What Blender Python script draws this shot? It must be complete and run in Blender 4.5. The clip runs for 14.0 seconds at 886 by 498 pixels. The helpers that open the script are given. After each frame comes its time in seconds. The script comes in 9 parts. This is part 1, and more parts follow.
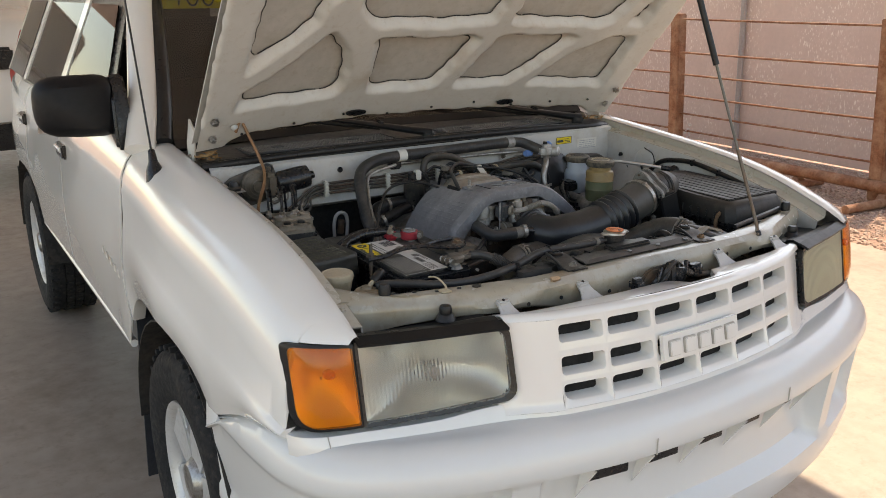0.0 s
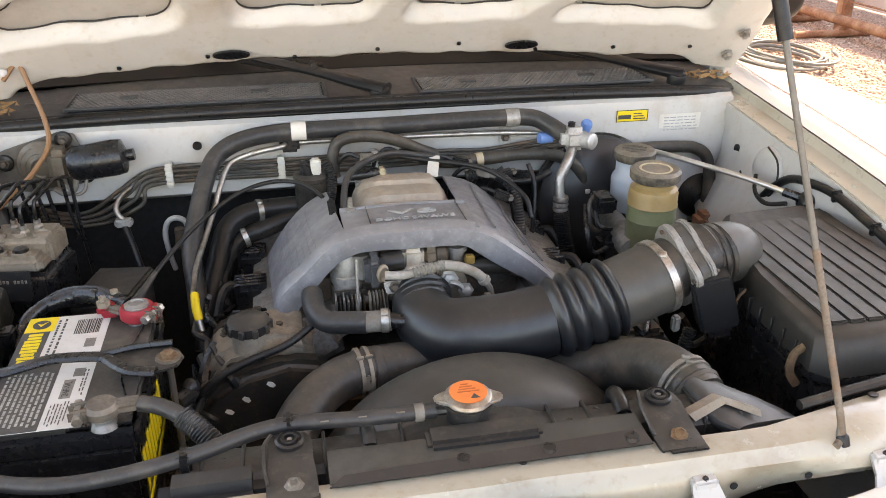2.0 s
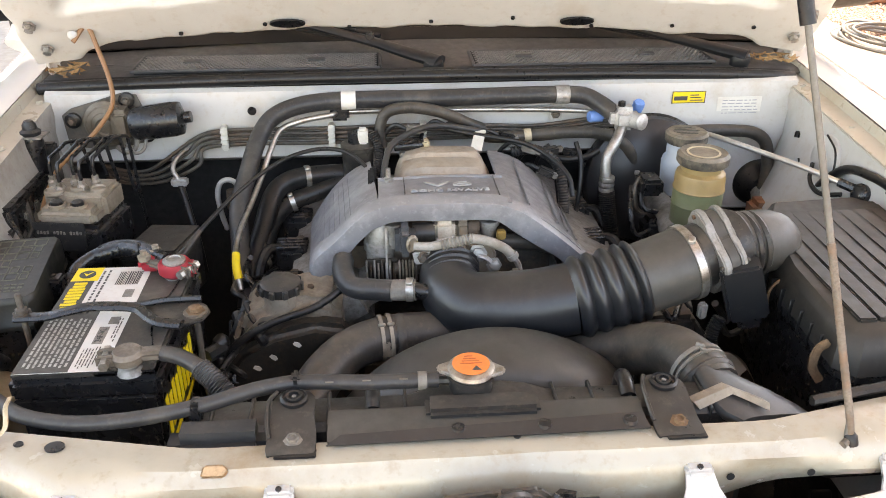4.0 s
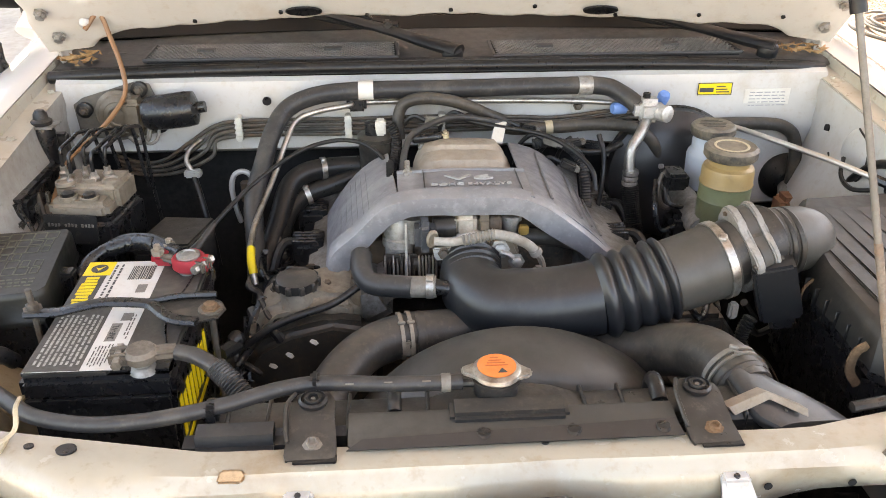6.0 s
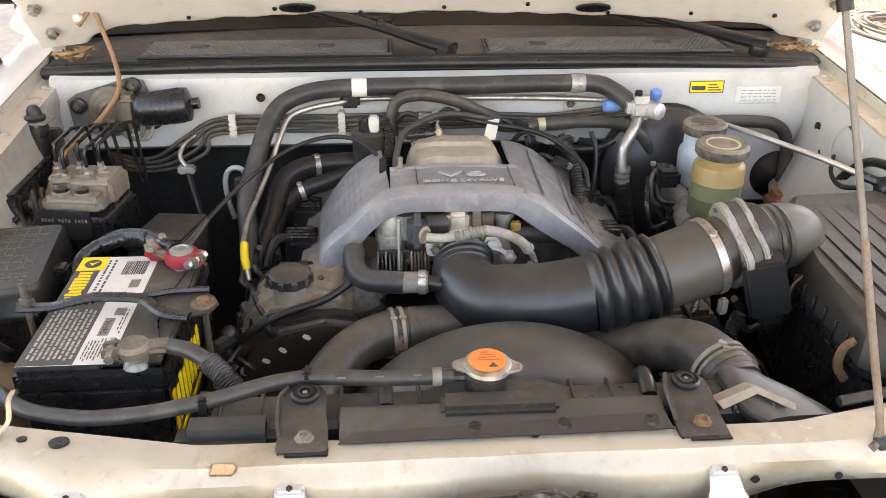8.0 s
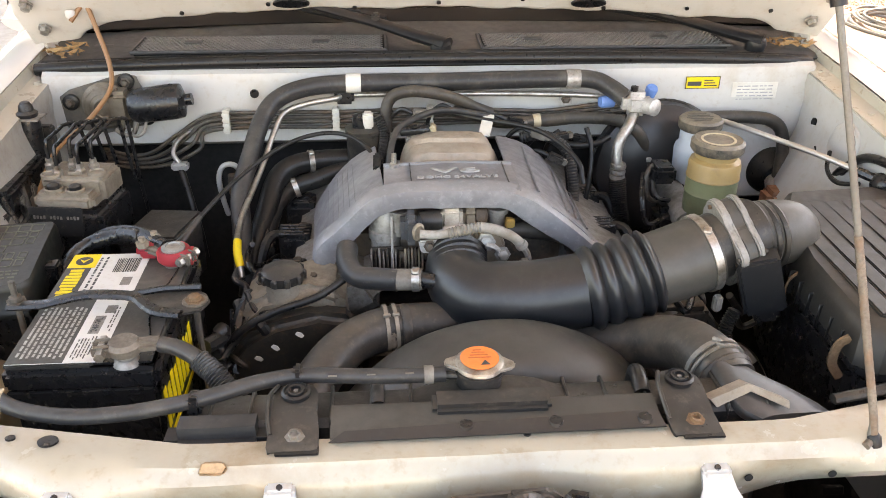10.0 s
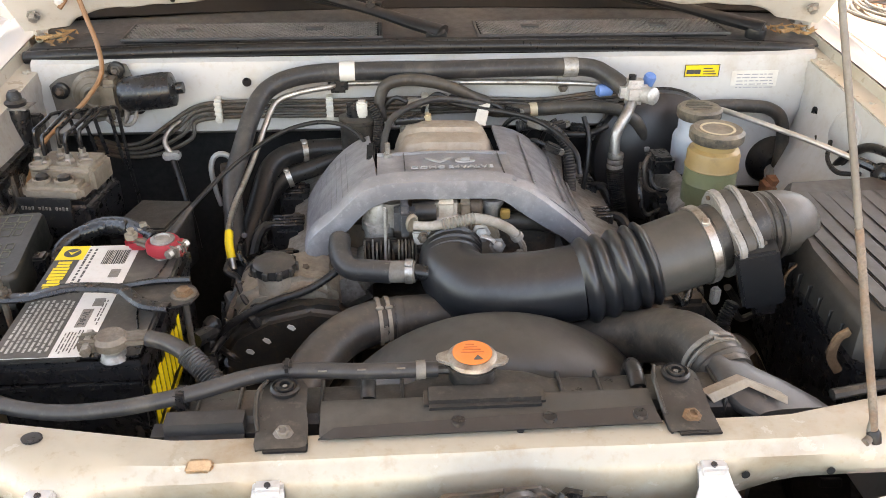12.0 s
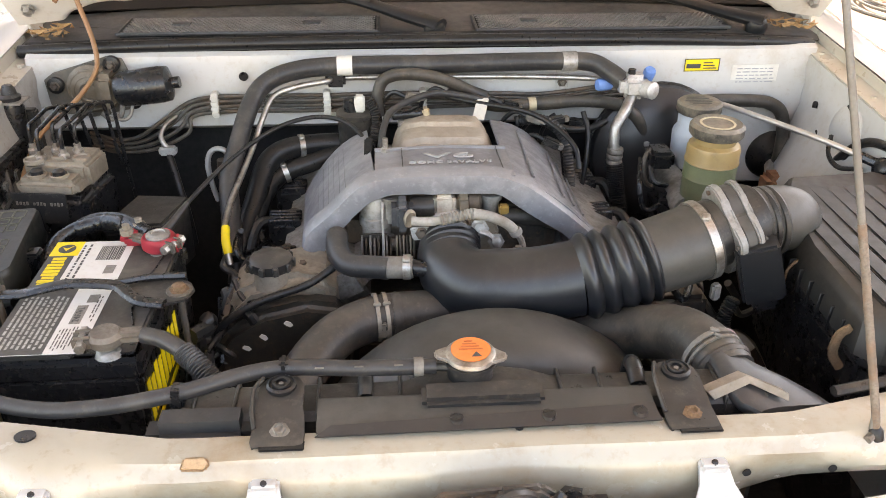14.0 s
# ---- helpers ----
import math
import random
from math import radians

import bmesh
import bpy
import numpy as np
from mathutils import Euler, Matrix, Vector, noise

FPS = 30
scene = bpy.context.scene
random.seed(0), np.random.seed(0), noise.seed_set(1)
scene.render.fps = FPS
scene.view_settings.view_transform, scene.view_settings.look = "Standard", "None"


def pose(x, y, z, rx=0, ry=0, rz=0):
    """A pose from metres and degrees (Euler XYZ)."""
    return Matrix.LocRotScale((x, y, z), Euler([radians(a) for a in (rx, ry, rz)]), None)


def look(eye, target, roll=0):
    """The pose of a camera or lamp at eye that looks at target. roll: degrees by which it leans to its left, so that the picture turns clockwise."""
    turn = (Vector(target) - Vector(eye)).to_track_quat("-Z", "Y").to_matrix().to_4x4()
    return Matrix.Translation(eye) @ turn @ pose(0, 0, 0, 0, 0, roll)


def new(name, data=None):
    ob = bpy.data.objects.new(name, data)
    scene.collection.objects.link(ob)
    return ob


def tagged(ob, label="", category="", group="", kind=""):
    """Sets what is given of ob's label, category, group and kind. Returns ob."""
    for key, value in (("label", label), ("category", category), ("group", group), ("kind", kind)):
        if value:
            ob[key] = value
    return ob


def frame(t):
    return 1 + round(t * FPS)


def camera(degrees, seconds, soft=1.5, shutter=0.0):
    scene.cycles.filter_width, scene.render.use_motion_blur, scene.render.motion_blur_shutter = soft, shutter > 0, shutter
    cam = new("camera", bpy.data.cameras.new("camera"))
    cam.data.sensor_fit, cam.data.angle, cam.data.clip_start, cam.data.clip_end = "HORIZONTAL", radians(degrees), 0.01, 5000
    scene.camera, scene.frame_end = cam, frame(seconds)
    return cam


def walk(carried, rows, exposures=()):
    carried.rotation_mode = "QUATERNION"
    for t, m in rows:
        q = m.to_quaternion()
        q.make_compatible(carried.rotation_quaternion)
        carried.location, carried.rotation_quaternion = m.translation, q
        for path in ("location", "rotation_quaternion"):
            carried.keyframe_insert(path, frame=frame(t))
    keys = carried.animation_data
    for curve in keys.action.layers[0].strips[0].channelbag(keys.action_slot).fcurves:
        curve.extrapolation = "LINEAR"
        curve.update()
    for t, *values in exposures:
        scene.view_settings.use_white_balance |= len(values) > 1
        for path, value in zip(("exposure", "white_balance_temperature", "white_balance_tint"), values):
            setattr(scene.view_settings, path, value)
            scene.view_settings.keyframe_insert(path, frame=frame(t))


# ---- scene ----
cam = camera(55.8, 14.0, soft=0.9)
METRES, EYE, TILT, LEAN, TURN = 1.57, 1.61, -17.0, 0.0, -32.7
ROWS = [
    (0.0, 0.0, 0.0, 0.0, -0.0, 0.0, -0.0),
    (0.5, 0.1353, 0.247, 0.0649, 4.15, -2.42, -1.68),
    (1.0, 0.2315, 0.462, 0.1352, 9.25, -5.04, -3.46),
    (1.5, 0.3051, 0.6367, 0.1915, 15.23, -7.65, -5.07),
    (2.0, 0.4084, 0.7031, 0.2169, 20.74, -9.73, -6.16),
    (2.5, 0.4628, 0.7168, 0.2265, 24.28, -11.07, -6.89),
    (3.0, 0.4638, 0.7147, 0.226, 26.22, -11.75, -7.55),
    (5.5, 0.4442, 0.7268, 0.2227, 27.62, -12.89, -8.21),
    (6.0, 0.4394, 0.731, 0.2228, 27.88, -13.1, -8.27),
    (6.5, 0.4397, 0.7269, 0.2224, 27.94, -13.18, -8.36),
    (7.0, 0.4425, 0.726, 0.222, 27.91, -13.22, -8.38),
    (7.5, 0.4437, 0.7268, 0.222, 27.76, -13.17, -8.42),
    (8.0, 0.4437, 0.7283, 0.2219, 27.57, -13.16, -8.46),
    (10.5, 0.4477, 0.7382, 0.2233, 27.5, -13.61, -8.43),
    (11.0, 0.448, 0.7439, 0.2236, 27.52, -13.82, -8.42),
    (11.5, 0.4475, 0.7448, 0.2244, 27.51, -14.0, -8.42),
    (12.0, 0.4453, 0.7467, 0.2237, 27.49, -14.25, -8.42),
    (12.5, 0.4441, 0.7501, 0.2238, 27.5, -14.37, -8.39),
    (13.0, 0.4422, 0.7504, 0.2232, 27.46, -14.42, -8.42),
    (13.5, 0.4427, 0.7483, 0.2216, 27.39, -14.49, -8.44),
    (14.0, 0.4431, 0.7521, 0.2225, 27.39, -14.55, -8.42),
]
walk(cam, [(t, pose(-1.342, -1.322, EYE, TILT, LEAN, TURN) @ pose(METRES * x, METRES * y, METRES * z, 90 + pitch, roll, yaw)) for t, x, y, z, yaw, pitch, roll in ROWS],
     exposures=((0.0, 1.62, 9400, 13), (0.5, 1.64, 9700, 14), (1.0, 1.80, 9900, 15), (1.5, 2.5, 9700, 16), (2.0, 3.03, 9600, 16), (2.5, 3.22, 9600, 16), (3.0, 3.28, 9700, 16), (14.0, 3.35, 10200, 17)))

# ---- light ----
SUN_EL, SUN_AZ = 58.0, 62.0      # the sun stands over the open side of the carport
world = bpy.data.worlds.new("sky")
scene.world = world
world.use_nodes = True
wn = world.node_tree.nodes
sky = wn.new("ShaderNodeTexSky")
sky.sky_type, sky.sun_disc = "NISHITA", False
sky.sun_elevation, sky.sun_rotation = radians(SUN_EL), radians(SUN_AZ)
world.node_tree.links.new(sky.outputs[0], wn["Background"].inputs[0])
wn["Background"].inputs[1].default_value = 0.15
sun = new("sun", bpy.data.lights.new("sun", "SUN"))
sun.data.energy, sun.data.angle, sun.data.color = 2.2, radians(0.6), (1.0, 0.95, 0.88)
_a, _e = radians(SUN_AZ), radians(SUN_EL)
sun.matrix_world = look((math.sin(_a) * math.cos(_e) * 20, math.cos(_a) * math.cos(_e) * 20, math.sin(_e) * 20), (0, 0, 0))

# ---- materials ----
def surf(name, base, rough=0.5, metal=0.0, var=0.15, scale=8.0, bump=0.05, bscale=60.0,
         dirt=None, dirt_amount=0.0, dirt_scale=5.0, coat=0.0, rvar=0.15, up_dust=None, up_amount=0.0, spec=0.5):
    """A procedural surface: base colour varied at two scales, patches of dirt, dust on upward faces, fine relief."""
    m = bpy.data.materials.new(name)
    m.use_nodes = True
    nt = m.node_tree
    N, L = nt.nodes, nt.links
    p = N["Principled BSDF"]
    tc = N.new("ShaderNodeTexCoord")
    def noise_tex(sc, detail=5.0, w=0.55):
        n = N.new("ShaderNodeTexNoise")
        n.inputs["Scale"].default_value, n.inputs["Detail"].default_value, n.inputs["Roughness"].default_value = sc, detail, w
        L.new(tc.outputs["Object"], n.inputs["Vector"])
        return n
    def mix(fac, a, b, mode="MIX"):
        x = N.new("ShaderNodeMix")
        x.data_type, x.blend_type = "RGBA", mode
        for src, sock in ((fac, x.inputs[0]), (a, x.inputs[6]), (b, x.inputs[7])):
            if hasattr(src, "is_linked"):
                L.new(src, sock)
            else:
                sock.default_value = src
        return x.outputs[2]
    def ramp(src, lo, hi, a=0.0, b=1.0):
        r = N.new("ShaderNodeMapRange")
        r.clamp = True
        for k, v in zip((1, 2, 3, 4), (lo, hi, a, b)):
            r.inputs[k].default_value = v
        L.new(src, r.inputs[0])
        return r.outputs[0]
    n1, n2 = noise_tex(scale), noise_tex(scale * 7.3, 6.0, 0.6)
    dark = tuple(c * (1 - var) for c in base) + (1,)
    light = tuple(min(1.0, c * (1 + var)) for c in base) + (1,)
    col = mix(ramp(n1.outputs[0], 0.3, 0.7), dark, light)
    col = mix(ramp(n2.outputs[0], 0.42, 0.66, 0.0, 0.7), col, tuple(c * (1 - min(0.8, 1.2 * var)) for c in base) + (1,))
    if dirt:
        n3 = noise_tex(dirt_scale, 8.0, 0.65)
        col = mix(ramp(n3.outputs[0], 0.62 - 0.45 * dirt_amount, 0.85 - 0.35 * dirt_amount), col, tuple(dirt) + (1,))
        n5 = noise_tex(dirt_scale * 11, 4.0, 0.7)
        col = mix(ramp(n5.outputs[0], 0.55, 0.70, 0.0, 0.25 + 0.6 * dirt_amount), col, tuple(dirt) + (1,))
    if up_dust:
        g = N.new("ShaderNodeNewGeometry")
        sx = N.new("ShaderNodeSeparateXYZ")
        L.new(g.outputs["Normal"], sx.inputs[0])
        u = ramp(sx.outputs[2], 0.2, 0.95, 0.0, up_amount)
        mul = N.new("ShaderNodeMath")
        mul.operation = "MULTIPLY"
        n4 = noise_tex(14.0, 7.0, 0.6)
        L.new(u, mul.inputs[0])
        L.new(ramp(n4.outputs[0], 0.3, 0.65, 0.35, 1.0), mul.inputs[1])
        col = mix(mul.outputs[0], col, tuple(up_dust) + (1,))
    L.new(col, p.inputs["Base Color"])
    L.new(ramp(n2.outputs[0], 0.3, 0.7, max(0.02, rough - rvar * rough), min(1.0, rough + rvar * rough)), p.inputs["Roughness"])
    p.inputs["Metallic"].default_value = metal
    p.inputs["Coat Weight"].default_value = coat
    p.inputs["Coat Roughness"].default_value = 0.06
    p.inputs["Specular IOR Level"].default_value = spec
    if bump:
        b = N.new("ShaderNodeBump")
        b.inputs["Strength"].default_value, b.inputs["Distance"].default_value = bump, 0.01
        nb = noise_tex(bscale, 6.0, 0.6)
        L.new(nb.outputs[0], b.inputs["Height"])
        L.new(b.outputs[0], p.inputs["Normal"])
    return m

DUST = (0.25, 0.222, 0.185)
PAINT = surf("white_paint", (0.735, 0.72, 0.685), 0.24, 0, 0.012, 1.5, 0.0, 60, coat=1.0, rvar=0.0)
BUMPERPAINT = surf("bumper_paint", (0.64, 0.64, 0.625), 0.28, 0, 0.01, 3, 0.0, 200, coat=0.6, rvar=0.0)
FILLER = surf("filler_plastic", (0.008, 0.008, 0.0085), 0.42, 0, 0.15, 8, 0.01, 120, spec=0.3)
BAYPAINT = surf("bay_paint", (0.475, 0.47, 0.46), 0.34, 0, 0.05, 5, 0.02, 60, dirt=(0.37, 0.31, 0.245), dirt_amount=0.2, dirt_scale=7)
# left apron only: bay paint darkened for its dirt and for the shade there
APRONPAINT = surf("dirty_shaded_apron_paint", (0.36, 0.345, 0.32), 0.4, 0, 0.12, 5, 0.03, 60, dirt=(0.17, 0.135, 0.10), dirt_amount=0.36, dirt_scale=6)
XPAINT = surf("stained_paint", (0.365, 0.328, 0.262), 0.25, 0, 0.06, 4, 0.03, 30, dirt=(0.25, 0.175, 0.105), dirt_amount=0.21, dirt_scale=6, coat=0.4)
WINGPAINT = surf("wing_flange_paint", (0.44, 0.41, 0.35), 0.3, 0, 0.04, 4, 0.02, 40, dirt=(0.35, 0.285, 0.20), dirt_amount=0.17, dirt_scale=6, coat=0.3)
HOODIN = surf("hood_inside_paint", (0.56, 0.545, 0.505), 0.5, 0, 0.04, 4, 0.02, 40, dirt=(0.42, 0.35, 0.27), dirt_amount=0.17, dirt_scale=5)
# dark colour for the shade between the bonnet's two sheets
GAPSHADE = surf("dark_gap_shade", (0.035, 0.032, 0.03), 0.7)
HOODPAD = surf("hood_panel_inside", (0.46, 0.435, 0.395), 0.65, 0, 0.08, 6, 0.06, 120, dirt=(0.34, 0.29, 0.23), dirt_amount=0.24)
BLACK = surf("black_plastic", (0.009, 0.009, 0.0105), 0.30, 0, 0.3, 14, 0.02, 200, dirt=(0.04, 0.036, 0.032), dirt_amount=0.07, dirt_scale=16, up_dust=DUST, up_amount=0.025, rvar=0.35)
DUSTY = surf("dusty_black_plastic", (0.018, 0.0175, 0.018), 0.4, 0, 0.35, 9, 0.05, 140, dirt=(0.105, 0.088, 0.07), dirt_amount=0.24, dirt_scale=9, up_dust=DUST, up_amount=0.12, rvar=0.35, spec=0.4)
RUBBER = surf("black_rubber", (0.010, 0.010, 0.011), 0.36, 0, 0.35, 16, 0.04, 160, dirt=(0.05, 0.042, 0.034), dirt_amount=0.13, dirt_scale=14, up_dust=DUST, up_amount=0.045, rvar=0.35, spec=0.35)
DUCT = surf("duct_rubber", (0.0125, 0.0135, 0.0160), 0.34, 0, 0.25, 7, 0.0, 60, dirt=(0.04, 0.038, 0.036), dirt_amount=0.12, dirt_scale=9, rvar=0.12, up_dust=DUST, up_amount=0.07)
TYRE = surf("tyre_rubber", (0.02, 0.02, 0.021), 0.8, 0, 0.3, 8, 0.12, 80, dirt=(0.09, 0.075, 0.06), dirt_amount=0.15, spec=0.2)
GREY = surf("grey_plastic", (0.168, 0.172, 0.190), 0.40, 0, 0.14, 7, 0.03, 160, dirt=(0.32, 0.325, 0.34), dirt_amount=0.24, dirt_scale=9, up_dust=(0.32, 0.30, 0.28), up_amount=0.28, rvar=0.3)
ALU = surf("dull_aluminium", (0.50, 0.495, 0.49), 0.5, 0.6, 0.15, 18, 0.12, 120, dirt=(0.17, 0.145, 0.12), dirt_amount=0.3, dirt_scale=16)
STEEL = surf("bright_steel", (0.46, 0.445, 0.42), 0.36, 0.85, 0.2, 30, 0.08, 120, dirt=(0.15, 0.115, 0.085), dirt_amount=0.34, dirt_scale=35)
DARKSTEEL = surf("dark_steel", (0.10, 0.09, 0.08), 0.6, 0.5, 0.35, 12, 0.2, 70, dirt=(0.16, 0.09, 0.05), dirt_amount=0.35, dirt_scale=9)
ENGINE = surf("oily_engine_block", (0.06, 0.055, 0.05), 0.6, 0.3, 0.5, 14, 0.3, 50, dirt=(0.17, 0.12, 0.08), dirt_amount=0.4, dirt_scale=8)
RUST = surf("rusty_pipe", (0.25, 0.10, 0.05), 0.75, 0.1, 0.3, 6, 0.25, 60, dirt=(0.42, 0.24, 0.15), dirt_amount=0.4, dirt_scale=7)
CONCRETE = surf("concrete", (0.34, 0.275, 0.225), 0.5, 0, 0.16, 1.6, 0.06, 40, dirt=(0.18, 0.135, 0.105), dirt_amount=0.3, dirt_scale=1.6)

# ---- mesh helpers ----
def link(name, me, material, parent=None, label="", smooth=40):
    ob = new(name, me)
    if material and not me.materials:
        me.materials.append(material)
    if parent:
        ob.parent = parent
    if label:
        ob["label"] = label
    if smooth:
        me.shade_smooth()
        me.set_sharp_from_angle(angle=radians(smooth))
    return ob


def part(name, bm, material, parent, label="", smooth=40):
    """One bmesh as one mesh object under a thing or a part."""
    bmesh.ops.recalc_face_normals(bm, faces=bm.faces)
    me = bpy.data.meshes.new(name)
    bm.to_mesh(me)
    bm.free()
    return link(name, me, material, parent, label, smooth)


def thing(name, label, category, group="", at=(0, 0, 0), kind=""):
    """An empty at a thing's base; its parts are placed in world numbers relative to the origin when at is left."""
    e = new(name)
    e.location = at
    e.empty_display_size = 0.05
    return tagged(e, label, category, group, kind)


def bm_box(x0, x1, y0, y1, z0, z1, bevel=0.004, seg=2, taper=None, bm=None):
    """A bevelled box; taper scales its top about the middle (sx, sy)."""
    own = bmesh.new()
    tx, ty = taper or (1, 1)
    cx, cy = (x0 + x1) / 2, (y0 + y1) / 2
    def v(x, y, z):
        if z == z1:
            x, y = cx + (x - cx) * tx, cy + (y - cy) * ty
        return own.verts.new((x, y, z))
    a = [v(x0, y0, z0), v(x1, y0, z0), v(x1, y1, z0), v(x0, y1, z0), v(x0, y0, z1), v(x1, y0, z1), v(x1, y1, z1), v(x0, y1, z1)]
    for f in ((3, 2, 1, 0), (4, 5, 6, 7), (0, 1, 5, 4), (1, 2, 6, 5), (2, 3, 7, 6), (3, 0, 4, 7)):
        own.faces.new([a[i] for i in f])
    if bevel:
        bmesh.ops.bevel(own, geom=own.edges[:], offset=bevel, segments=seg, affect="EDGES", clamp_overlap=True)
    return merge(bm, own)


def merge(bm, own, m=None):
    """Adds own to bm (or returns own), moved by m."""
    if m is not None:
        own.transform(m)
    if bm is None:
        return own
    me = bpy.data.meshes.new("tmp")
    own.to_mesh(me)
    own.free()
    bm.from_mesh(me)
    bpy.data.meshes.remove(me)
    return bm


def smooth_line(pts, step=6, closed=False):
    """Catmull-Rom through the points."""
    p = [Vector(q) for q in pts]
    if len(p) < 3:
        return p
    out = []
    n = len(p)
    for i in range(n if closed else n - 1):
        if closed:
            a, b, c, d = p[i - 1], p[i], p[(i + 1) % n], p[(i + 2) % n]
        else:
            b, c = p[i], p[i + 1]
            a = p[i - 1] if i else b * 2 - c
            d = p[i + 2] if i + 2 < n else c * 2 - b
        for k in range(step):
            t = k / step
            out.append(0.5 * (2 * b + (c - a) * t + (2 * a - 5 * b + 4 * c - d) * t * t + (3 * b - a - 3 * c + d) * t ** 3))
    if not closed:
        out.append(p[-1])
    return out


def bm_tube(pts, r, sides=10, step=6, bm=None, caps=True, radii=None, curved=True, flat=1.0):
    """A round tube along points; r a number, or radii a function of the way 0..1."""
    line = smooth_line(pts, step) if curved else [Vector(q) for q in pts]
    own = bmesh.new()
    n = len(line)
    side = None
    rings = []
    for i, q in enumerate(line):
        d = (line[min(i + 1, n - 1)] - line[max(i - 1, 0)]).normalized()
        if side is None:
            side = d.orthogonal().normalized() if abs(d.z) > 0.95 else d.cross(Vector((0, 0, 1))).normalized()
        side = (side - d * side.dot(d)).normalized()
        up = side.cross(d)
        rr = radii(i / (n - 1)) if radii else r
        rings.append([own.verts.new(q + rr * (math.cos(a) * side + flat * math.sin(a) * up))
                      for a in (2 * math.pi * k / sides for k in range(sides))])
    for a, b in zip(rings, rings[1:]):
        for k in range(sides):
            own.faces.new((a[k], a[(k + 1) % sides], b[(k + 1) % sides], b[k]))
    if caps:
        own.faces.new(rings[0][::-1])
        own.faces.new(rings[-1])
    return merge(bm, own)


def bm_lathe(profile, sides=24, axis=(0, 0, 1), at=(0, 0, 0), bm=None, squash=None, ends=True):
    """Turns (radius, height) pairs round an axis."""
    own = bmesh.new()
    rings = []
    for r, h in profile:
        rings.append([own.verts.new((r * math.cos(a), r * math.sin(a) * (squash or 1), h))
                      for a in (2 * math.pi * k / sides for k in range(sides))] if r > 1e-5 else [own.verts.new((0, 0, h))])
    for a, b in zip(rings, rings[1:]):
        for k in range(sides):
            quad = [a[k % len(a)], a[(k + 1) % len(a)], b[(k + 1) % len(b)], b[k % len(b)]]
            quad = list(dict.fromkeys(quad))
            if len(quad) > 2:
                own.faces.new(quad)
    if ends and len(rings[0]) > 1:
        own.faces.new(rings[0][::-1])
    if ends and len(rings[-1]) > 1:
        own.faces.new(rings[-1])
    m = Matrix.Translation(at) @ Vector((0, 0, 1)).rotation_difference(Vector(axis)).to_matrix().to_4x4()
    return merge(bm, own, m)


def bm_prism(poly, depth, m=None, bevel=0.0, seg=2, bm=None):
    """A flat outline (x, y), made depth thick towards +z, then moved by m."""
    own = bmesh.new()
    lo = [own.verts.new((x, y, 0)) for x, y in poly]
    hi = [own.verts.new((x, y, depth)) for x, y in poly]
    own.faces.new(lo[::-1])
    own.faces.new(hi)
    n = len(poly)
    for i in range(n):
        own.faces.new((lo[i], lo[(i + 1) % n], hi[(i + 1) % n], hi[i]))
    if bevel:
        bmesh.ops.bevel(own, geom=own.edges[:], offset=bevel, segments=seg, affect="EDGES", clamp_overlap=True)
    return merge(bm, own, m)


def bm_skin(rows, thick=0.0, closed=False, bm=None, cap=False):
    """A sheet through rows of points (all rows equally long), thickened along its normals."""
    own = bmesh.new()
    g = [[own.verts.new(q) for q in row] for row in rows]
    for a, b in zip(g, g[1:]):
        n = len(a)
        for k in range(n if closed else n - 1):
            own.faces.new((a[k], a[(k + 1) % n], b[(k + 1) % n], b[k]))
    if cap:
        own.faces.new(g[0][::-1])
        own.faces.new(g[-1])
    if thick:
        own.normal_update()
        bmesh.ops.solidify(own, geom=own.faces[:], thickness=thick)
    return merge(bm, own)


def mirror_x(bm):
    for v in bm.verts:
        v.co.x = -v.co.x
    bmesh.ops.reverse_faces(bm, faces=bm.faces[:])
    return bm


def lerp(a, b, t):
    return a + (b - a) * t


def curve(table, y):
    """Smooth look-up in a table of (key, value): a cubic with matching slopes at the keys."""
    n = len(table)
    if y <= table[0][0]:
        return table[0][1]
    if y >= table[-1][0]:
        return table[-1][1]
    def slope(i):
        if i == 0 or i == n - 1:
            j = min(i, n - 2)
            return (table[j + 1][1] - table[j][1]) / (table[j + 1][0] - table[j][0])
        h0, h1 = table[i][0] - table[i - 1][0], table[i + 1][0] - table[i][0]
        d0, d1 = (table[i][1] - table[i - 1][1]) / h0, (table[i + 1][1] - table[i][1]) / h1
        return 0.0 if d0 * d1 <= 0 else (h0 + h1) * 3 / ((2 * h1 + h0) / d0 + (h1 + 2 * h0) / d1)
    i = max(k for k in range(n - 1) if table[k][0] <= y)
    h = table[i + 1][0] - table[i][0]
    t = (y - table[i][0]) / h
    return (table[i][1] * (2 * t ** 3 - 3 * t * t + 1) + slope(i) * h * (t ** 3 - 2 * t * t + t)
            + table[i + 1][1] * (3 * t * t - 2 * t ** 3) + slope(i + 1) * h * (t ** 3 - t * t))


def text_part(name, body, size, depth, material, parent, m, label=""):
    """Raised letters in the built-in font, lying in the local xy plane of m, centred."""
    cu = bpy.data.curves.new(name, "FONT")
    cu.body, cu.size, cu.extrude, cu.align_x, cu.align_y = body, size, depth, "CENTER", "CENTER"
    tmp = bpy.data.objects.new(name + "_src", cu)
    me = bpy.data.meshes.new_from_object(tmp)
    bpy.data.objects.remove(tmp)
    bpy.data.curves.remove(cu)
    me.transform(m)
    return link(name, me, material, parent, label, 0)

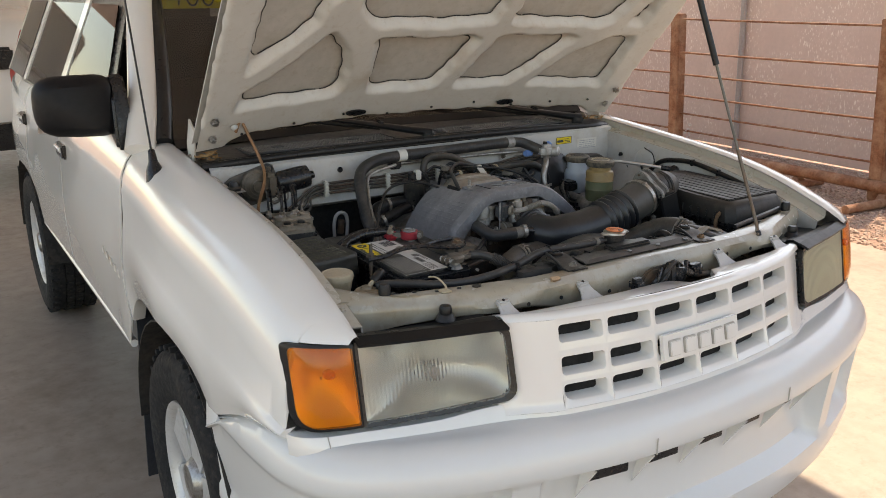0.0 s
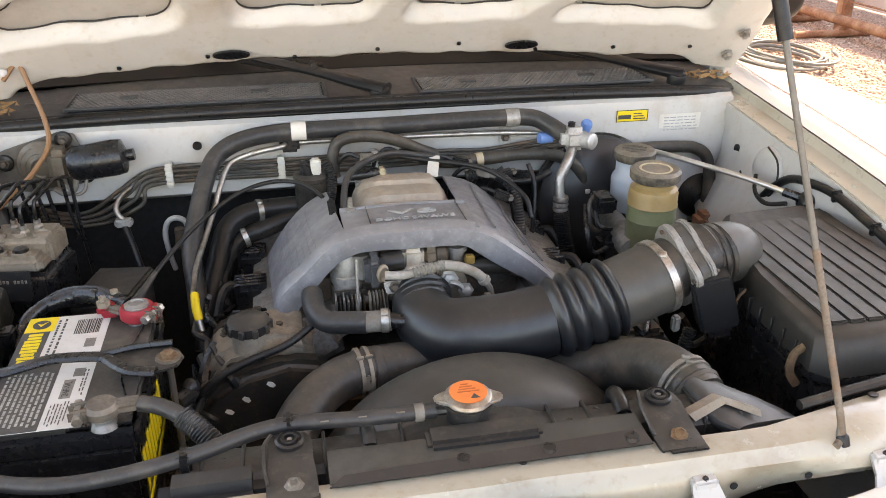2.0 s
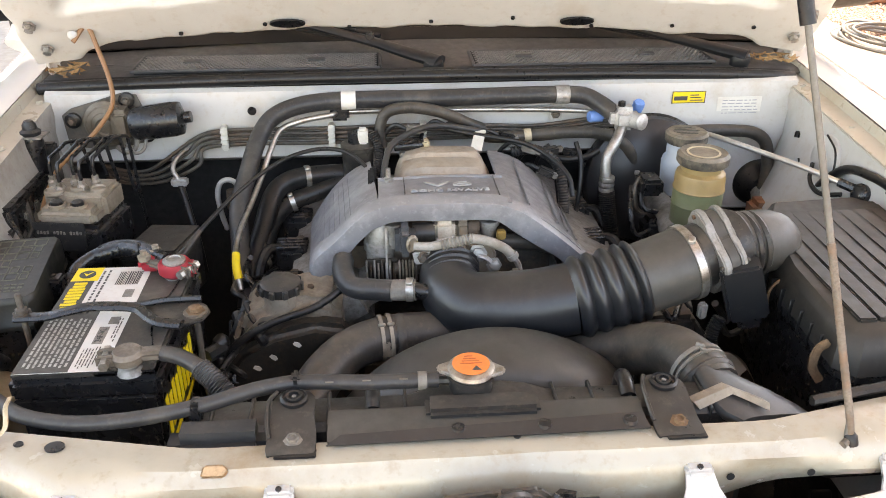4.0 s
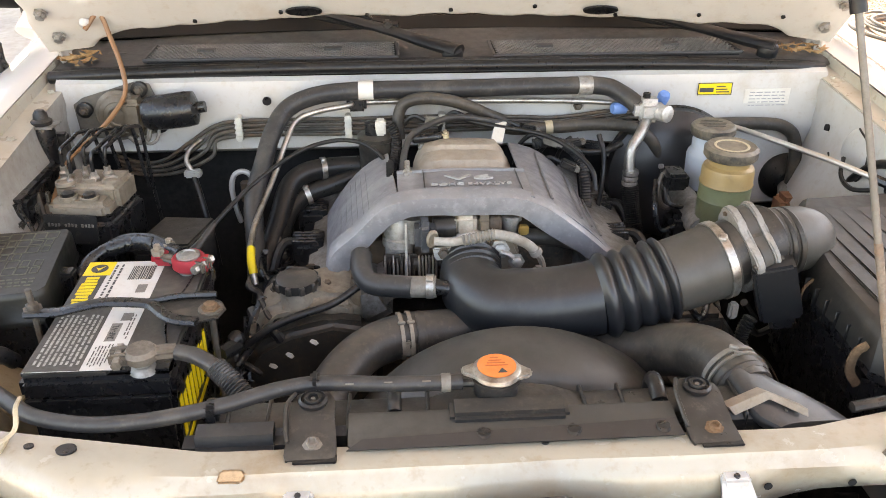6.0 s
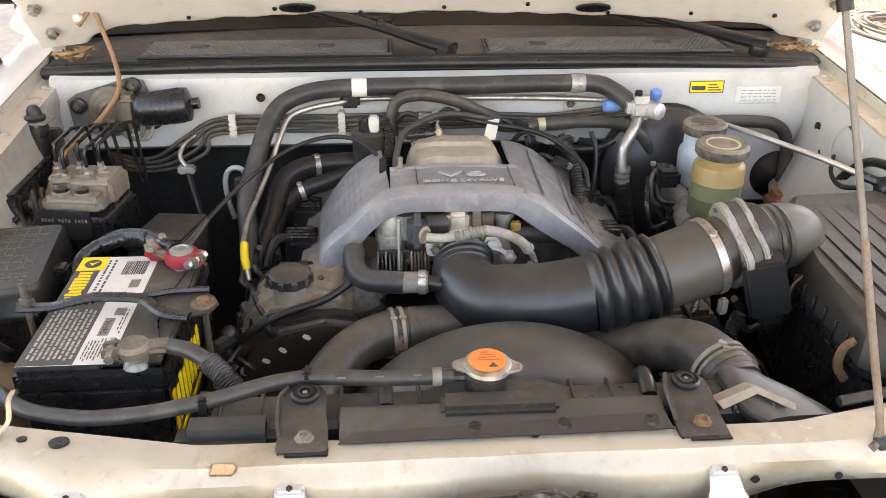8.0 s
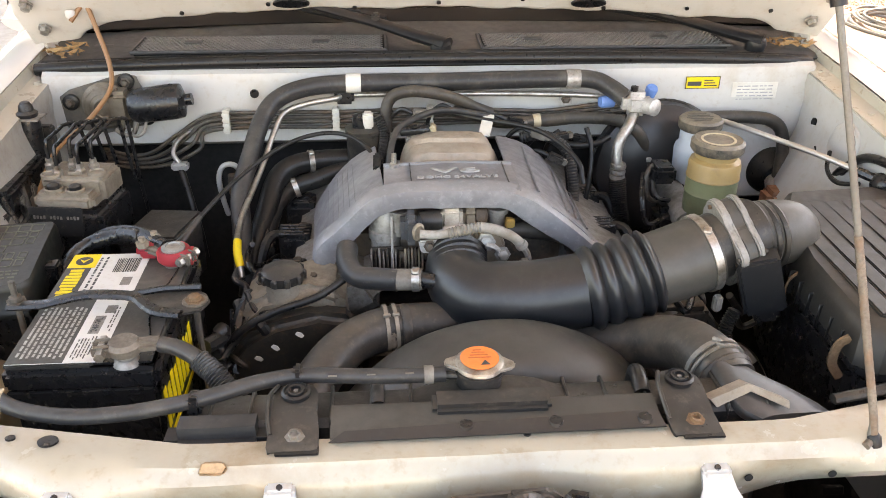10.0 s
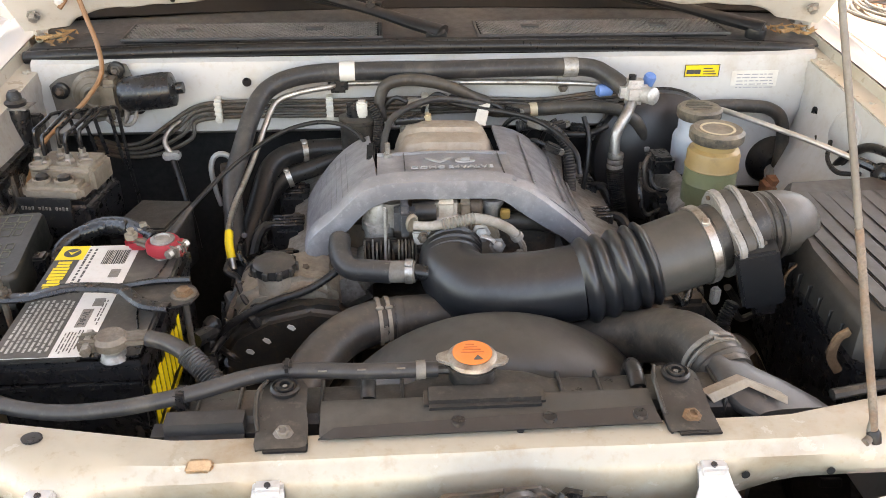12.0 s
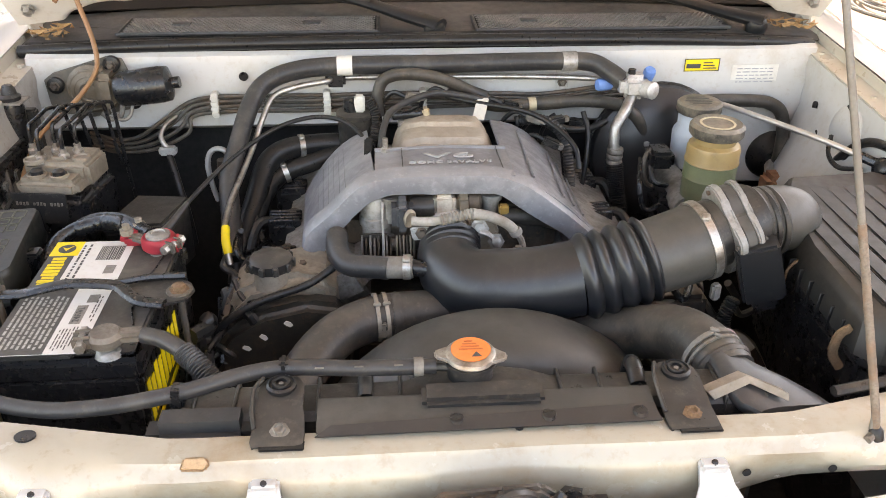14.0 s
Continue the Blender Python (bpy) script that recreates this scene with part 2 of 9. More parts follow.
# ---- the place: slab, gravel, carport, fence ----
def flat_rect(x0, x1, y0, y1, z):
    bm = bmesh.new()
    bm.faces.new([bm.verts.new(p) for p in ((x0, y0, z), (x1, y0, z), (x1, y1, z), (x0, y1, z))])
    return bm


GRAVEL = surf("red_gravel", (0.42, 0.26, 0.19), 0.9, 0, 0.35, 30, 0.6, 45, dirt=(0.22, 0.12, 0.09), dirt_amount=0.4, dirt_scale=18)
tagged(part("ground", flat_rect(-300, 300, -300, 300, -0.03), GRAVEL, None, smooth=0), "reddish crushed gravel ground round the slab", "ground", kind="structure")
tagged(part("floor", bm_box(-14, 3.92, -9, 14, -0.1, 0.0, 0.01), CONCRETE, None), "worn brownish concrete slab under the carport", "floor", kind="structure")
STONE = surf("crushed_stone", (0.42, 0.28, 0.21), 0.85, 0, 0.35, 40, 0.2, 60, dirt=(0.55, 0.42, 0.34), dirt_amount=0.4, dirt_scale=25)
WHITEMETAL = surf("galvanised", (0.6, 0.58, 0.55), 0.4, 0.8)
MIRROR0 = surf("lamp_bright", (0.7, 0.7, 0.68), 0.2, 0.6)
ROOFM = surf("roof_sheet", (0.74, 0.73, 0.71), 0.5, 0.0, 0.06, 2, 0.03, 30)
tagged(part("ceiling", bm_box(-5.5, -2.202, 5.0, 13, 3.0, 3.06, 0.005, bm=bm_box(-2.2, 2.75, -1.5, 13, 3.0, 3.06, 0.005)), ROOFM, None), "plain sheet roof of the carport", "ceiling", kind="structure")
CLOTH = surf("shade_cloth", (0.66, 0.475, 0.40), 0.8, 0, 0.06, 3, 0.05, 80)
_n, _l = CLOTH.node_tree.nodes, CLOTH.node_tree.links
_t, _m, _w, _w2 = _n.new("ShaderNodeTexCoord"), _n.new("ShaderNodeMapping"), _n.new("ShaderNodeTexNoise"), _n.new("ShaderNodeTexNoise")
_m.inputs["Rotation"].default_value, _m.inputs["Scale"].default_value = (radians(35), 0, 0), (1.0, 75.0, 26.0)
_w.inputs["Scale"].default_value, _w.inputs["Detail"].default_value, _w2.inputs["Scale"].default_value = 1.0, 2.0, 1.7
_r, _r2, _q, _x = _n.new("ShaderNodeMapRange"), _n.new("ShaderNodeMapRange"), _n.new("ShaderNodeMath"), _n.new("ShaderNodeMix")
for _o, _lo, _hi in ((_r, 0.58, 0.68), (_r2, 0.42, 0.58)):
    _o.inputs[1].default_value, _o.inputs[2].default_value = _lo, _hi
_q.operation, _x.data_type = "MULTIPLY", "RGBA"
_l.new(_t.outputs["Object"], _m.inputs[0]), _l.new(_m.outputs[0], _w.inputs["Vector"]), _l.new(_t.outputs["Object"], _w2.inputs["Vector"])
_l.new(_w.outputs[0], _r.inputs[0]), _l.new(_w2.outputs[0], _r2.inputs[0]), _l.new(_r.outputs[0], _q.inputs[0]), _l.new(_r2.outputs[0], _q.inputs[1])
_b = _n["Principled BSDF"].inputs["Base Color"]
_l.new(_b.links[0].from_socket, _x.inputs[6])
_x.inputs[7].default_value = (0.85, 0.72, 0.63, 1)
_l.new(_q.outputs[0], _x.inputs[0]), _l.new(_x.outputs[2], _b)
tagged(part("wall_east", bm_box(6.3, 6.34, -12, 30, -0.01, 2.6, 0.004), CLOTH, None), "pinkish shade cloth wall behind the pipe fence", "wall", kind="structure")


def pipe_fence(y0, y1, x):
    """Posts lean a little, as the whole freestanding panel does on the rough ground."""
    f = thing("pipe_fence", "rusty welded pipe fence panel with thin rails", "fence", "pipe fence panels")
    lean = 0.065
    for yy in (y0 - 0.04,):
        own = bm_box(x - 0.055, x + 0.055, yy - 0.055, yy + 0.055, 0.0, 1.42, 0.008)
        for v in own.verts:
            v.co.y += lean * (v.co.z - 0.2)
        part("post", own, RUST, f)
    for z in (1.375, 1.058, 0.848, 0.642, 0.470, 0.304):
        part("rail", bm_tube([(x, y0, z + 0.006 * math.sin(z * 40)), (x, (y0 + y1) / 2, z - 0.008), (x, y1, z - 0.006)], 0.0095, 8), RUST, f)
    part("base_pipe", bm_tube([(x - 0.06, y0 - 0.02, 0.125), (x - 0.06, y1 + 0.02, 0.125)], 0.048, 14, curved=False), RUST, f)
    for yy in (lerp(y0, y1, 0.28), lerp(y0, y1, 0.92)):
        part("foot", bm_prism([(-0.12, 0), (0.12, 0), (0.03, 0.10), (-0.03, 0.10)], 0.07, Matrix(((1, 0, 0, x - 0.06), (0, 0, 1, yy), (0, 1, 0, -0.02), (0, 0, 0, 1))), 0.006), RUST, f)
        part("skid", bm_tube([(x - 0.55, yy + 0.05, 0.01), (x + 0.2, yy - 0.02, 0.02)], 0.035, 10, curved=False), RUST, f)
    return f


for k in range(5):
    pipe_fence(0.27 + 2.15 * (k - 0) - 0.02, 0.27 + 2.15 * (k + 1) - 0.03, 5.2)
ch = thing("chain", "pale galvanised chain looped round a fence post", "chain")
for k in range(16):
    t = k / 15
    p = Vector((5.2 + 0.10 * math.sin(t * 7), 4.46 - 0.09 * math.cos(t * 7), 0.30 - 0.16 * math.sin(t * math.pi) + 0.05 * t))
    own = bmesh.new()
    bm_tube([(0.016 * math.cos(a), 0.009 * math.sin(a), 0) for a in (2 * math.pi * j / 10 for j in range(11))], 0.003, 6, 1, bm=own)
    own.transform(Matrix.Translation(p) @ Matrix.Rotation(t * 5, 4, "Z") @ Matrix.Rotation(k * math.pi / 2, 4, "X"))
    part("link", own, WHITEMETAL, ch)
CLOTHPOST = surf("grey_post", (0.38, 0.31, 0.28), 0.6)
for yy in (-2.2, 1.2, 4.6, 8.0):
    tagged(part("fence_post", bm_tube([(6.26, yy, -0.05), (6.26, yy + 0.12, 2.7)], 0.03, 10, curved=False), CLOTHPOST, None), "slim grey steel post behind the shade cloth", "post", "shade cloth posts")
hc = thing("garden_hose", "grey garden hose coiled on the gravel", "hose")
pts = []
for k in range(90):
    a = k * 0.42
    r = 0.36 + 0.06 * math.sin(k * 0.31)
    pts.append((3.95 + r * 0.8 * math.cos(a) + 0.0015 * k, 5.75 + r * 1.25 * math.sin(a), 0.0 + 0.0008 * k + 0.008 * math.sin(k)))
part("coil", bm_tube(pts, 0.012, 6, 3), surf("grey_hose", (0.16, 0.16, 0.15), 0.55), hc)


def gravel():
    """Loose stones on the ground beside the slab, one joined sheet of them."""
    rng = np.random.default_rng(4)
    n = 34000
    x = rng.uniform(3.93, 6.25, n)
    y = rng.uniform(-1.5, 9.5, n)
    r = rng.uniform(0.008, 0.022, n) * (1 + 0.6 * (rng.random(n) > 0.9))
    base = np.array([(1, 0, 0), (-0.5, 0.87, 0), (-0.5, -0.87, 0), (0.3, 0.35, 0.62), (-0.55, 0.1, 0.5), (0.25, -0.45, 0.55)])
    tris = [(0, 1, 3), (1, 4, 3), (1, 2, 4), (2, 5, 4), (2, 0, 5), (0, 3, 5), (3, 4, 5)]
    a = rng.uniform(0, 6.283, n)
    ca, sa = np.cos(a), np.sin(a)
    v = base[None] * r[:, None, None] * rng.uniform(0.7, 1.3, (n, 1, 3))
    vx = v[..., 0] * ca[:, None] - v[..., 1] * sa[:, None] + x[:, None]
    vy = v[..., 0] * sa[:, None] + v[..., 1] * ca[:, None] + y[:, None]
    vz = v[..., 2] - 0.031
    verts = np.stack([vx, vy, vz], -1).reshape(-1, 3)
    faces = (np.array(tris)[None] + (np.arange(n) * 6)[:, None, None]).reshape(-1, 3)
    me = bpy.data.meshes.new("gravel_stones")
    me.from_pydata(verts.tolist(), [], faces.tolist())
    tagged(link("gravel_stones", me, STONE, None, smooth=0), "loose reddish and pale crushed stones", "gravel", kind="stuff")


gravel()


def parked_car():
    """The nose of a white car that stands further back under the roof."""
    c = thing("parked_car", "white parked car seen behind, nose towards the viewer", "car")
    c.scale = (1, 1, 1.25)
    ox, oy = -0.95, 6.3
    rows = []
    for k in range(13):
        x = lerp(-0.85, 0.85, k / 12)
        f = 0.16 * (x / 0.85) ** 2 + 0.14 * max(0, abs(x) - 0.7) / 0.15
        rows.append([(ox + x, oy + f + d, z - 0.03 * (x / 0.85) ** 4) for d, z in ((0.10, 0.45), (-0.04, 0.50), (-0.06, 0.62), (-0.03, 0.75), (0.02, 0.80), (0.05, 0.98), (0.12, 1.06), (0.5, 1.14), (1.05, 1.20), (1.15, 1.2), (1.75, 1.66), (2.0, 1.72), (3.6, 1.70), (4.0, 1.2), (4.1, 0.5))])
    part("body", bm_skin(rows, 0.01), PAINT, c)
    for s in (-1, 1):
        part("headlamp", bm_box(ox + s * 0.66 - 0.19, ox + s * 0.66 + 0.19, oy + 0.02 + 0.12, oy + 0.24, 0.86, 0.99, 0.03, 3), MIRROR0, c, "bright headlamp")
        part("side", bm_box(ox + s * 0.84 - 0.03, ox + s * 0.84 + 0.03, oy + 0.32, oy + 4.0, 0.45, 1.12, 0.03, 3), PAINT, c)
        for yy in (0.85, 3.3):
            part("wheel", bm_lathe([(0.2, -0.1), (0.33, -0.1), (0.34, 0.0), (0.33, 0.1), (0.2, 0.1)], 30, (1, 0, 0), (ox + s * 0.74, oy + yy, 0.34)), TYRE, c)
    part("grille", bm_box(ox - 0.42, ox + 0.42, oy + 0.0, oy + 0.08, 0.82, 0.96, 0.02), BLACK, c)
    part("lower_grille", bm_box(ox - 0.8, ox + 0.8, oy + 0.02, oy + 0.3, 0.30, 0.60, 0.02), BLACK, c)
    return c


parked_car()

# ---- the car: outer shell ----
car = thing("suv", "white four-door SUV with its bonnet propped open", "car")
FZ = [(-0.085, 1.022), (-0.03, 1.047), (0.05, 1.075), (0.14, 1.103), (0.31, 1.138), (0.59, 1.168), (0.9, 1.195), (1.05, 1.21)]
FX = [(-0.09, 0.76), (-0.05, 0.822), (-0.01, 0.853), (0.06, 0.865), (0.15, 0.871), (0.3, 0.878), (0.6, 0.886), (1.05, 0.872), (2.0, 0.87), (3.2, 0.875), (3.6, 0.855), (3.95, 0.80)]
HUB_F, HUB_R, HUB_Z = 0.68, 3.32, 0.37


def arch_z(y, low):
    """The lower edge of the side, cut by the wheel arches."""
    z = low
    for h, half, rise in ((HUB_F, 0.45, 0.472), (HUB_R, 0.56, 0.45)):
        d = abs(y - h) / half
        if d < 1:
            z = max(z, HUB_Z + rise * (1 - d ** 3) ** (1 / 3))
    return z


def side_row(y, zi, low):
    xo = curve(FX, y)
    zb = arch_z(y, low)
    flare = 0.018 * max(0.0, 1 - min(abs(y - HUB_F), abs(y - HUB_R)) / 0.55)
    w = xo - 0.725
    pts = [(0.725 + w * f, zi + d) for f, d in ((0, 0), (0.09, 0.006), (0.30, 0.003), (0.50, -0.007), (0.68, -0.022), (0.82, -0.048), (0.92, -0.082), (0.975, -0.125), (1.0, -0.2))]
    za = zi - 0.2
    for k in range(1, 6):
        t = k / 5
        pts.append((xo + flare * t + 0.012 * math.sin(math.pi * t), lerp(za, zb, t)))
    return pts


def fender(sgn):
    low = [(-0.1, 0.835), (0.0, 0.832), (0.12, 0.815), (0.25, 0.768), (0.36, 0.715)]
    back = [-0.022, -0.010, 0.0, 0.012, 0.025] + [0.04 + 0.02 * k for k in range(8)] + [0.20 + 0.0435 * k for k in range(21)]
    upper, lower = [], []
    for y in [-0.085, -0.075, -0.06, -0.045, -0.034, -0.0245] + back:
        full = side_row(y, curve(FZ, y), 0.60 if y > HUB_F else curve(low, y))
        top = full[:9]
        if y < -0.023:
            # over the lamp the wing ends in a lip
            cut = [full[0]]
            for p, q in zip(full, full[1:]):
                if q[1] > 1.0155:
                    cut.append(q)
                elif p[1] > 1.0155:
                    t = (p[1] - 1.0155) / (p[1] - q[1])
                    cut.append((lerp(p[0], q[0], t), 1.0155))
            line = [Vector((x, z, 0)) for x, z in cut]
            d = [0.0]
            for p, q in zip(line, line[1:]):
                d.append(d[-1] + (q - p).length)
            top, k = [], 0
            for i in range(9):
                w = d[-1] * (i / 8) ** 0.9
                while k < len(d) - 2 and d[k + 1] < w:
                    k += 1
                p = line[k].lerp(line[k + 1], (w - d[k]) / max(1e-9, d[k + 1] - d[k]))
                top.append((p.x, p.y))
        else:
            # the lower edge is turned inwards
            full += [(full[-1][0] - 0.006, full[-1][1] - 0.003), (full[-1][0] - 0.035, full[-1][1] - 0.002)]
            lower.append([(-x, y, z) for x, z in full[8:]])
        upper.append([(-x, y, z) for x, z in top])
    bm = bmesh.new()
    bm_skin(upper, 0, bm=bm)
    bm_skin(lower, 0, bm=bm)
    bm_skin([[(x + 0.02, y, z) for x, y, z in lower[0]], lower[0]], 0, bm=bm)
    bmesh.ops.remove_doubles(bm, verts=bm.verts[:], dist=0.0003)
    if sgn > 0:
        mirror_x(bm)
    return part("fender", bm, PAINT, car)


fender(-1), fender(1)

# bonnet, hinged at its rear edge; (u, v, w) run across it, towards its front edge, and outwards
HA = radians(48)
H_O, H_V, H_N = Vector((0, 0.87, 1.205)), Vector((0, -math.cos(HA), math.sin(HA))), Vector((0, math.sin(HA), math.cos(HA)))


def hp(u, v, w=0.0):
    crown = 0.045 * (1 - min(1.0, (u / 0.72) ** 2))
    nose = -0.10 * max(0.0, v - 0.85) ** 2 / 0.0225 * 0.5
    return Vector((u, 0, 0)) + H_O + H_V * v + H_N * (w + crown + nose)


def hood_back(u):
    return 0.02 + 0.022 * (1 - min(1.0, (u / 0.72) ** 2))


def outlines(F, X, Y):
    """The lines along which the grid F is zero, each as a chain of (x, y)."""
    spot, nxt = {}, {}
    for j in range(F.shape[0] - 1):
        for i in range(F.shape[1] - 1):
            hit = []
            for key, (a, b), (c, d) in (((0, j, i), (j, i), (j, i + 1)), ((1, j, i + 1), (j, i + 1), (j + 1, i + 1)), ((0, j + 1, i), (j + 1, i), (j + 1, i + 1)), ((1, j, i), (j, i), (j + 1, i))):
                p, q = F[a, b], F[c, d]
                if (p > 0) != (q > 0):
                    t = p / (p - q)
                    spot[key] = (float(lerp(X[a, b], X[c, d], t)), float(lerp(Y[a, b], Y[c, d], t)))
                    hit.append(key)
            for k in range(0, len(hit) - 1, 2):
                nxt.setdefault(hit[k], []).append(hit[k + 1])
                nxt.setdefault(hit[k + 1], []).append(hit[k])
    chains, seen = [], set()
    for start in sorted(nxt, key=lambda k: len(nxt[k])):
        if start in seen:
            continue
        line, at = [], start
        while at is not None:
            seen.add(at)
            line.append(spot[at])
            at = next((k for k in nxt[at] if k not in seen), None)
        if len(line) > 24:
            chains.append(line[::2])
    return chains


def hood():
    h = new("hood")
    h.parent = car
    h["label"] = "white bonnet propped open, cream and ribbed inside"
    us = [k / 24 * 1.44 - 0.72 for k in range(25)]
    vs = [k / 30 for k in range(31)]
    rows = [[hp(u, lerp(hood_back(u), 1.02 - 0.08 * (u / 0.72) ** 2, v), 0.045 - 0.03 * (abs(u) / 0.72) ** 6) for u in us] for v in vs]
    part("outer_skin", bm_skin(rows, 0.002), PAINT, h)
    rows = [[hp(u, lerp(hood_back(u) + 0.004, 1.0 - 0.08 * (u / 0.72) ** 2, v), 0.014 + 0.002 * noise.noise(Vector((u * 5, v * 5, 0)))) for u in us] for v in vs]
    part("inner_panel", bm_skin(rows, 0.002), HOODPAD, h, "dusty grey-beige bonnet skin seen between ribs")
    ribs = (([(-0.69, 0.06), (-0.6, 0.105), (-0.3, 0.112), (0.07, 0.105), (0.45, 0.1), (0.62, 0.095), (0.70, 0.06)], 0.058),
            ([(-0.675, 0.06), (-0.675, 0.5), (-0.665, 0.93)], 0.05), ([(0.675, 0.06), (0.67, 0.5), (0.665, 0.93)], 0.052),
            ([(-0.66, 0.225), (-0.51, 0.352), (-0.418, 0.462), (-0.34, 0.62), (-0.26, 0.9)], 0.036),
            ([(-0.29, 0.12), (-0.30, 0.297), (-0.385, 0.442), (-0.42, 0.47)], 0.045),
            ([(-0.35, 0.395), (-0.137, 0.382), (0.047, 0.384), (0.266, 0.384), (0.52, 0.386), (0.68, 0.40)], 0.030),
            ([(-0.02, 0.11), (0.069, 0.292), (0.104, 0.421), (0.11, 0.52), (0.06, 0.7), (0.0, 0.92)], 0.034),
            ([(0.25, 0.11), (0.396, 0.301), (0.50, 0.385), (0.58, 0.55), (0.62, 0.75)], 0.033),
            ([(-0.62, 0.93), (0, 0.955), (0.62, 0.93)], 0.05))
    # pressed frame: one sheet whose edge follows the ribs, with fillets where they meet
    nu, nv = 240, 170
    U, V = np.meshgrid(np.linspace(-0.718, 0.718, nu), np.linspace(0.0, 1.0, nv))
    V = (0.024 + 0.022 * (1 - (U / 0.72) ** 2)) * (1 - V) + (0.995 - 0.08 * (U / 0.72) ** 2) * V
    acc = np.zeros_like(U)
    for pts, r in ribs:
        line = np.array([(q.x, q.y) for q in smooth_line([(u, v, 0) for u, v in pts], 5)])
        best = np.full(U.shape, 9.0)
        for (ax, ay), (bx, by) in zip(line, line[1:]):
            dx, dy = bx - ax, by - ay
            t = np.clip(((U - ax) * dx + (V - ay) * dy) / (dx * dx + dy * dy), 0, 1)
            best = np.minimum(best, np.hypot(U - ax - t * dx, V - ay - t * dy))
        acc += np.exp(-(best - r * 1.12) / 0.012)
    D = -0.012 * np.log(acc)
    D += 0.0042 * np.sin(U * 52 + 3 * np.sin(V * 27)) * np.sin(V * 46 + U * 19)
    gv, gu = np.gradient(D)
    su, sv = 1.436 / (nu - 1), 0.92 / (nv - 1)
    gu, gv = gu / su, gv / sv
    gl = np.maximum(np.hypot(gu, gv), 0.3)
    inside = D < 0
    near = (D > 0) & (D < 0.012)
    U2 = np.where(near, U - gu / gl ** 2 * D, U)
    V2 = np.where(near, V - gv / gl ** 2 * D, V)
    k = np.clip(-D / 0.020, 0, 1)
    W = 0.009 - 0.024 * k * k * (3 - 2 * k) + 0.0015 * np.sin(U * 23 + V * 17)
    verts = [tuple(hp(U2[j, i], V2[j, i], W[j, i])) for j in range(nv) for i in range(nu)]
    ok = inside | near
    faces = []
    for j in range(nv - 1):
        for i in range(nu - 1):
            if ok[j, i] and ok[j, i + 1] and ok[j + 1, i] and ok[j + 1, i + 1] and (inside[j, i] or inside[j, i + 1] or inside[j + 1, i] or inside[j + 1, i + 1]):
                faces.append((j * nu + i, j * nu + i + 1, (j + 1) * nu + i + 1, (j + 1) * nu + i))
    me = bpy.data.meshes.new("rib_frame")
    me.from_pydata(verts, [], faces)
    bm = bmesh.new()
    bm.from_mesh(me)
    bpy.data.meshes.remove(me)
    bmesh.ops.delete(bm, geom=[v for v in bm.verts if not v.link_faces], context="VERTS")
    part("rib_frame", bm, HOODIN, h, "cream pressed inner frame of the bonnet", 60)
    # dark tubes stand in for the shade in the gap along the edge of each pad
    for line in outlines(D - 0.0012, U, V):
        part("gap_shade_line", bm_tube([hp(u, v, 0.0095) for u, v in line], 0.0015, 5, curved=False), GAPSHADE, h)
    for u, v in ((-0.26, 0.092), (0.27, 0.086)):
        own = bm_prism([(0.032 * math.cos(a), 0.011 * math.sin(a)) for a in (2 * math.pi * k / 20 for k in range(20))], 0.004)
        own.transform(Matrix.Translation(hp(u, v, -0.0235)) @ Matrix.Rotation(-HA, 4, "X"))
        part("slot", own, BLACK, h, "dark oval drain slot")
    for k in range(9):
        u = -0.6 + 0.15 * k
        own = bm_lathe([(0.004, 0), (0.004, 0.003)], 10, H_N, hp(u, 0.072 + 0.01 * (k % 3), -0.0225))
        part("hole", own, BLACK, h)
    for u, v in ((-0.687, 0.143), (-0.682, 0.076), (0.687, 0.143), (0.682, 0.076)):
        own = bm_lathe([(0.012, 0), (0.012, 0.004), (0.008, 0.004), (0.008, 0.012), (0.0, 0.013)], 6, -H_N, hp(u, v, -0.02))
        part("hinge_bolt", own, STEEL, h)
    own = bm_lathe([(0.010, 0), (0.009, 0.006), (0.005, 0.010), (0, 0.011)], 12, -H_N, hp(-0.628, 0.107, -0.02))
    part("washer_nozzle", own, BAYPAINT, h, "white plastic hose clip")
    return h


hood()
for s in (-1, 1):
    hg = new("hood_hinge")
    hg.parent = car
    part("upper_arm", bm_prism([(0, 0), (0.05, 0.02), (0.07, 0.10), (0.03, 0.13), (-0.005, 0.06)], 0.005, Matrix(((0, 0, 1, s * 0.715), (-1, 0, 0, 0.925), (0, 1, 0, 1.165), (0, 0, 0, 1))), 0.0015), HOODIN, hg, "white painted hinge arm with rust at its foot")
    part("foot", bm_box(s * 0.70 - 0.03, s * 0.70 + 0.03, 0.87, 0.95, 1.160, 1.178, 0.004), surf("hinge_rust", (0.30, 0.13, 0.06), 0.8, 0, 0.4, 40, 0.4, 70, dirt=(0.5, 0.42, 0.3), dirt_amount=0.35, dirt_scale=25), hg, "rusty hinge foot")
    part("pin", bm_lathe([(0.009, 0), (0.009, 0.012), (0, 0.014)], 10, (s, 0, 0), (s * 0.712, 0.90, 1.19)), STEEL, hg)

# ---- the car: front ----
LAMP = [(-0.12, -0.248), (0.0, -0.252), (0.12, -0.248), (0.25, -0.232), (0.36, -0.210), (0.455, -0.172), (0.6, -0.134), (0.72, -0.098), (0.79, -0.072), (0.833, -0.042), (0.852, 0.0), (0.860, 0.06)]
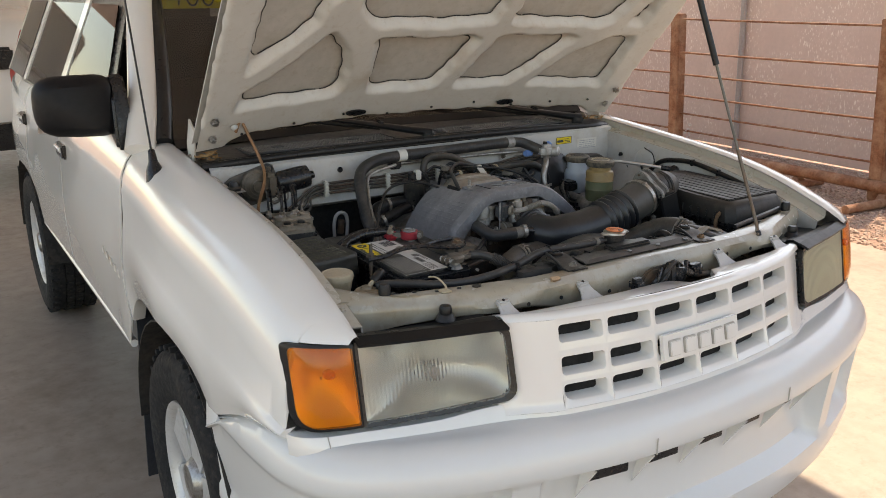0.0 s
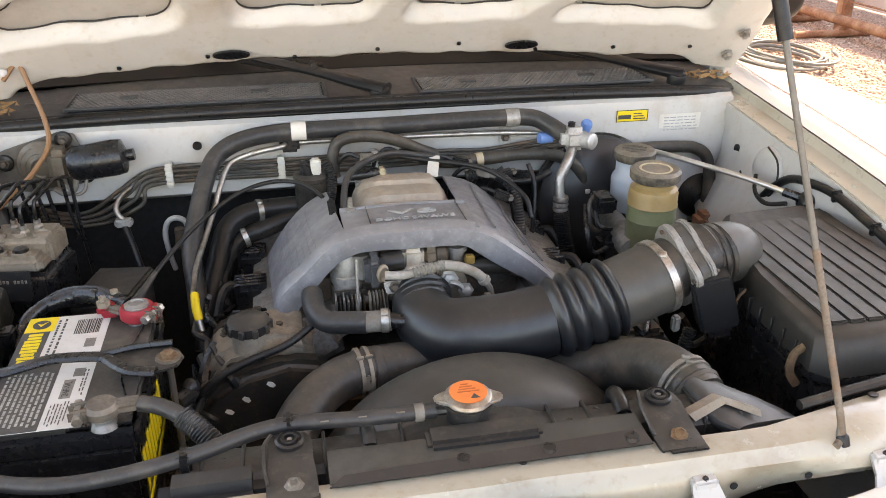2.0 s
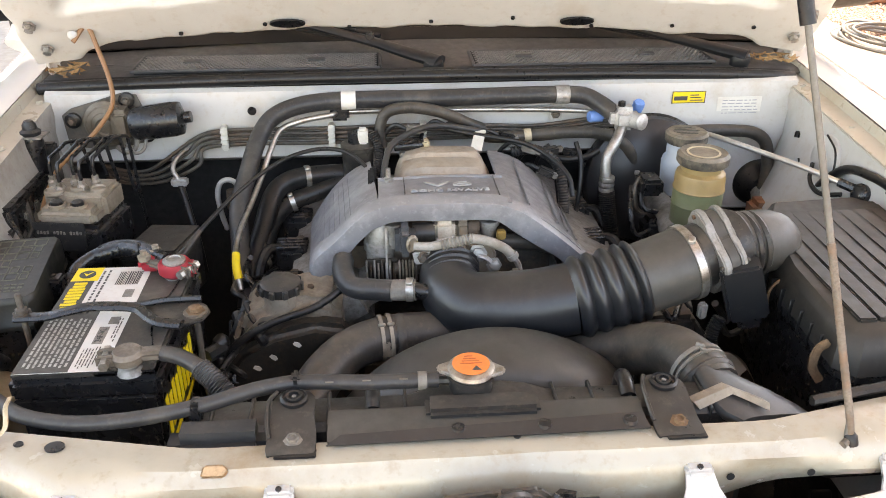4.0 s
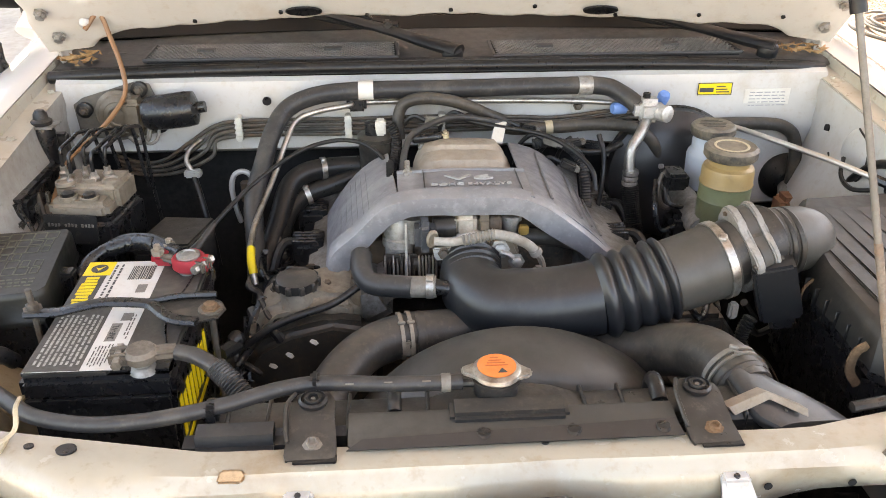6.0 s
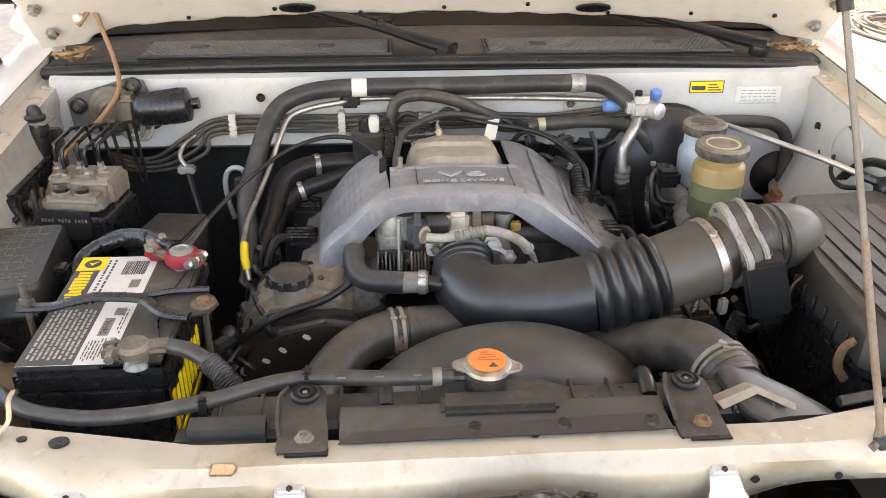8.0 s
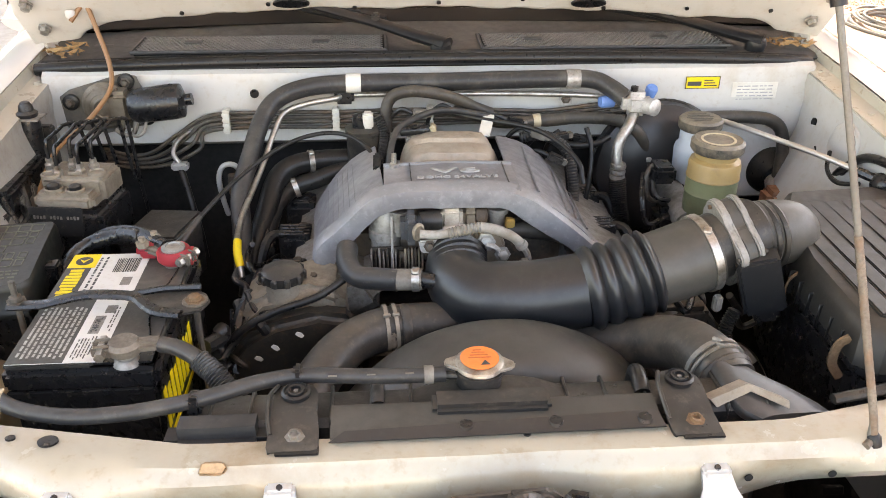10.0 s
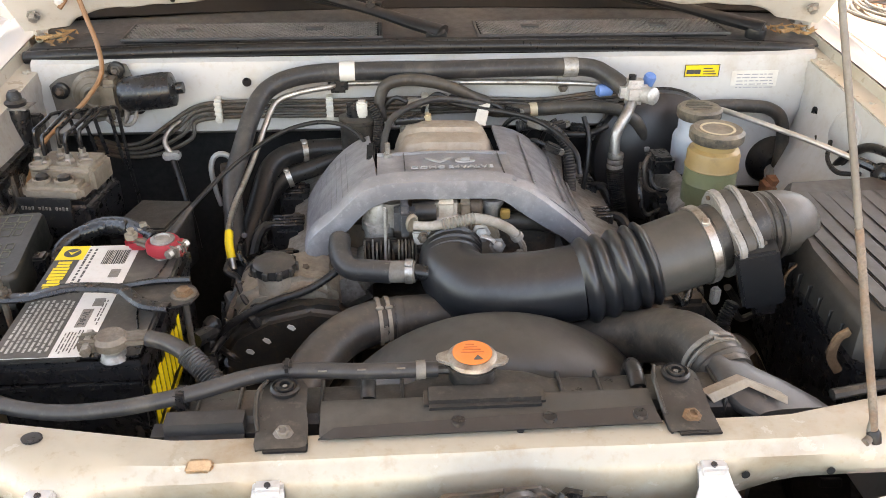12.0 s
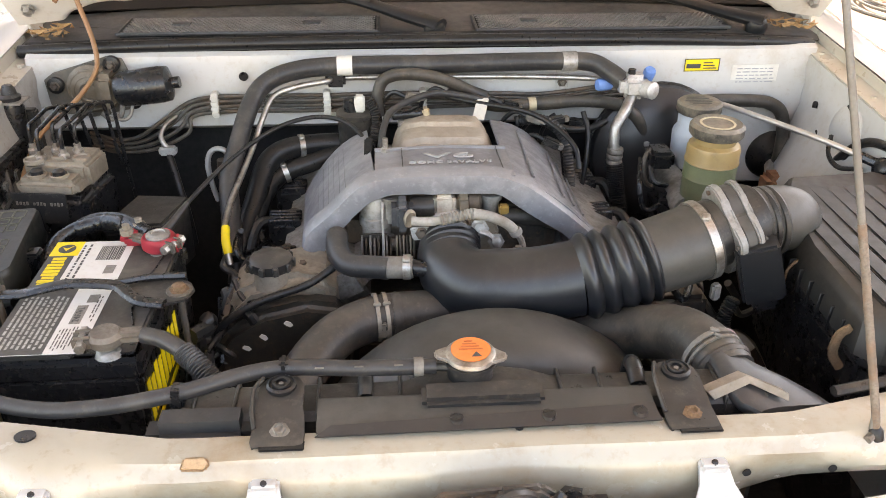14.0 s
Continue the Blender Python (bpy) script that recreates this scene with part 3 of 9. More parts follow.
BUMP = [(-0.2, -0.327), (0.0, -0.335), (0.2, -0.327), (0.45, -0.285), (0.65, -0.222), (0.76, -0.168), (0.83, -0.10), (0.868, -0.01), (0.884, 0.12), (0.890, 0.25), (0.893, 0.345)]


def plan_line(table, x0, x1, n):
    """Points of a plan curve, evenly spread along it, from x0 to x1 (signed)."""
    q = [Vector((lerp(x0, x1, k / (n * 8)), 0, 0)) for k in range(n * 8 + 1)]
    for p in q:
        p.y = curve(table, abs(p.x))
    d = [0.0]
    for a, b in zip(q, q[1:]):
        d.append(d[-1] + (b - a).length)
    out = []
    j = 0
    for k in range(n + 1):
        want = d[-1] * k / n
        while j < len(d) - 2 and d[j + 1] < want:
            j += 1
        out.append(q[j].lerp(q[j + 1], (want - d[j]) / max(1e-9, d[j + 1] - d[j])))
    return out


def swept(line, prof):
    """A profile (inwards, height) carried along a plan line; prof may depend on x."""
    rows = []
    n = len(line)
    for i, q in enumerate(line):
        d = (line[min(i + 1, n - 1)] - line[max(i - 1, 0)]).normalized()
        inward = Vector((-d.y, d.x, 0))
        rows.append([q + inward * o + Vector((0, 0, z)) for o, z in (prof(q.x) if callable(prof) else prof)])
    return rows


def bumper():
    b = new("front_bumper")
    b.parent = car
    b["label"] = "white plastic front bumper with lower air slot"
    def niche(x):
        x = abs(x)
        def step(a, b):
            t = min(1.0, max(0.0, (x - a) / (b - a)))
            return t * t * (3 - 2 * t)
        return 1 - step(0.43, 0.45) + step(0.515, 0.525) * (1 - step(0.70, 0.715))
    def prof(x):
        f = niche(x)
        y = curve(BUMP, abs(x))
        end = min(1.0, max(0.0, (y - 0.02) / 0.3))
        top = 0.834 - curve([(0.0, 0.0), (0.12, 0.022), (0.25, 0.068), (0.345, 0.118)], y)
        return [(o * (1 - 0.8 * min(1.0, end)) if k < 4 else o, min(z, top - 0.0025 * k) if k < 10 else z) for k, (o, z) in enumerate(raw(f))]
    def raw(f):
        return [(0.15, 0.826), (0.085, 0.829), (0.060, 0.830), (0.040, 0.826), (0.020, 0.812), (0.007, 0.792), (0.001, 0.772), (0.0, 0.755), (0.003, 0.744), (0.008 + 0.014 * f, 0.738),
                (0.011 + 0.032 * f, 0.728), (0.014 + 0.046 * f, 0.70), (0.02 + 0.05 * f, 0.64), (0.024 + 0.036 * f, 0.58), (0.026 + 0.01 * f, 0.560), (0.02, 0.55), (0.018, 0.52), (0.03, 0.47), (0.07, 0.45), (0.12, 0.45)]
    part("shell", bm_skin(swept(plan_line(BUMP, -0.893, 0.893, 140), prof), 0.005), BUMPERPAINT, b)
    for k in range(6):
        x = -0.34 + 0.136 * k
        y = curve(BUMP, abs(x))
        part("fin", bm_prism([(-0.004, 0.736), (0.036, 0.73), (0.052, 0.65)], 0.006, Matrix(((0, 0, 1, x), (1, 0, 0, y + 0.012), (0, 1, 0, 0), (0, 0, 0, 1))), 0.001), PAINT, b)
        if k < 5:
            xm = x + 0.068
            own = bm_box(-0.052, 0.052, -0.004, 0.004, -0.013, 0.013, 0.003)
            ang = math.atan2(curve(BUMP, abs(xm + 0.04)) - curve(BUMP, abs(xm - 0.04)), 0.08)
            own.transform(Matrix.Translation((xm, curve(BUMP, abs(xm)) + 0.058, 0.697)) @ Matrix.Rotation(ang, 4, "Z"))
            part("air_slit", own, BLACK, b)
    for s in (-1, 1):
        part("seam", bm_tube([(s * 0.205, curve(BUMP, 0.205) - 0.001, 0.78), (s * 0.205, curve(BUMP, 0.205) - 0.001, 0.745)], 0.0015, 6, curved=False), HOODPAD, b)
    return b


bumper()
def gy(x, z):
    return curve(LAMP, abs(x)) + 0.22 * (z - 0.85)


# near-black colour that stands for the shade inside holes and gaps
PITCH = surf("dark_opening", (0.006, 0.006, 0.006), 0.9, 0, 0.2, 10, 0.0, 60)


def rounded(corners, radii, m=6):
    """Outline of a polygon with rounded corners, m points to each."""
    out = []
    n = len(corners)
    for i in range(n):
        p, c, q = Vector(corners[i - 1]), Vector(corners[i]), Vector(corners[(i + 1) % n])
        a, b = (p - c).normalized() * radii[i], (q - c).normalized() * radii[i]
        for k in range(m):
            t = k / (m - 1)
            out.append(c + a * (1 - t) ** 2 + b * t * t)
    return out


def nose(x, z, d=0.0):
    low = min(1.0, max(0.0, (0.850 - z) / 0.022))
    return (x, gy(x, z) + d - 0.009 * low * low * (3 - 2 * low), z)


def grille():
    g = new("grille")
    g.parent = car
    g["label"] = "white plastic grille of three rows of openings"
    bm = bmesh.new()
    rows = []
    for q in plan_line(LAMP, -0.447, 0.447, 40):
        y = gy(q.x, 1.012)
        d = lerp(0.070, 0.034, min(1, abs(q.x) / 0.42) ** 2)
        d -= 0.034 * min(1.0, max(0.0, (q.x + 0.005) / 0.02)) * min(1.0, max(0.0, (0.125 - q.x) / 0.012))
        rows.append([(q.x, y, 1.010), (q.x, y + 0.002, 1.0150), (q.x, y + 0.006, 1.0180), (q.x, y + 0.013, 1.0190), (q.x, y + 0.019, 1.0180), (q.x, y + 0.022, 1.0145), (q.x, y + 0.0235, 1.0125), (q.x, y + d, 1.0130), (q.x, y + d + 0.002, 1.012), (q.x, y + d + 0.003, 1.000)])
    bm_skin(rows, 0.003, bm=bm)
    for s in (-1, 1):
        rows = []
        for k in range(21):
            z = lerp(0.836, 1.0105, (k / 20) ** 1.3)
            xe = lerp(0.435, 0.447, (z - 0.87) / 0.14)
            if z < 0.888:
                xe += 0.034 * (1 - math.sqrt(max(0.0, 1 - ((0.888 - z) / 0.03) ** 2)))
            rows.append([nose(s * lerp(0.352, xe, t), z, d) for t, d in ((0, 0), (0.15, -0.001), (0.4, -0.001), (0.65, 0), (0.85, 0), (0.95, 0.001), (1.0, 0.006), (1.0, 0.022))])
        bm_skin(rows, 0.003, bm=bm)
    rows = []
    for q in plan_line(LAMP, -0.848, 0.848, 90):
        lamp = min(1.0, max(0.0, (abs(q.x) - 0.455) / 0.02))
        zt = curve([(0.0, 0.8365), (0.42, 0.8365), (0.465, 0.856), (0.6, 0.846), (0.72, 0.8445), (0.858, 0.840)], abs(q.x))
        rows.append([(q.x, nose(q.x, zt)[1] + 0.028 * lamp, zt + 0.001), nose(q.x, zt), nose(q.x, 0.826), nose(q.x, 0.812), nose(q.x, 0.798, 0.004), nose(q.x, 0.785, 0.012)])
    bm_skin(rows, 0.003, bm=bm)
    part("surround", bm, PAINT, g)
    for s in (-1, 1):
        part("seam", bm_tube([nose(s * 0.79, z, -0.001) for z in (0.843, 0.825, 0.80)], 0.0012, 5), HOODPAD, g)
    # one frame round each opening
    xs = [-0.352, -0.243, -0.126, -0.008, 0.110, 0.236, 0.352]
    zs = [0.836, 0.890, 0.949, 1.0105]
    holes = [(0.848, 0.882), (0.899, 0.936), (0.963, 0.998)]
    for i in range(6):
        for j in range(3):
            x0, x1, z0, z1 = xs[i], xs[i + 1], zs[j], zs[j + 1]
            r = [0.009] * 4
            if j == 0 and i == 0:
                r[0] = 0.024
            if j == 0 and i == 5:
                r[1] = 0.024
            zb, zt = holes[j]
            rim = rounded([(x0, z0), (x1, z0), (x1, z1), (x0, z1)], [0.0004] * 4)
            loops = [[nose(p.x, p.y) for p in rim]]
            for e, d in ((0.0, 0.001), (0.0012, 0.004), (0.003, 0.034)):
                loops.append([nose(p.x, p.y, d) for p in rounded([(x0 + 0.006 + e, zb + e), (x1 - 0.006 - e, zb + e), (x1 - 0.006 - e, zt - e), (x0 + 0.006 + e, zt - e)], r)])
            part("opening_frame", bm_skin(loops, 0, closed=True), PAINT, g)
    # plain near-black sheet: the shade behind the openings put in as colour
    rows = [[(q.x, gy(q.x, z) + 0.036, z) for z in (0.83, 1.005)] for q in plan_line(LAMP, -0.36, 0.36, 20)]
    part("backing", bm_skin(rows, 0.002), PITCH, g)
    # middle plate with a row of plain raised strokes in place of the maker's badge
    rows = []
    for q in plan_line(LAMP, -0.119, 0.107, 12):
        rows.append([(q.x, gy(q.x, z) - 0.004, z) for z in (0.892, 0.90, 0.93, 0.943)])
    plate = part("badge_plate", bm_skin(rows, 0.01), PAINT, g)
    for k in range(5):
        x = -0.090 + 0.0420 * k
        y = gy(x, 0.917) - 0.0155
        ang = math.atan2(curve(LAMP, abs(x + 0.02)) - curve(LAMP, abs(x - 0.02)), 0.04)
        for hx, hz, dd, mat in ((0.0165, 0.017, 0.0, HOODPAD), (0.0145, 0.015, -0.0025, PAINT)):
            own = bm_box(-hx, hx, -0.003, 0.006, -hz, hz, 0.0015)
            own.transform(Matrix.Translation((x, y + dd, 0.917)) @ Matrix.Rotation(ang, 4, "Z") @ Matrix.Rotation(-0.2, 4, "X"))
            part("badge_block", own, mat, plate, "plain raised badge block")
    # fixing tabs up to the crossmember
    for x in (-0.415, -0.21, 0.21, 0.415):
        own = bm_prism([(-0.046, -0.014), (-0.024, 0.008), (-0.016, 0.026), (-0.014, 0.05), (0.014, 0.05), (0.016, 0.026), (0.024, 0.008), (0.046, -0.014)], 0.004, None, 0.001)
        own.transform(Matrix.Translation((x, -0.130, 1.004)) @ Matrix.Rotation(radians(35), 4, "X"))
        part("tab", own, BAYPAINT, g)
        part("tab_clip", bm_box(x - 0.014, x + 0.014, -0.102, -0.084, 1.026, 1.037, 0.003), BAYPAINT, g)
        part("screw", bm_lathe([(0.0032, 0), (0.0032, 0.002), (0, 0.0025)], 8, (0, -0.6, 0.8), (x, -0.096, 1.0365)), BLACK, g)
    return g


grille()

# lamps
GLASS = bpy.data.materials.new("lamp_glass")
GLASS.use_nodes = True
_p = GLASS.node_tree.nodes["Principled BSDF"]
_p.inputs["Base Color"].default_value, _p.inputs["Roughness"].default_value = (0.86, 0.86, 0.79, 1), 0.16
_p.inputs["Transmission Weight"].default_value, _p.inputs["IOR"].default_value = 0.84, 1.3
_n = GLASS.node_tree.nodes
_w, _t, _b = _n.new("ShaderNodeTexWave"), _n.new("ShaderNodeTexCoord"), _n.new("ShaderNodeBump")
_w.inputs["Scale"].default_value, _w.inputs["Distortion"].default_value = 46.0, 0.1
_b.inputs["Strength"].default_value, _b.inputs["Distance"].default_value = 0.6, 0.006
GLASS.node_tree.links.new(_t.outputs["Object"], _w.inputs["Vector"])
GLASS.node_tree.links.new(_w.outputs["Fac"], _b.inputs["Height"])
GLASS.node_tree.links.new(_b.outputs[0], _p.inputs["Normal"])
HAZE = GLASS.copy()
HAZE.name = "hazy_lamp_glass"
_p = HAZE.node_tree.nodes["Principled BSDF"]
_p.inputs["Base Color"].default_value, _p.inputs["Roughness"].default_value, _p.inputs["Transmission Weight"].default_value = (0.62, 0.57, 0.40, 1), 0.35, 0.4
AMBER = bpy.data.materials.new("amber_lens")
AMBER.use_nodes = True
_p = AMBER.node_tree.nodes["Principled BSDF"]
_p.inputs["Base Color"].default_value, _p.inputs["Roughness"].default_value = (0.90, 0.22, 0.006, 1), 0.08
_p.inputs["Transmission Weight"].default_value, _p.inputs["IOR"].default_value = 0.72, 1.15
_p.inputs["Coat Weight"].default_value = 0.8
_n = AMBER.node_tree.nodes
_w, _t, _b = _n.new("ShaderNodeTexVoronoi"), _n.new("ShaderNodeTexCoord"), _n.new("ShaderNodeBump")
_w.inputs["Scale"].default_value = 150.0
_b.inputs["Strength"].default_value, _b.inputs["Distance"].default_value = 0.08, 0.004
AMBER.node_tree.links.new(_t.outputs["Object"], _w.inputs["Vector"])
AMBER.node_tree.links.new(_w.outputs["Distance"], _b.inputs["Height"])
AMBER.node_tree.links.new(_b.outputs[0], _p.inputs["Normal"])
MIRROR = surf("lamp_reflector", (0.80, 0.79, 0.74), 0.34, 1.0, 0.03, 10, 0.05, 40)


def lens_at(s, x, z, d):
    return (s * x, curve(LAMP, x) + 0.2 * (z - 0.9) + d, z)


def dense(outline, step=0.008):
    """The same outline with its long sides divided."""
    pts = []
    for p, q in zip(outline, outline[1:] + outline[:1]):
        n = max(1, int((q - p).length / step))
        pts += [p.lerp(q, k / n) for k in range(n)]
    return pts


def lens_rings(s, outline, off, bulge, steps=9, thick=0.0):
    """A domed lens: rings of an outline drawn in towards its middle."""
    c = sum(outline, Vector((0, 0))) / len(outline)
    x0, x1 = min(p.x for p in outline), max(p.x for p in outline)
    z0, z1 = min(p.y for p in outline), max(p.y for p in outline)
    def dome(q):
        u, v = (2 * q.x - x0 - x1) / (x1 - x0), (2 * q.y - z0 - z1) / (z1 - z0)
        return bulge * (1 - u ** 4) * (1 - v ** 4)
    rows = []
    for k in range(steps + 1):
        ring = [c + (p - c) * (1 - k / steps * 0.997) for p in outline]
        rows.append([lens_at(s, *q, off - dome(q)) for q in ring])
    return bm_skin(rows, thick, closed=True, cap=False)


def bezel(s, loops):
    return bm_skin([[lens_at(s, p.x, p.y, d) for p in loop] for loop, d in loops], 0, closed=True)


def headlamp(s):
    l = new("headlamp")
    l.parent = car
    l["label"] = "rectangular headlamp with hazy yellowed lens"
    quad = [(0.455, 1.003), (0.7245, 1.005), (0.7235, 0.864), (0.450, 0.877)]
    out = dense(list(rounded(quad, (0.02, 0.005, 0.005, 0.03))))
    part("lens", lens_rings(s, out, -0.002, 0.005), GLASS if s < 0 else HAZE, l, "fluted glass lens" if s < 0 else "hazy yellowed fluted lens")
    rows = []
    for k in range(11):
        t = k / 10
        r = 0.03 + 0.97 * t ** 0.6
        own = []
        for p in out:
            a = math.atan2((p.y - 0.928) / 0.07, (p.x - 0.575) / 0.14)
            q = Vector((0.125 * math.cos(a), 0.066 * math.sin(a))).lerp(Vector((p.x - 0.575, p.y - 0.928)), t ** 4)
            own.append(lens_at(s, 0.575 + q.x * r, 0.928 + q.y * r, 0.075 - 0.067 * r * r))
        rows.append(own)
    part("reflector", bm_skin(rows, 0, closed=True), MIRROR, l, "silvered reflector bowl")
    part("bulb_shield", bm_lathe([(0.0, 0.03), (0.016, 0.028), (0.018, 0.0)], 16, (0, -1, 0), (s * 0.58, -0.075, 0.928)), STEEL, l)
    mid = sum(out, Vector((0, 0))) / len(out)
    big = [p + Vector((0.0065 if p.x > mid.x else -0.0095, 0.0085 if p.y > mid.y else -0.0085)) for p in out]
    part("bezel", bezel(s, [(out, 0.012), (out, -0.001), (big, -0.003), (big, 0.04)]), BLACK, l, "black lamp surround")
    # black filler between lamp and crossmember
    rows = []
    for q in plan_line(LAMP, s * 0.455, s * 0.728, 10):
        e = min(1.0, max(0.0, (abs(q.x) - 0.46) / 0.20))
        rows.append([(q.x, q.y + 0.03, 1.017), (q.x, q.y + 0.05, lerp(1.022, 1.012, e)), (q.x, q.y + 0.064, lerp(1.018, 1.004, e)), (q.x, q.y + 0.068, lerp(1.012, 0.996, e)), (q.x, -0.090 + 0.45 * max(0, abs(q.x) - 0.42), lerp(1.010, 0.984, e))])
    part("filler", bm_skin(rows, 0.006), FILLER, l, "black plastic filler above the lamp")
    rows = [[(q.x, q.y + 0.006, 1.012), (q.x, q.y + 0.032, 1.020)] for q in plan_line(LAMP, s * 0.452, s * 0.728, 10)]
    part("filler", bm_skin(rows, 0.006), FILLER, l)
    return l


def turn_signal(s):
    l = new("turn_signal")
    l.parent = car
    l["label"] = "amber corner indicator"
    out = dense(list(rounded([(0.736, 1.004), (0.837, 1.011), (0.835, 0.861), (0.734, 0.863)], (0.004, 0.014, 0.036, 0.004))))
    part("lens", lens_rings(s, out, -0.004, 0.006), AMBER, l, "amber plastic lens")
    c = sum(out, Vector((0, 0))) / len(out)
    rows = []
    for k in range(9):
        t = k / 8
        r = 0.04 + 0.96 * t ** 0.6
        own = []
        for p in out:
            a = math.atan2((p.y - c.y) / 0.075, (p.x - c.x) / 0.048)
            q = Vector((0.044 * math.cos(a), 0.07 * math.sin(a))).lerp(p - c, t ** 4)
            own.append(lens_at(s, c.x + q.x * r, c.y + q.y * r, 0.036 - 0.030 * r * r))
        rows.append(own)
    part("housing", bm_skin(rows, 0, closed=True), MIRROR, l)
    part("bulb", bm_lathe([(0.0, 0.032), (0.007, 0.030), (0.010, 0.022), (0.010, 0.012), (0.006, 0.0)], 14, (0, -0.8, 0.2), lens_at(s, c.x - 0.006, c.y + 0.01, 0.030)), AMBER, l)
    big = [p + Vector((0.006 if p.x > c.x else -0.005, 0.0055 if p.y > c.y else -0.006)) for p in out]
    part("seal", bezel(s, [(out, 0.008), (out, -0.003), (big, -0.001), (big, 0.008)]), RUBBER, l, "black rubber seal")
    return l


for s in (-1, 1):
    headlamp(s), turn_signal(s)

# ---- the car: bay sheet metal ----
def crossmember():
    c = new("crossmember")
    c.parent = car
    c["label"] = "stained cream upper radiator support panel"
    def back(x):
        return -0.042 + 0.21 * max(0.0, abs(x) - 0.30) + 0.10 * max(0.0, (abs(x) - 0.58) / 0.11) ** 2
    def low(x):
        return curve([(0.0, 0.984), (0.2, 0.984), (0.38, 1.010), (0.48, 1.008), (0.70, 0.976)], abs(x))
    rows = []
    for k in range(61):
        x = lerp(-0.705, 0.705, k / 60)
        b = min(back(x), 0.16)
        dent = 0.006 * noise.noise(Vector((x * 9, 0, 3)))
        dip = 0.010 * math.exp(-((abs(x) - 0.29) / 0.05) ** 2)
        f = -0.092 + 0.45 * max(0, abs(x) - 0.42)
        rows.append([(x, b + 0.006, 0.98), (x, b + 0.002, 1.04), (x, b - 0.004, 1.050), (x, b - 0.03, 1.0525 + dent * 0.4), (x, lerp(b, f, 0.75), 1.051 + dent * 0.5), (x, f + 0.010, 1.046 + dent), (x, f + 0.002, 1.038 + dent), (x, f - 0.004 + dip, 1.022), (x, f + 0.002 + dip, low(x)), (x, f + 0.016, low(x) - 0.006), (x, f + 0.05, low(x) - 0.012)])
    part("panel", bm_skin(rows, 0.003), XPAINT, c)
    for x, y, r in ((-0.437, -0.037, 0.010), (-0.475, -0.030, 0.005), (-0.52, -0.02, 0.005), (-0.56, 0.0, 0.005), (0.452, -0.02, 0.006), (0.03, -0.055, 0.004), (-0.60, 0.015, 0.006)):
        part("hole", bm_lathe([(r, 0), (r, 0.002)], 16, (0, 0, 1), (x, y, 1.0525), squash=0.8), BLACK, c)
    for x, z in ((-0.265, 1.012), (0.245, 1.02), (-0.35, 1.015), (0.33, 1.02), (-0.13, 1.0), (0.5, 1.012)):
        part("hole", bm_lathe([(0.0042, 0), (0.0042, 0.0012)], 14, (0, -1, 0), (x, -0.094, z)), PITCH, c)
    own = bm_prism([(-0.014, -0.007), (0.010, -0.008), (0.014, 0.0), (0.009, 0.006), (-0.011, 0.006)], 0.004, pose(-0.272, -0.080, 1.049, 28), 0.002)
    part("stopper", own, surf("rust_cream", (0.40, 0.27, 0.16), 0.6, 0, 0.2, 40, 0.2, 60), c, "cream clip with rust stains")
    for s in (-1, 1):
        part("bump_stop", bm_lathe([(0.020, 0), (0.016, 0.008), (0.012, 0.012), (0.013, 0.022), (0.010, 0.028), (0.0, 0.029)], 18, (0, 0, 1), (s * 0.53, -0.066, 1.012)), RUBBER, c, "black rubber bonnet stop")
        part("bump_stop", bm_lathe([(0.012, 0), (0.012, 0.018), (0.009, 0.024), (0, 0.025)], 16, (0, 0, 1), (s * 0.615, 0.02, 1.05)), RUBBER, c)
    # ends down to the lamps
    for s in (-1, 1):
        part("end_plate", bm_box(min(s * 0.66, s * 0.722), max(s * 0.66, s * 0.722), 0.03, 0.10, 0.985, 1.046, 0.006), XPAINT, c)
    return c


crossmember()


def firewall():
    f = new("firewall")
    f.parent = car
    f["label"] = "white painted bulkhead behind the engine"
    rows = []
    for k in range(31):
        x = lerp(-0.70, 0.70, k / 30)
        low = 1.035 if x < 0.35 else lerp(1.035, 0.90, min(1, (x - 0.35) / 0.08))
        rows.append([(x, 0.800, 1.176), (x, 0.789, 1.170), (x, 0.787, 1.15), (x, 0.787 + 0.004 * math.sin(x * 8), 1.10), (x, 0.785, low + 0.01), (x, 0.800, low), (x, 0.87, low - 0.008)])
    part("upper_panel", bm_skin(rows, 0.003), BAYPAINT, f)
    part("lower_panel", bm_box(-0.70, 0.70, 0.865, 0.885, 0.45, 1.03, 0.004), surf("black_insulation", (0.012, 0.012, 0.012), 0.8, 0, 0.3, 10, 0.3, 40), f, "black insulation mat")
    for x, z in ((-0.334, 1.135), (-0.155, 1.134), (0.02, 1.135)):
        part("hole", bm_lathe([(0.008, 0), (0.008, 0.003)], 16, (0, -1, 0), (x, 0.786, z)), BLACK, f)
    # weather strip along the top
    part("weather_strip", bm_tube([(-0.715, 0.812, 1.176), (-0.6, 0.806, 1.182), (-0.36, 0.802, 1.188), (0, 0.800, 1.190), (0.36, 0.802, 1.187), (0.6, 0.806, 1.178), (0.70, 0.812, 1.170)], 0.011, 10), RUBBER, f, "black rubber bonnet seal")
    part("weather_strip", bm_tube([(-0.71, 0.834, 1.178), (-0.36, 0.824, 1.189), (0, 0.822, 1.192), (0.36, 0.824, 1.189), (0.70, 0.834, 1.172)], 0.008, 8), RUBBER, f)
    return f


firewall()


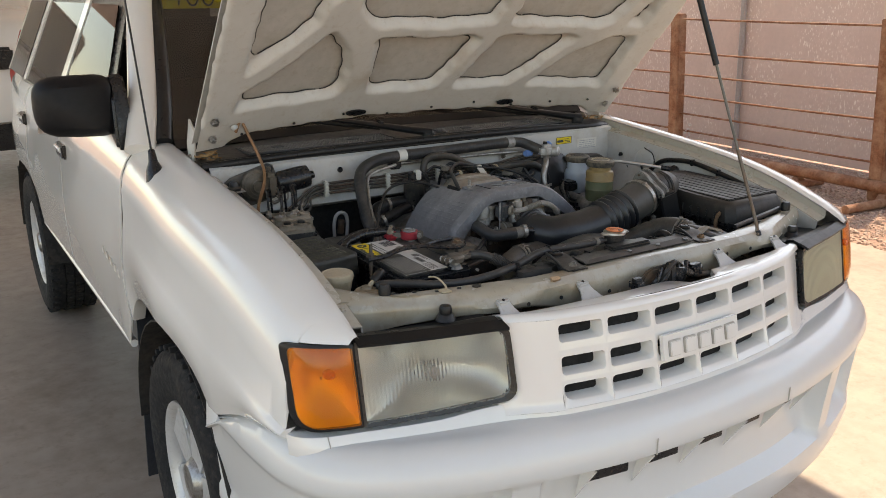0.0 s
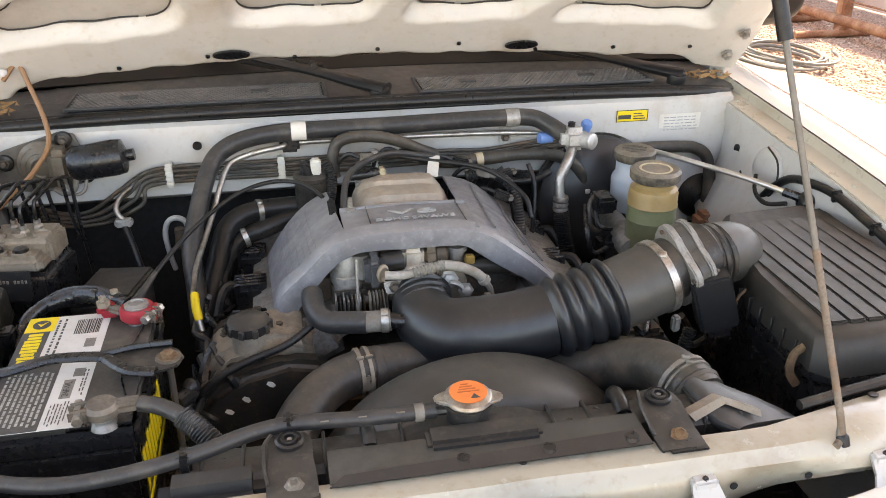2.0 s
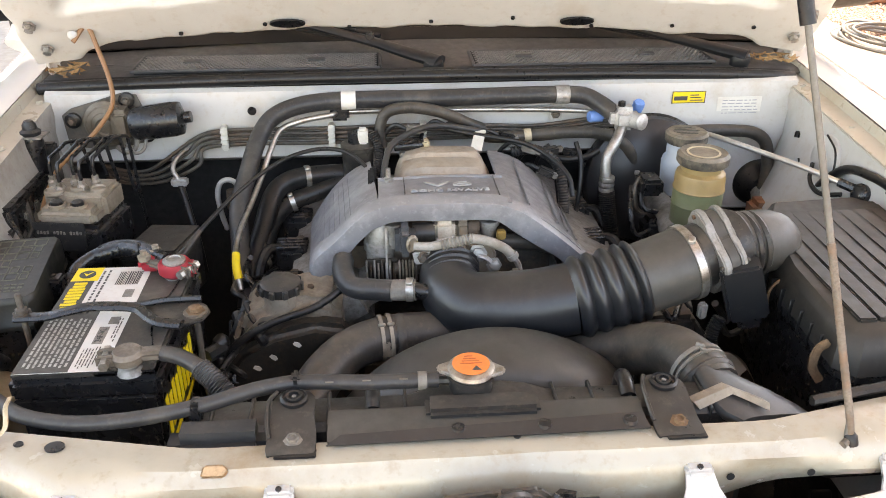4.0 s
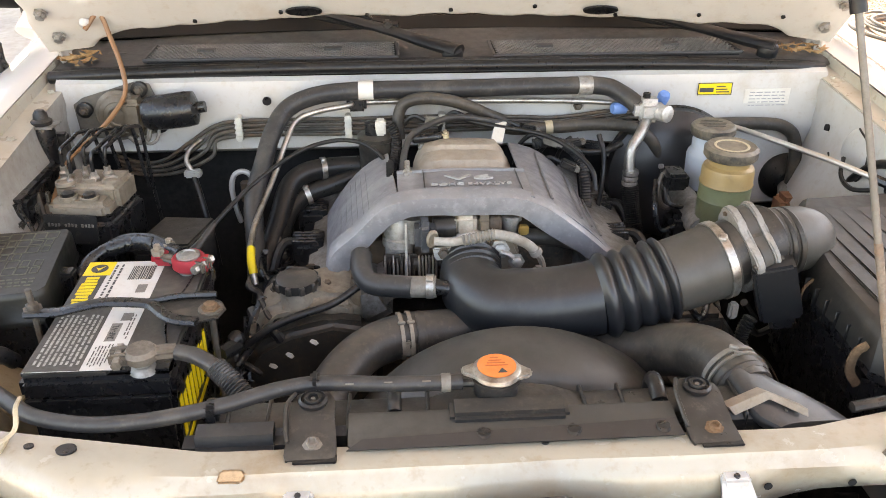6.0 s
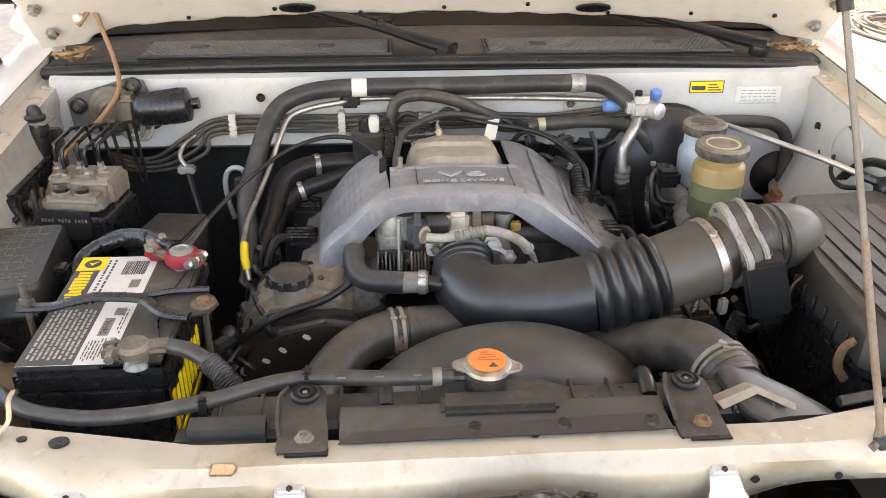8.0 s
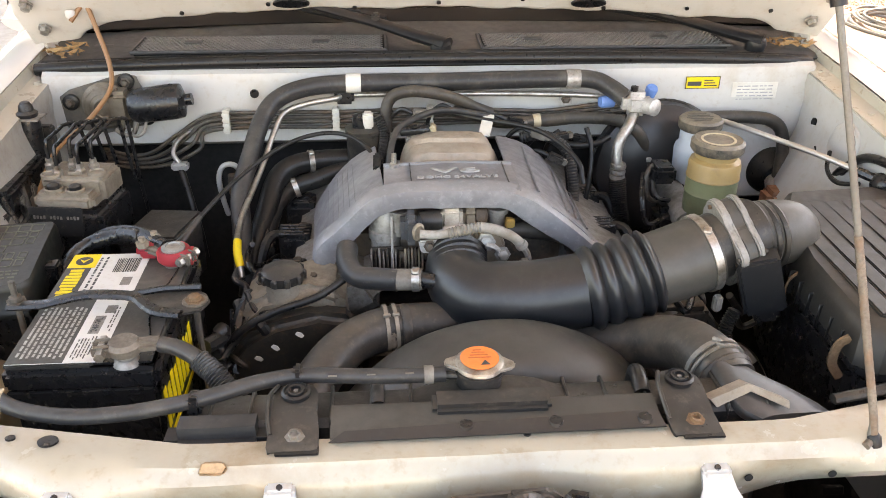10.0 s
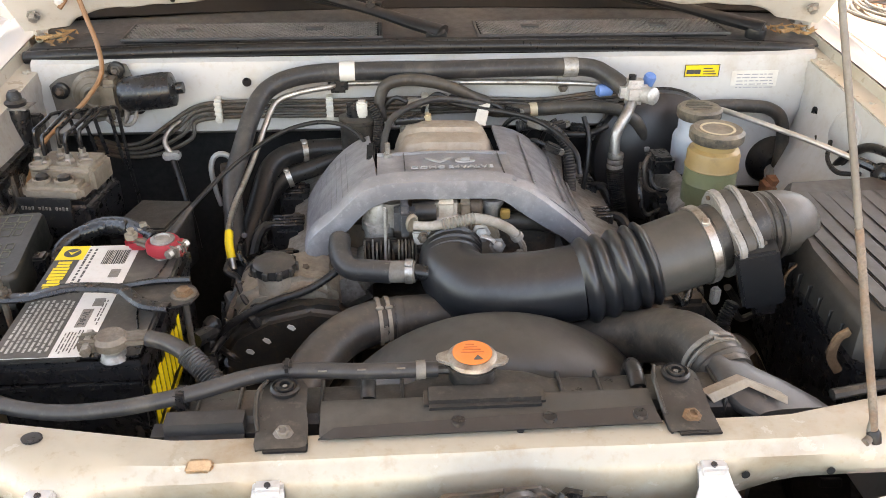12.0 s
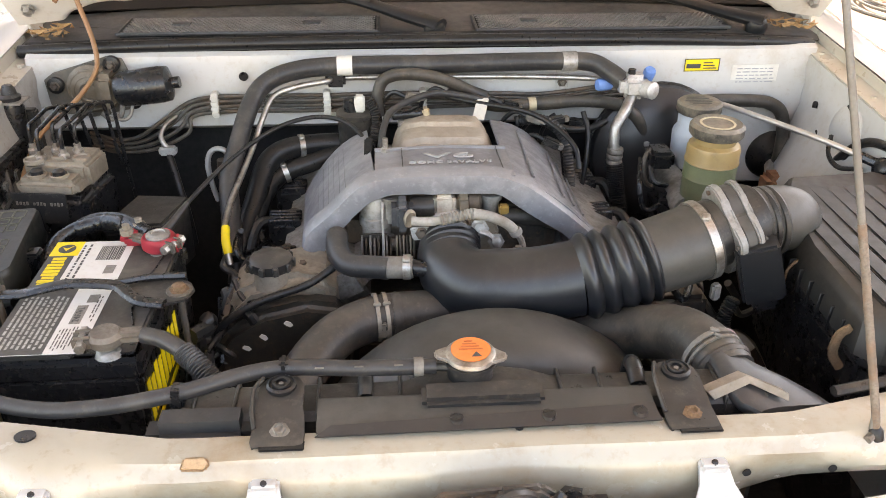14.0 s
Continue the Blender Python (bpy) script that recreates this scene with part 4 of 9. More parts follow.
def bay_side(s):
    a = new("inner_wing")
    a.parent = car
    a["label"] = "white painted inner wing of the engine bay"
    rows = []
    for k in range(27):
        y = lerp(-0.03, 0.87, k / 26)
        z = curve(FZ, y)
        tower = max(0.0, 1 - ((y - 0.60) / 0.20) ** 2) ** 0.5 if abs(y - 0.60) < 0.2 else 0.0
        rows.append([(s * 0.725, y, z - 0.002), (s * 0.722, y, z - 0.022), (s * 0.702, y, z - 0.026), (s * 0.690, y, z - 0.028), (s * 0.688, y, z - 0.05), (s * (0.695 - 0.02 * tower), y, z - 0.10), (s * (0.70 - 0.09 * tower), y, 0.95), (s * 0.69, y, 0.8), (s * 0.66, y, 0.6)])
    part("flange", bm_skin([r[:4] for r in rows], 0.003), WINGPAINT, a, "stained cream wing flange")
    part("apron", bm_skin([r[3:] for r in rows], 0.003), APRONPAINT if s < 0 else BAYPAINT, a)
    for k in range(5):
        y = 0.02 + 0.19 * k
        part("flange_bolt", bm_lathe([(0.009, 0), (0.009, 0.002), (0.006, 0.002), (0.006, 0.006), (0, 0.006)], 6, (0, 0, 1), (s * 0.706, y, curve(FZ, y) - 0.026)), WINGPAINT, a)
    if s > 0:
        part("hole", bm_lathe([(0.010, 0), (0.010, 0.003)], 16, (-1, 0, 0), (0.6795, 0.710, 1.087)), BLACK, a)
        part("bulge", bm_lathe([(0.048, -0.02), (0.046, 0.0), (0.040, 0.005), (0.028, 0.008), (0, 0.009)], 32, (-1, 0, 0.1), (0.677, 0.600, 1.080)), BAYPAINT, a, "round pressed bulge")
    return a


bay_side(-1), bay_side(1)
UNDER = surf("underbody", (0.02, 0.019, 0.018), 0.85, 0, 0.4, 6, 0.2, 30, dirt=(0.06, 0.045, 0.035), dirt_amount=0.3)
part("undertray", bm_box(-0.68, 0.68, -0.06, 0.88, 0.40, 0.43, 0.004), UNDER, car)
for s in (-1, 1):
    part("wheel_arch_liner", bm_skin([[(s * x, HUB_F + 0.44 * math.cos(a), HUB_Z + 0.44 * math.sin(a)) for x in (0.66, 0.76, 0.875)] for a in (math.pi * k / 16 for k in range(17))], 0.004), UNDER, car)
    part("wheel_arch_liner", bm_skin([[(s * x, HUB_R + 0.44 * math.cos(a), HUB_Z + 0.44 * math.sin(a)) for x in (0.60, 0.76, 0.875)] for a in (math.pi * k / 16 for k in range(17))], 0.004), UNDER, car)
part("underfloor", bm_box(-0.62, 0.62, 0.9, 3.9, 0.40, 0.46, 0.01), UNDER, car)


COWL = surf("cowl_plastic", (0.055, 0.053, 0.051), 0.5, 0, 0.2, 7, 0.04, 120, dirt=(0.105, 0.096, 0.084), dirt_amount=0.2, dirt_scale=6)
WIPERB = surf("wiper_black", (0.011, 0.0115, 0.013), 0.42, 0, 0.15, 20, 0.02, 120)


def cowl():
    c = new("cowl_panel")
    c.parent = car
    c["label"] = "dusty black plastic cowl with mesh air inlets"
    rows = []
    for k in range(25):
        x = lerp(-0.72, 0.72, k / 24)
        b = 0.06 * (x / 0.72) ** 2
        rows.append([(x, 0.828, 1.172), (x, 0.84, 1.178), (x, 0.90, 1.180), (x, 0.98 + b * 0.2, 1.186), (x, 1.05 - b * 0.5, 1.20)])
    part("panel", bm_skin(rows, 0.003), COWL, c)
    MESH = surf("cowl_mesh", (0.17, 0.155, 0.14), 0.6, 0, 0.25, 20, 0.1, 60)
    for x0, x1 in ((-0.56, -0.10), (0.09, 0.56)):
        part("mesh_bed", bm_box(x0, x1, 0.872, 0.976, 1.178, 1.1888, 0.001), PITCH, c)
        vs, fs = [], []
        ro, ri, px_ = 0.0051, 0.0034, 0.0088
        for i in range(int((x1 - x0) / px_)):
            for j in range(13):
                cx, cy = x0 + 0.005 + px_ * (i + 0.5 * (j % 2)), 0.877 + 0.0078 * j
                if cx > x1 - 0.005:
                    continue
                n = len(vs)
                for r, z in ((ro, 1.1905), (ri, 1.1905), (ri, 1.1892)):
                    vs += [(cx + r * math.sin(math.pi / 3 * k), cy + r * math.cos(math.pi / 3 * k), z) for k in range(6)]
                for k in range(6):
                    m = (k + 1) % 6
                    fs += [(n + k, n + m, n + 6 + m, n + 6 + k), (n + 6 + k, n + 6 + m, n + 12 + m, n + 12 + k)]
        me = bpy.data.meshes.new("mesh_grid")
        me.from_pydata(vs, [], fs)
        mg = link("mesh_grid", me, MESH, c, "fine honeycomb plastic mesh", 0)
        tagged(mg, kind="stuff")
        for yy in (0.871, 0.977):
            part("mesh_edge", bm_tube([(x0 - 0.004, yy, 1.188), (x1 + 0.004, yy, 1.188)], 0.0035, 6, curved=False), COWL, c)
        for xx in (x0 - 0.004, x1 + 0.004):
            part("mesh_edge", bm_tube([(xx, 0.871, 1.188), (xx, 0.977, 1.188)], 0.0035, 6, curved=False), COWL, c)
        for cx in (x0 + 0.10, x1 - 0.12):
            part("cap", bm_box(cx - 0.02, cx + 0.02, 0.915, 0.94, 1.186, 1.1935, 0.004), COWL, c)
    for x in (-0.63, 0.63):
        part("cap", bm_box(x - 0.02, x + 0.02, 0.93, 0.955, 1.181, 1.186, 0.004), COWL, c)
    return c


cowl()


def wiper(px):
    w = thing("wiper", "black windscreen wiper resting above the cowl", "wiper", "windscreen wipers")
    part("pivot_cap", bm_lathe([(0.018, -0.012), (0.020, 0.006), (0.017, 0.014), (0.008, 0.018), (0, 0.019)], 18, (0, -0.3, 1), (px, 0.862, 1.190)), WIPERB, w)
    part("arm", bm_tube([(px + 0.012, 0.858, 1.200), (px - 0.05, 0.90, 1.209), (px - 0.116, 0.945, 1.220), (px - 0.226, 1.0, 1.238), (px - 0.336, 1.05, 1.257)], 0.010, 10, flat=0.6, radii=lambda t: lerp(0.021, 0.010, t)), WIPERB, w)
    part("spring_clip", bm_box(px - 0.128, px - 0.112, 0.935, 0.965, 1.216, 1.238, 0.004), WIPERB, w)
    part("blade", bm_tube([(px - 0.10, 0.985, 1.214), (px - 0.25, 1.022, 1.236), (px - 0.46, 1.09, 1.275)], 0.008, 8, flat=1.7), WIPERB, w)
    part("blade_bridge", bm_tube([(px - 0.15, 0.994, 1.230), (px - 0.25, 1.016, 1.252), (px - 0.36, 1.05, 1.265)], 0.006, 8), WIPERB, w)


wiper(0.006), wiper(0.61)

# ---- the car: sides, glass, wheels ----
TINT = bpy.data.materials.new("window_glass")
TINT.use_nodes = True
_p = TINT.node_tree.nodes["Principled BSDF"]
_p.inputs["Base Color"].default_value, _p.inputs["Roughness"].default_value = (0.55, 0.58, 0.56, 1), 0.02
_p.inputs["Transmission Weight"].default_value, _p.inputs["IOR"].default_value = 1.0, 1.45
DARKGLASS = bpy.data.materials.new("privacy_glass")
DARKGLASS.use_nodes = True
_p = DARKGLASS.node_tree.nodes["Principled BSDF"]
_p.inputs["Base Color"].default_value, _p.inputs["Roughness"].default_value = (0.05, 0.05, 0.055, 1), 0.02
_p.inputs["Transmission Weight"].default_value, _p.inputs["IOR"].default_value = 0.9, 1.16
INNER = surf("cabin_grey", (0.045, 0.045, 0.048), 0.8, 0, 0.2, 8, 0.1, 60, spec=0.2)


SILVER = surf("silver_wheel_paint", (0.58, 0.575, 0.565), 0.35, 0.35, 0.06, 8, 0.03, 80, dirt=(0.30, 0.26, 0.21), dirt_amount=0.2, dirt_scale=8)


def wheel(x, y):
    w = new("wheel")
    w.parent = car
    w.location = (x, y, HUB_Z)
    s = -1 if x < 0 else 1
    t = part("tyre", bm_lathe([(0.212, -0.095), (0.235, -0.112), (0.30, -0.122), (0.335, -0.116), (0.352, -0.102), (0.360, -0.085), (0.3605, -0.045), (0.353, -0.043), (0.353, -0.037), (0.361, -0.035), (0.3615, -0.004), (0.354, -0.003), (0.354, 0.003), (0.3615, 0.004), (0.361, 0.035), (0.353, 0.037), (0.353, 0.043), (0.3605, 0.045), (0.360, 0.085), (0.352, 0.102), (0.335, 0.116), (0.30, 0.122), (0.235, 0.112), (0.212, 0.095)], 60, (s, 0, 0), ends=False), TYRE, w)
    lug = bm_box(-0.008, 0.008, -0.019, 0.019, 0.354, 0.369, 0.002, 1)
    me = bpy.data.meshes.new("tread_block")
    lug.to_mesh(me)
    lug.free()
    me.materials.append(TYRE)
    for k in range(40):
        for row, off in ((-0.088, 0.0), (-0.021, 0.5), (0.021, 0.0), (0.088, 0.5)):
            o = new("tread_block", me)
            o.parent = t
            a = 2 * math.pi * (k + off) / 40
            o.matrix_local = Matrix.Rotation(a, 4, "X") @ Matrix.Translation((row, 0, 0)) @ Matrix.Rotation(math.pi / 2, 4, "Z") @ Matrix.Translation((0, 0, -0.0))
    r = part("rim", bm_lathe([(0.195, 0.02), (0.19, 0.07), (0.205, 0.098), (0.216, 0.104), (0.218, 0.095), (0.21, -0.1)], 48, (s, 0, 0), ends=False), SILVER, w, "silver alloy wheel rim")
    for k in range(5):
        a = 2 * math.pi * k / 5 + 0.3
        own = bm_prism([(-0.042, 0.045), (0.042, 0.045), (0.055, 0.12), (0.075, 0.198), (-0.075, 0.198), (-0.055, 0.12)], 0.03, None, 0.008)
        own.transform(Matrix.Rotation(a, 4, "X") @ Matrix(((0, 0, s, s * 0.055), (1, 0, 0, 0), (0, 1, 0, 0), (0, 0, 0, 1))))
        part("spoke", own, SILVER, w)
    part("hub_cap", bm_lathe([(0.06, 0.05), (0.06, 0.085), (0.045, 0.105), (0.0, 0.108)], 24, (s, 0, 0)), STEEL, w)
    part("brake_disc", bm_lathe([(0.0, 0.0), (0.17, 0.0), (0.17, -0.03)], 30, (s, 0, 0)), DARKSTEEL, w)


for x, y in ((-0.755, HUB_F), (0.755, HUB_F), (-0.755, HUB_R), (0.755, HUB_R)):
    wheel(x, y)


def glass_x(z, y=2.0):
    return min(0.852, curve(FX, y) - 0.018) - (z - 1.235) * 0.44


MIRRORCASE = surf("mirror_case", (0.007, 0.007, 0.008), 0.5, 0, 0.1, 8, 0.03, 220, spec=0.25)


def side(s):
    for name, y0, y1 in (("front_door", 1.0725, 2.05), ("rear_door", 2.062, 2.92), ("quarter_panel", 2.932, 3.95)):
        d = new(name)
        d.parent = car
        n = 14 if y1 - y0 < 1.1 else 22
        rows = [[(s * x, y, z) for x, z in side_row(y, min(1.235, 1.212 + 0.06 * (y - 1.07)), 0.60)[4:]] for y in [lerp(y0, y1, k / n) for k in range(n + 1)]]
        part("panel", bm_skin(rows, 0.004), PAINT, d)
        if name != "quarter_panel":
            hy = y1 - 0.06 if name == "front_door" else y1 + 0.06
            xo = curve(FX, hy) + 0.006
            part("handle", bm_box(min(s * (xo - 0.01), s * (xo + 0.012)), max(s * (xo - 0.01), s * (xo + 0.012)), hy - 0.07, hy + 0.07, 1.035, 1.085, 0.006), BLACK, d, "black door handle recess")
            part("handle_grip", bm_box(min(s * (xo + 0.008), s * (xo + 0.022)), max(s * (xo + 0.008), s * (xo + 0.022)), hy - 0.06, hy + 0.06, 1.06, 1.078, 0.005), PAINT, d)
        # window in its frame
        a, b = {"front_door": (1.30, 2.0), "rear_door": (2.12, 2.85), "quarter_panel": (3.0, 3.62)}[name]
        slant = 0.28 if name == "front_door" else 0.0
        part("window_frame", bm_skin([[(s * glass_x(z, a if k == 0 else b), lerp(a - 0.07, a - 0.07 + slant, (z - 1.235) / 0.36) if k == 0 else b + 0.05, z) for z in (1.235, 1.30, 1.40, 1.50, 1.60)] for k in range(2)], 0.006), BLACK, d, "black window surround")
        part("pane", bm_skin([[(s * (glass_x(z, a if k == 0 else b) + 0.008), lerp(a, a + slant, (z - 1.245) / 0.33) if k == 0 else b, z) for z in (1.245, 1.35, 1.45, 1.575)] for k in range(2)], 0.003), DARKGLASS, d)
        part("belt_strip", bm_tube([(s * (glass_x(1.235, y) + 0.005), y, 1.237) for y in (max(1.2, y0 + 0.005), y1 - 0.005)], 0.007, 8, curved=False), RUBBER, d)
        part("pillar", bm_skin([[(s * (glass_x(z, y) + 0.012), y, z) for z in (1.236, 1.42, 1.61)] for y in (b + 0.02, b + 0.10)], 0.006), PAINT, d)
    # roof edge, front pillar
    part("roof_rail", bm_tube([(s * 0.66, 1.50, 1.615), (s * 0.655, 2.2, 1.645), (s * 0.65, 3.2, 1.645), (s * 0.60, 3.92, 1.60)], 0.035, 12), PAINT, car)
    part("front_pillar", bm_tube([(s * 0.815, 1.03, 1.20), (s * 0.775, 1.12, 1.30), (s * 0.725, 1.28, 1.45), (s * 0.66, 1.50, 1.62)], 0.042, 12, flat=0.7), PAINT, car)
    part("screen_seal", bm_tube([(s * 0.748, 1.03, 1.215), (s * 0.715, 1.13, 1.32), (s * 0.675, 1.28, 1.455), (s * 0.62, 1.50, 1.62)], 0.024, 10), RUBBER, car)
    # mirror
    m = new("door_mirror")
    m.parent = car
    rows = []
    for k in range(9):
        t = k / 8
        f = math.sin(math.pi * (0.12 + 0.76 * t)) ** 0.4
        yy = lerp(1.10, 1.20, t)
        rows.append([(s * (0.945 + 0.108 * f * math.copysign(abs(math.cos(a)) ** 0.45, math.cos(a))), yy, 1.315 + 0.006 * math.cos(a) + (0.084 - 0.010 * math.cos(a)) * f * math.copysign(abs(math.sin(a)) ** 0.6, math.sin(a))) for a in (2 * math.pi * j / 28 for j in range(28))])
    part("housing", bm_skin(rows, 0, closed=True, cap=True), MIRRORCASE, m, "black plastic mirror housing")
    part("mirror_glass", bm_box(min(s * 0.87, s * 1.04), max(s * 0.87, s * 1.04), 1.199, 1.204, 1.24, 1.35, 0.002), STEEL, m)
    part("foot", bm_prism([(-0.01, -0.02), (0.10, 0.03), (0.10, 0.16), (0.04, 0.19), (0.0, 0.12)], 0.045, Matrix(((0, 0, s, s * 0.815), (1, 0, 0, 1.10), (0, 1, 0, 1.21), (0, 0, 0, 1))), 0.008), BLACK, m)
    # mud flap
    FLAP = surf("flap_grey", (0.022, 0.026, 0.034), 0.6, 0, 0.2, 9, 0.1, 60)
    part("mud_flap", bm_skin([[(s * x, HUB_F + 0.40 + 0.16 * (0.75 - z), z) for z in (0.12, 0.3, 0.45, 0.60, 0.74)] for x in (0.68, 0.78, 0.862)], 0.008), FLAP, car, "dark rubber mud flap")
    part("flap_screw", bm_lathe([(0.012, 0), (0.010, 0.004), (0, 0.005)], 10, (0, -1, 0), (s * 0.82, HUB_F + 0.42, 0.60)), STEEL, car)
    part("mud_flap", bm_skin([[(s * x, HUB_R + 0.44, z) for z in (0.16, 0.3, 0.5, 0.7)] for x in (0.68, 0.78, 0.862)], 0.008), FLAP, car, "dark rubber mud flap")
    part("sill_trim", bm_tube([(s * 0.868, 1.13, 0.605), (s * 0.868, 2.78, 0.605)], 0.012, 10, curved=False), PAINT, car)
    # rear lamp
    part("tail_lamp", bm_skin([[(s * (curve(FX, y) + 0.004 - 0.36 * max(0, z - 1.2)), y, z) for z in (1.12, 1.2, 1.3, 1.42)] for y in (3.84, 3.965)], 0.02), surf("red_lens", (0.35, 0.02, 0.02), 0.2, 0, 0.05, 10, 0.0, 60), car, "dark red tail lamp")


side(-1), side(1)
TRIM = surf("wing_seam", (0.03, 0.03, 0.03), 0.7)
part("wing_seam", bm_tube([(-0.79, 1.05, 1.225), (-0.835, 1.071, 1.16), (-0.862, 1.072, 1.09), (-0.874, 1.072, 1.0), (-0.879, 1.072, 0.85)], 0.0012, 6), TRIM, car)
for k in range(5):
    part("side_badge", bm_box(-0.8895, -0.882, 1.12 + 0.05 * k, 1.145 + 0.05 * k, 0.815 + 0.006 * k, 0.838 + 0.006 * k, 0.001), HOODPAD, car, "worn grey badge block on the door")
ant = new("antenna")
ant.parent = car
part("base", bm_lathe([(0.026, -0.03), (0.022, 0.0), (0.012, 0.022), (0.009, 0.05), (0.004, 0.055)], 12, (0, 0.3, 1), (-0.822, 0.862, 1.175)), BLACK, ant, "black antenna foot")
part("mast", bm_tube([(-0.822, 0.876, 1.22), (-0.815, 1.03, 1.62), (-0.812, 1.12, 1.86)], 0.0028, 6, curved=False), BLACK, ant)

part("roof", bm_skin([[(x, y, 1.665 - 0.05 * (x / 0.66) ** 4 - 0.03 * max(0, (1.7 - y) / 0.2)) for x in [k / 8 * 1.32 - 0.66 for k in range(9)]] for y in (1.48, 1.6, 1.8, 2.6, 3.4, 3.92)], 0.02), PAINT, car)
part("tailgate", bm_box(-0.77, 0.77, 3.90, 4.0, 0.5, 1.6, 0.03, 3, (0.78, 1)), PAINT, car)
ws = new("windscreen")
ws.parent = car
part("pane", bm_skin([[(x, 1.045 - 0.06 * (x / 0.72) ** 2 + 0.48 * v, 1.198 + 0.45 * v) for x in [(k / 10 * 2 - 1) * lerp(0.735, 0.61, v) for k in range(11)]] for v in (0, 0.25, 0.5, 0.75, 1.0)], 0.005), TINT, ws)
part("lower_band", bm_skin([[(x, 1.040 - 0.06 * (x / 0.72) ** 2 + 0.48 * v, 1.202 + 0.45 * v) for x in [(k / 10 * 2 - 1) * 0.73 for k in range(11)]] for v in (0, 0.045)], 0.002), FILLER, ws)
dash = new("dashboard")
dash.parent = car
DASH = surf("dark_dash_vinyl", (0.012, 0.0125, 0.012), 0.65, 0, 0.1, 6, 0.0, 60, spec=0.2)
part("top", bm_skin([[(x, y, z) for x in (-0.68, 0, 0.68)] for y, z in ((1.10, 1.17), (1.3, 1.20), (1.5, 1.19), (1.56, 1.12), (1.58, 0.8))], 0.01), DASH, dash, "dark dashboard")
for sx in (-0.36, 0.36):
    st = new("front_seat")
    st.parent = car
    part("backrest", bm_box(sx - 0.24, sx + 0.24, 1.98, 2.12, 0.8, 1.34, 0.05, 4, (0.85, 0.8)), INNER, st, "dark seat back")
    part("headrest", bm_box(sx - 0.14, sx + 0.14, 2.03, 2.12, 1.37, 1.56, 0.04, 4), INNER, st)
    part("cushion", bm_box(sx - 0.24, sx + 0.24, 1.6, 2.05, 0.62, 0.82, 0.05, 4), INNER, st)
part("rear_bench", bm_box(-0.62, 0.62, 2.85, 3.0, 0.7, 1.4, 0.05, 4), INNER, car)
sg = thing("price_sign", "yellow paper sign with black marker digits behind the windscreen", "sign")
part("paper", bm_box(-0.64, -0.40, 1.44, 1.444, 1.562, 1.66, 0.0005), surf("yellow_paper", (0.85, 0.66, 0.02), 0.7), sg)
for k, poly in enumerate(([(-0.60, 1.60), (-0.585, 1.60)], [(-0.575, 1.635), (-0.545, 1.637), (-0.556, 1.60), (-0.560, 1.572)])):
    part("digit", bm_tube([(x, 1.4385, z) for x, z in poly], 0.0028, 6, 4), BLACK, sg)
for x in (-0.515, -0.465):
    part("digit", bm_tube([(x + 0.019 * math.cos(a), 1.4385, 1.604 + 0.033 * math.sin(a)) for a in (2 * math.pi * k / 14 for k in range(15))], 0.0028, 6, 2), BLACK, sg)
LEAF = surf("dry_leaf", (0.34, 0.20, 0.09), 0.8, 0, 0.4, 60, 0.1, 80)
rng = np.random.default_rng(9)
for s in (-1, 1):
    vs, fs = [], []
    for k in range(26):
        x, y, z = s * rng.uniform(0.64, 0.715), rng.uniform(0.845, 0.905), 1.186 + rng.uniform(0, 0.012)
        a, l, w = rng.uniform(0, 6.28), rng.uniform(0.008, 0.018), rng.uniform(0.002, 0.006)
        n = len(vs)
        for u, v, d in ((-1, 0, 0.004), (0, -1, 0.0), (1, 0, 0.005), (0, 1, -0.001)):
            dx, dy = u * l, v * w
            vs.append((x + dx * math.cos(a) - dy * math.sin(a), y + dx * math.sin(a) + dy * math.cos(a), z + d + rng.uniform(-0.002, 0.002)))
        fs += [(n, n + 1, n + 2), (n, n + 2, n + 3)]
    me = bpy.data.meshes.new("dry_leaves")
    me.from_pydata(vs, [], fs)
    tagged(link("dry_leaves", me, LEAF, None, smooth=0), "curled dry brown leaves caught beside the hinge", "leaves", kind="stuff")

# ---- under the bonnet ----
RED = surf("red_plastic", (0.62, 0.05, 0.07), 0.4, 0, 0.15, 20, 0.05, 60)
WHITE = surf("white_plastic", (0.60, 0.585, 0.54), 0.5, 0, 0.06, 20, 0.03, 60, dirt=(0.45, 0.38, 0.3), dirt_amount=0.2, dirt_scale=20)
PAPER = surf("white_label", (0.60, 0.585, 0.55), 0.55, 0, 0.04, 12, 0.0, 60, dirt=(0.48, 0.42, 0.36), dirt_amount=0.25, dirt_scale=14)
INK = surf("label_ink", (0.05, 0.05, 0.05), 0.6)
INKGREY = surf("label_grey", (0.062, 0.058, 0.05), 0.6, 0, 0.1, 20, 0.0, 60)
YELLOW = surf("yellow_print", (0.80, 0.58, 0.02), 0.5, 0, 0.05, 12, 0.0, 60, dirt=(0.45, 0.35, 0.1), dirt_amount=0.15, dirt_scale=14)
BLUE = surf("blue_cap", (0.10, 0.22, 0.50), 0.45, 0, 0.1, 20, 0.05, 60)
CREAM = surf("aged_cream_plastic", (0.50, 0.42, 0.29), 0.45, 0, 0.12, 10, 0.05, 50, dirt=(0.25, 0.18, 0.1), dirt_amount=0.3)
HOSE = surf("brown_dusty_hose", (0.036, 0.032, 0.029), 0.44, 0, 0.35, 9, 0.05, 90, dirt=(0.12, 0.096, 0.072), dirt_amount=0.25, dirt_scale=10, up_dust=DUST, up_amount=0.2, spec=0.35)
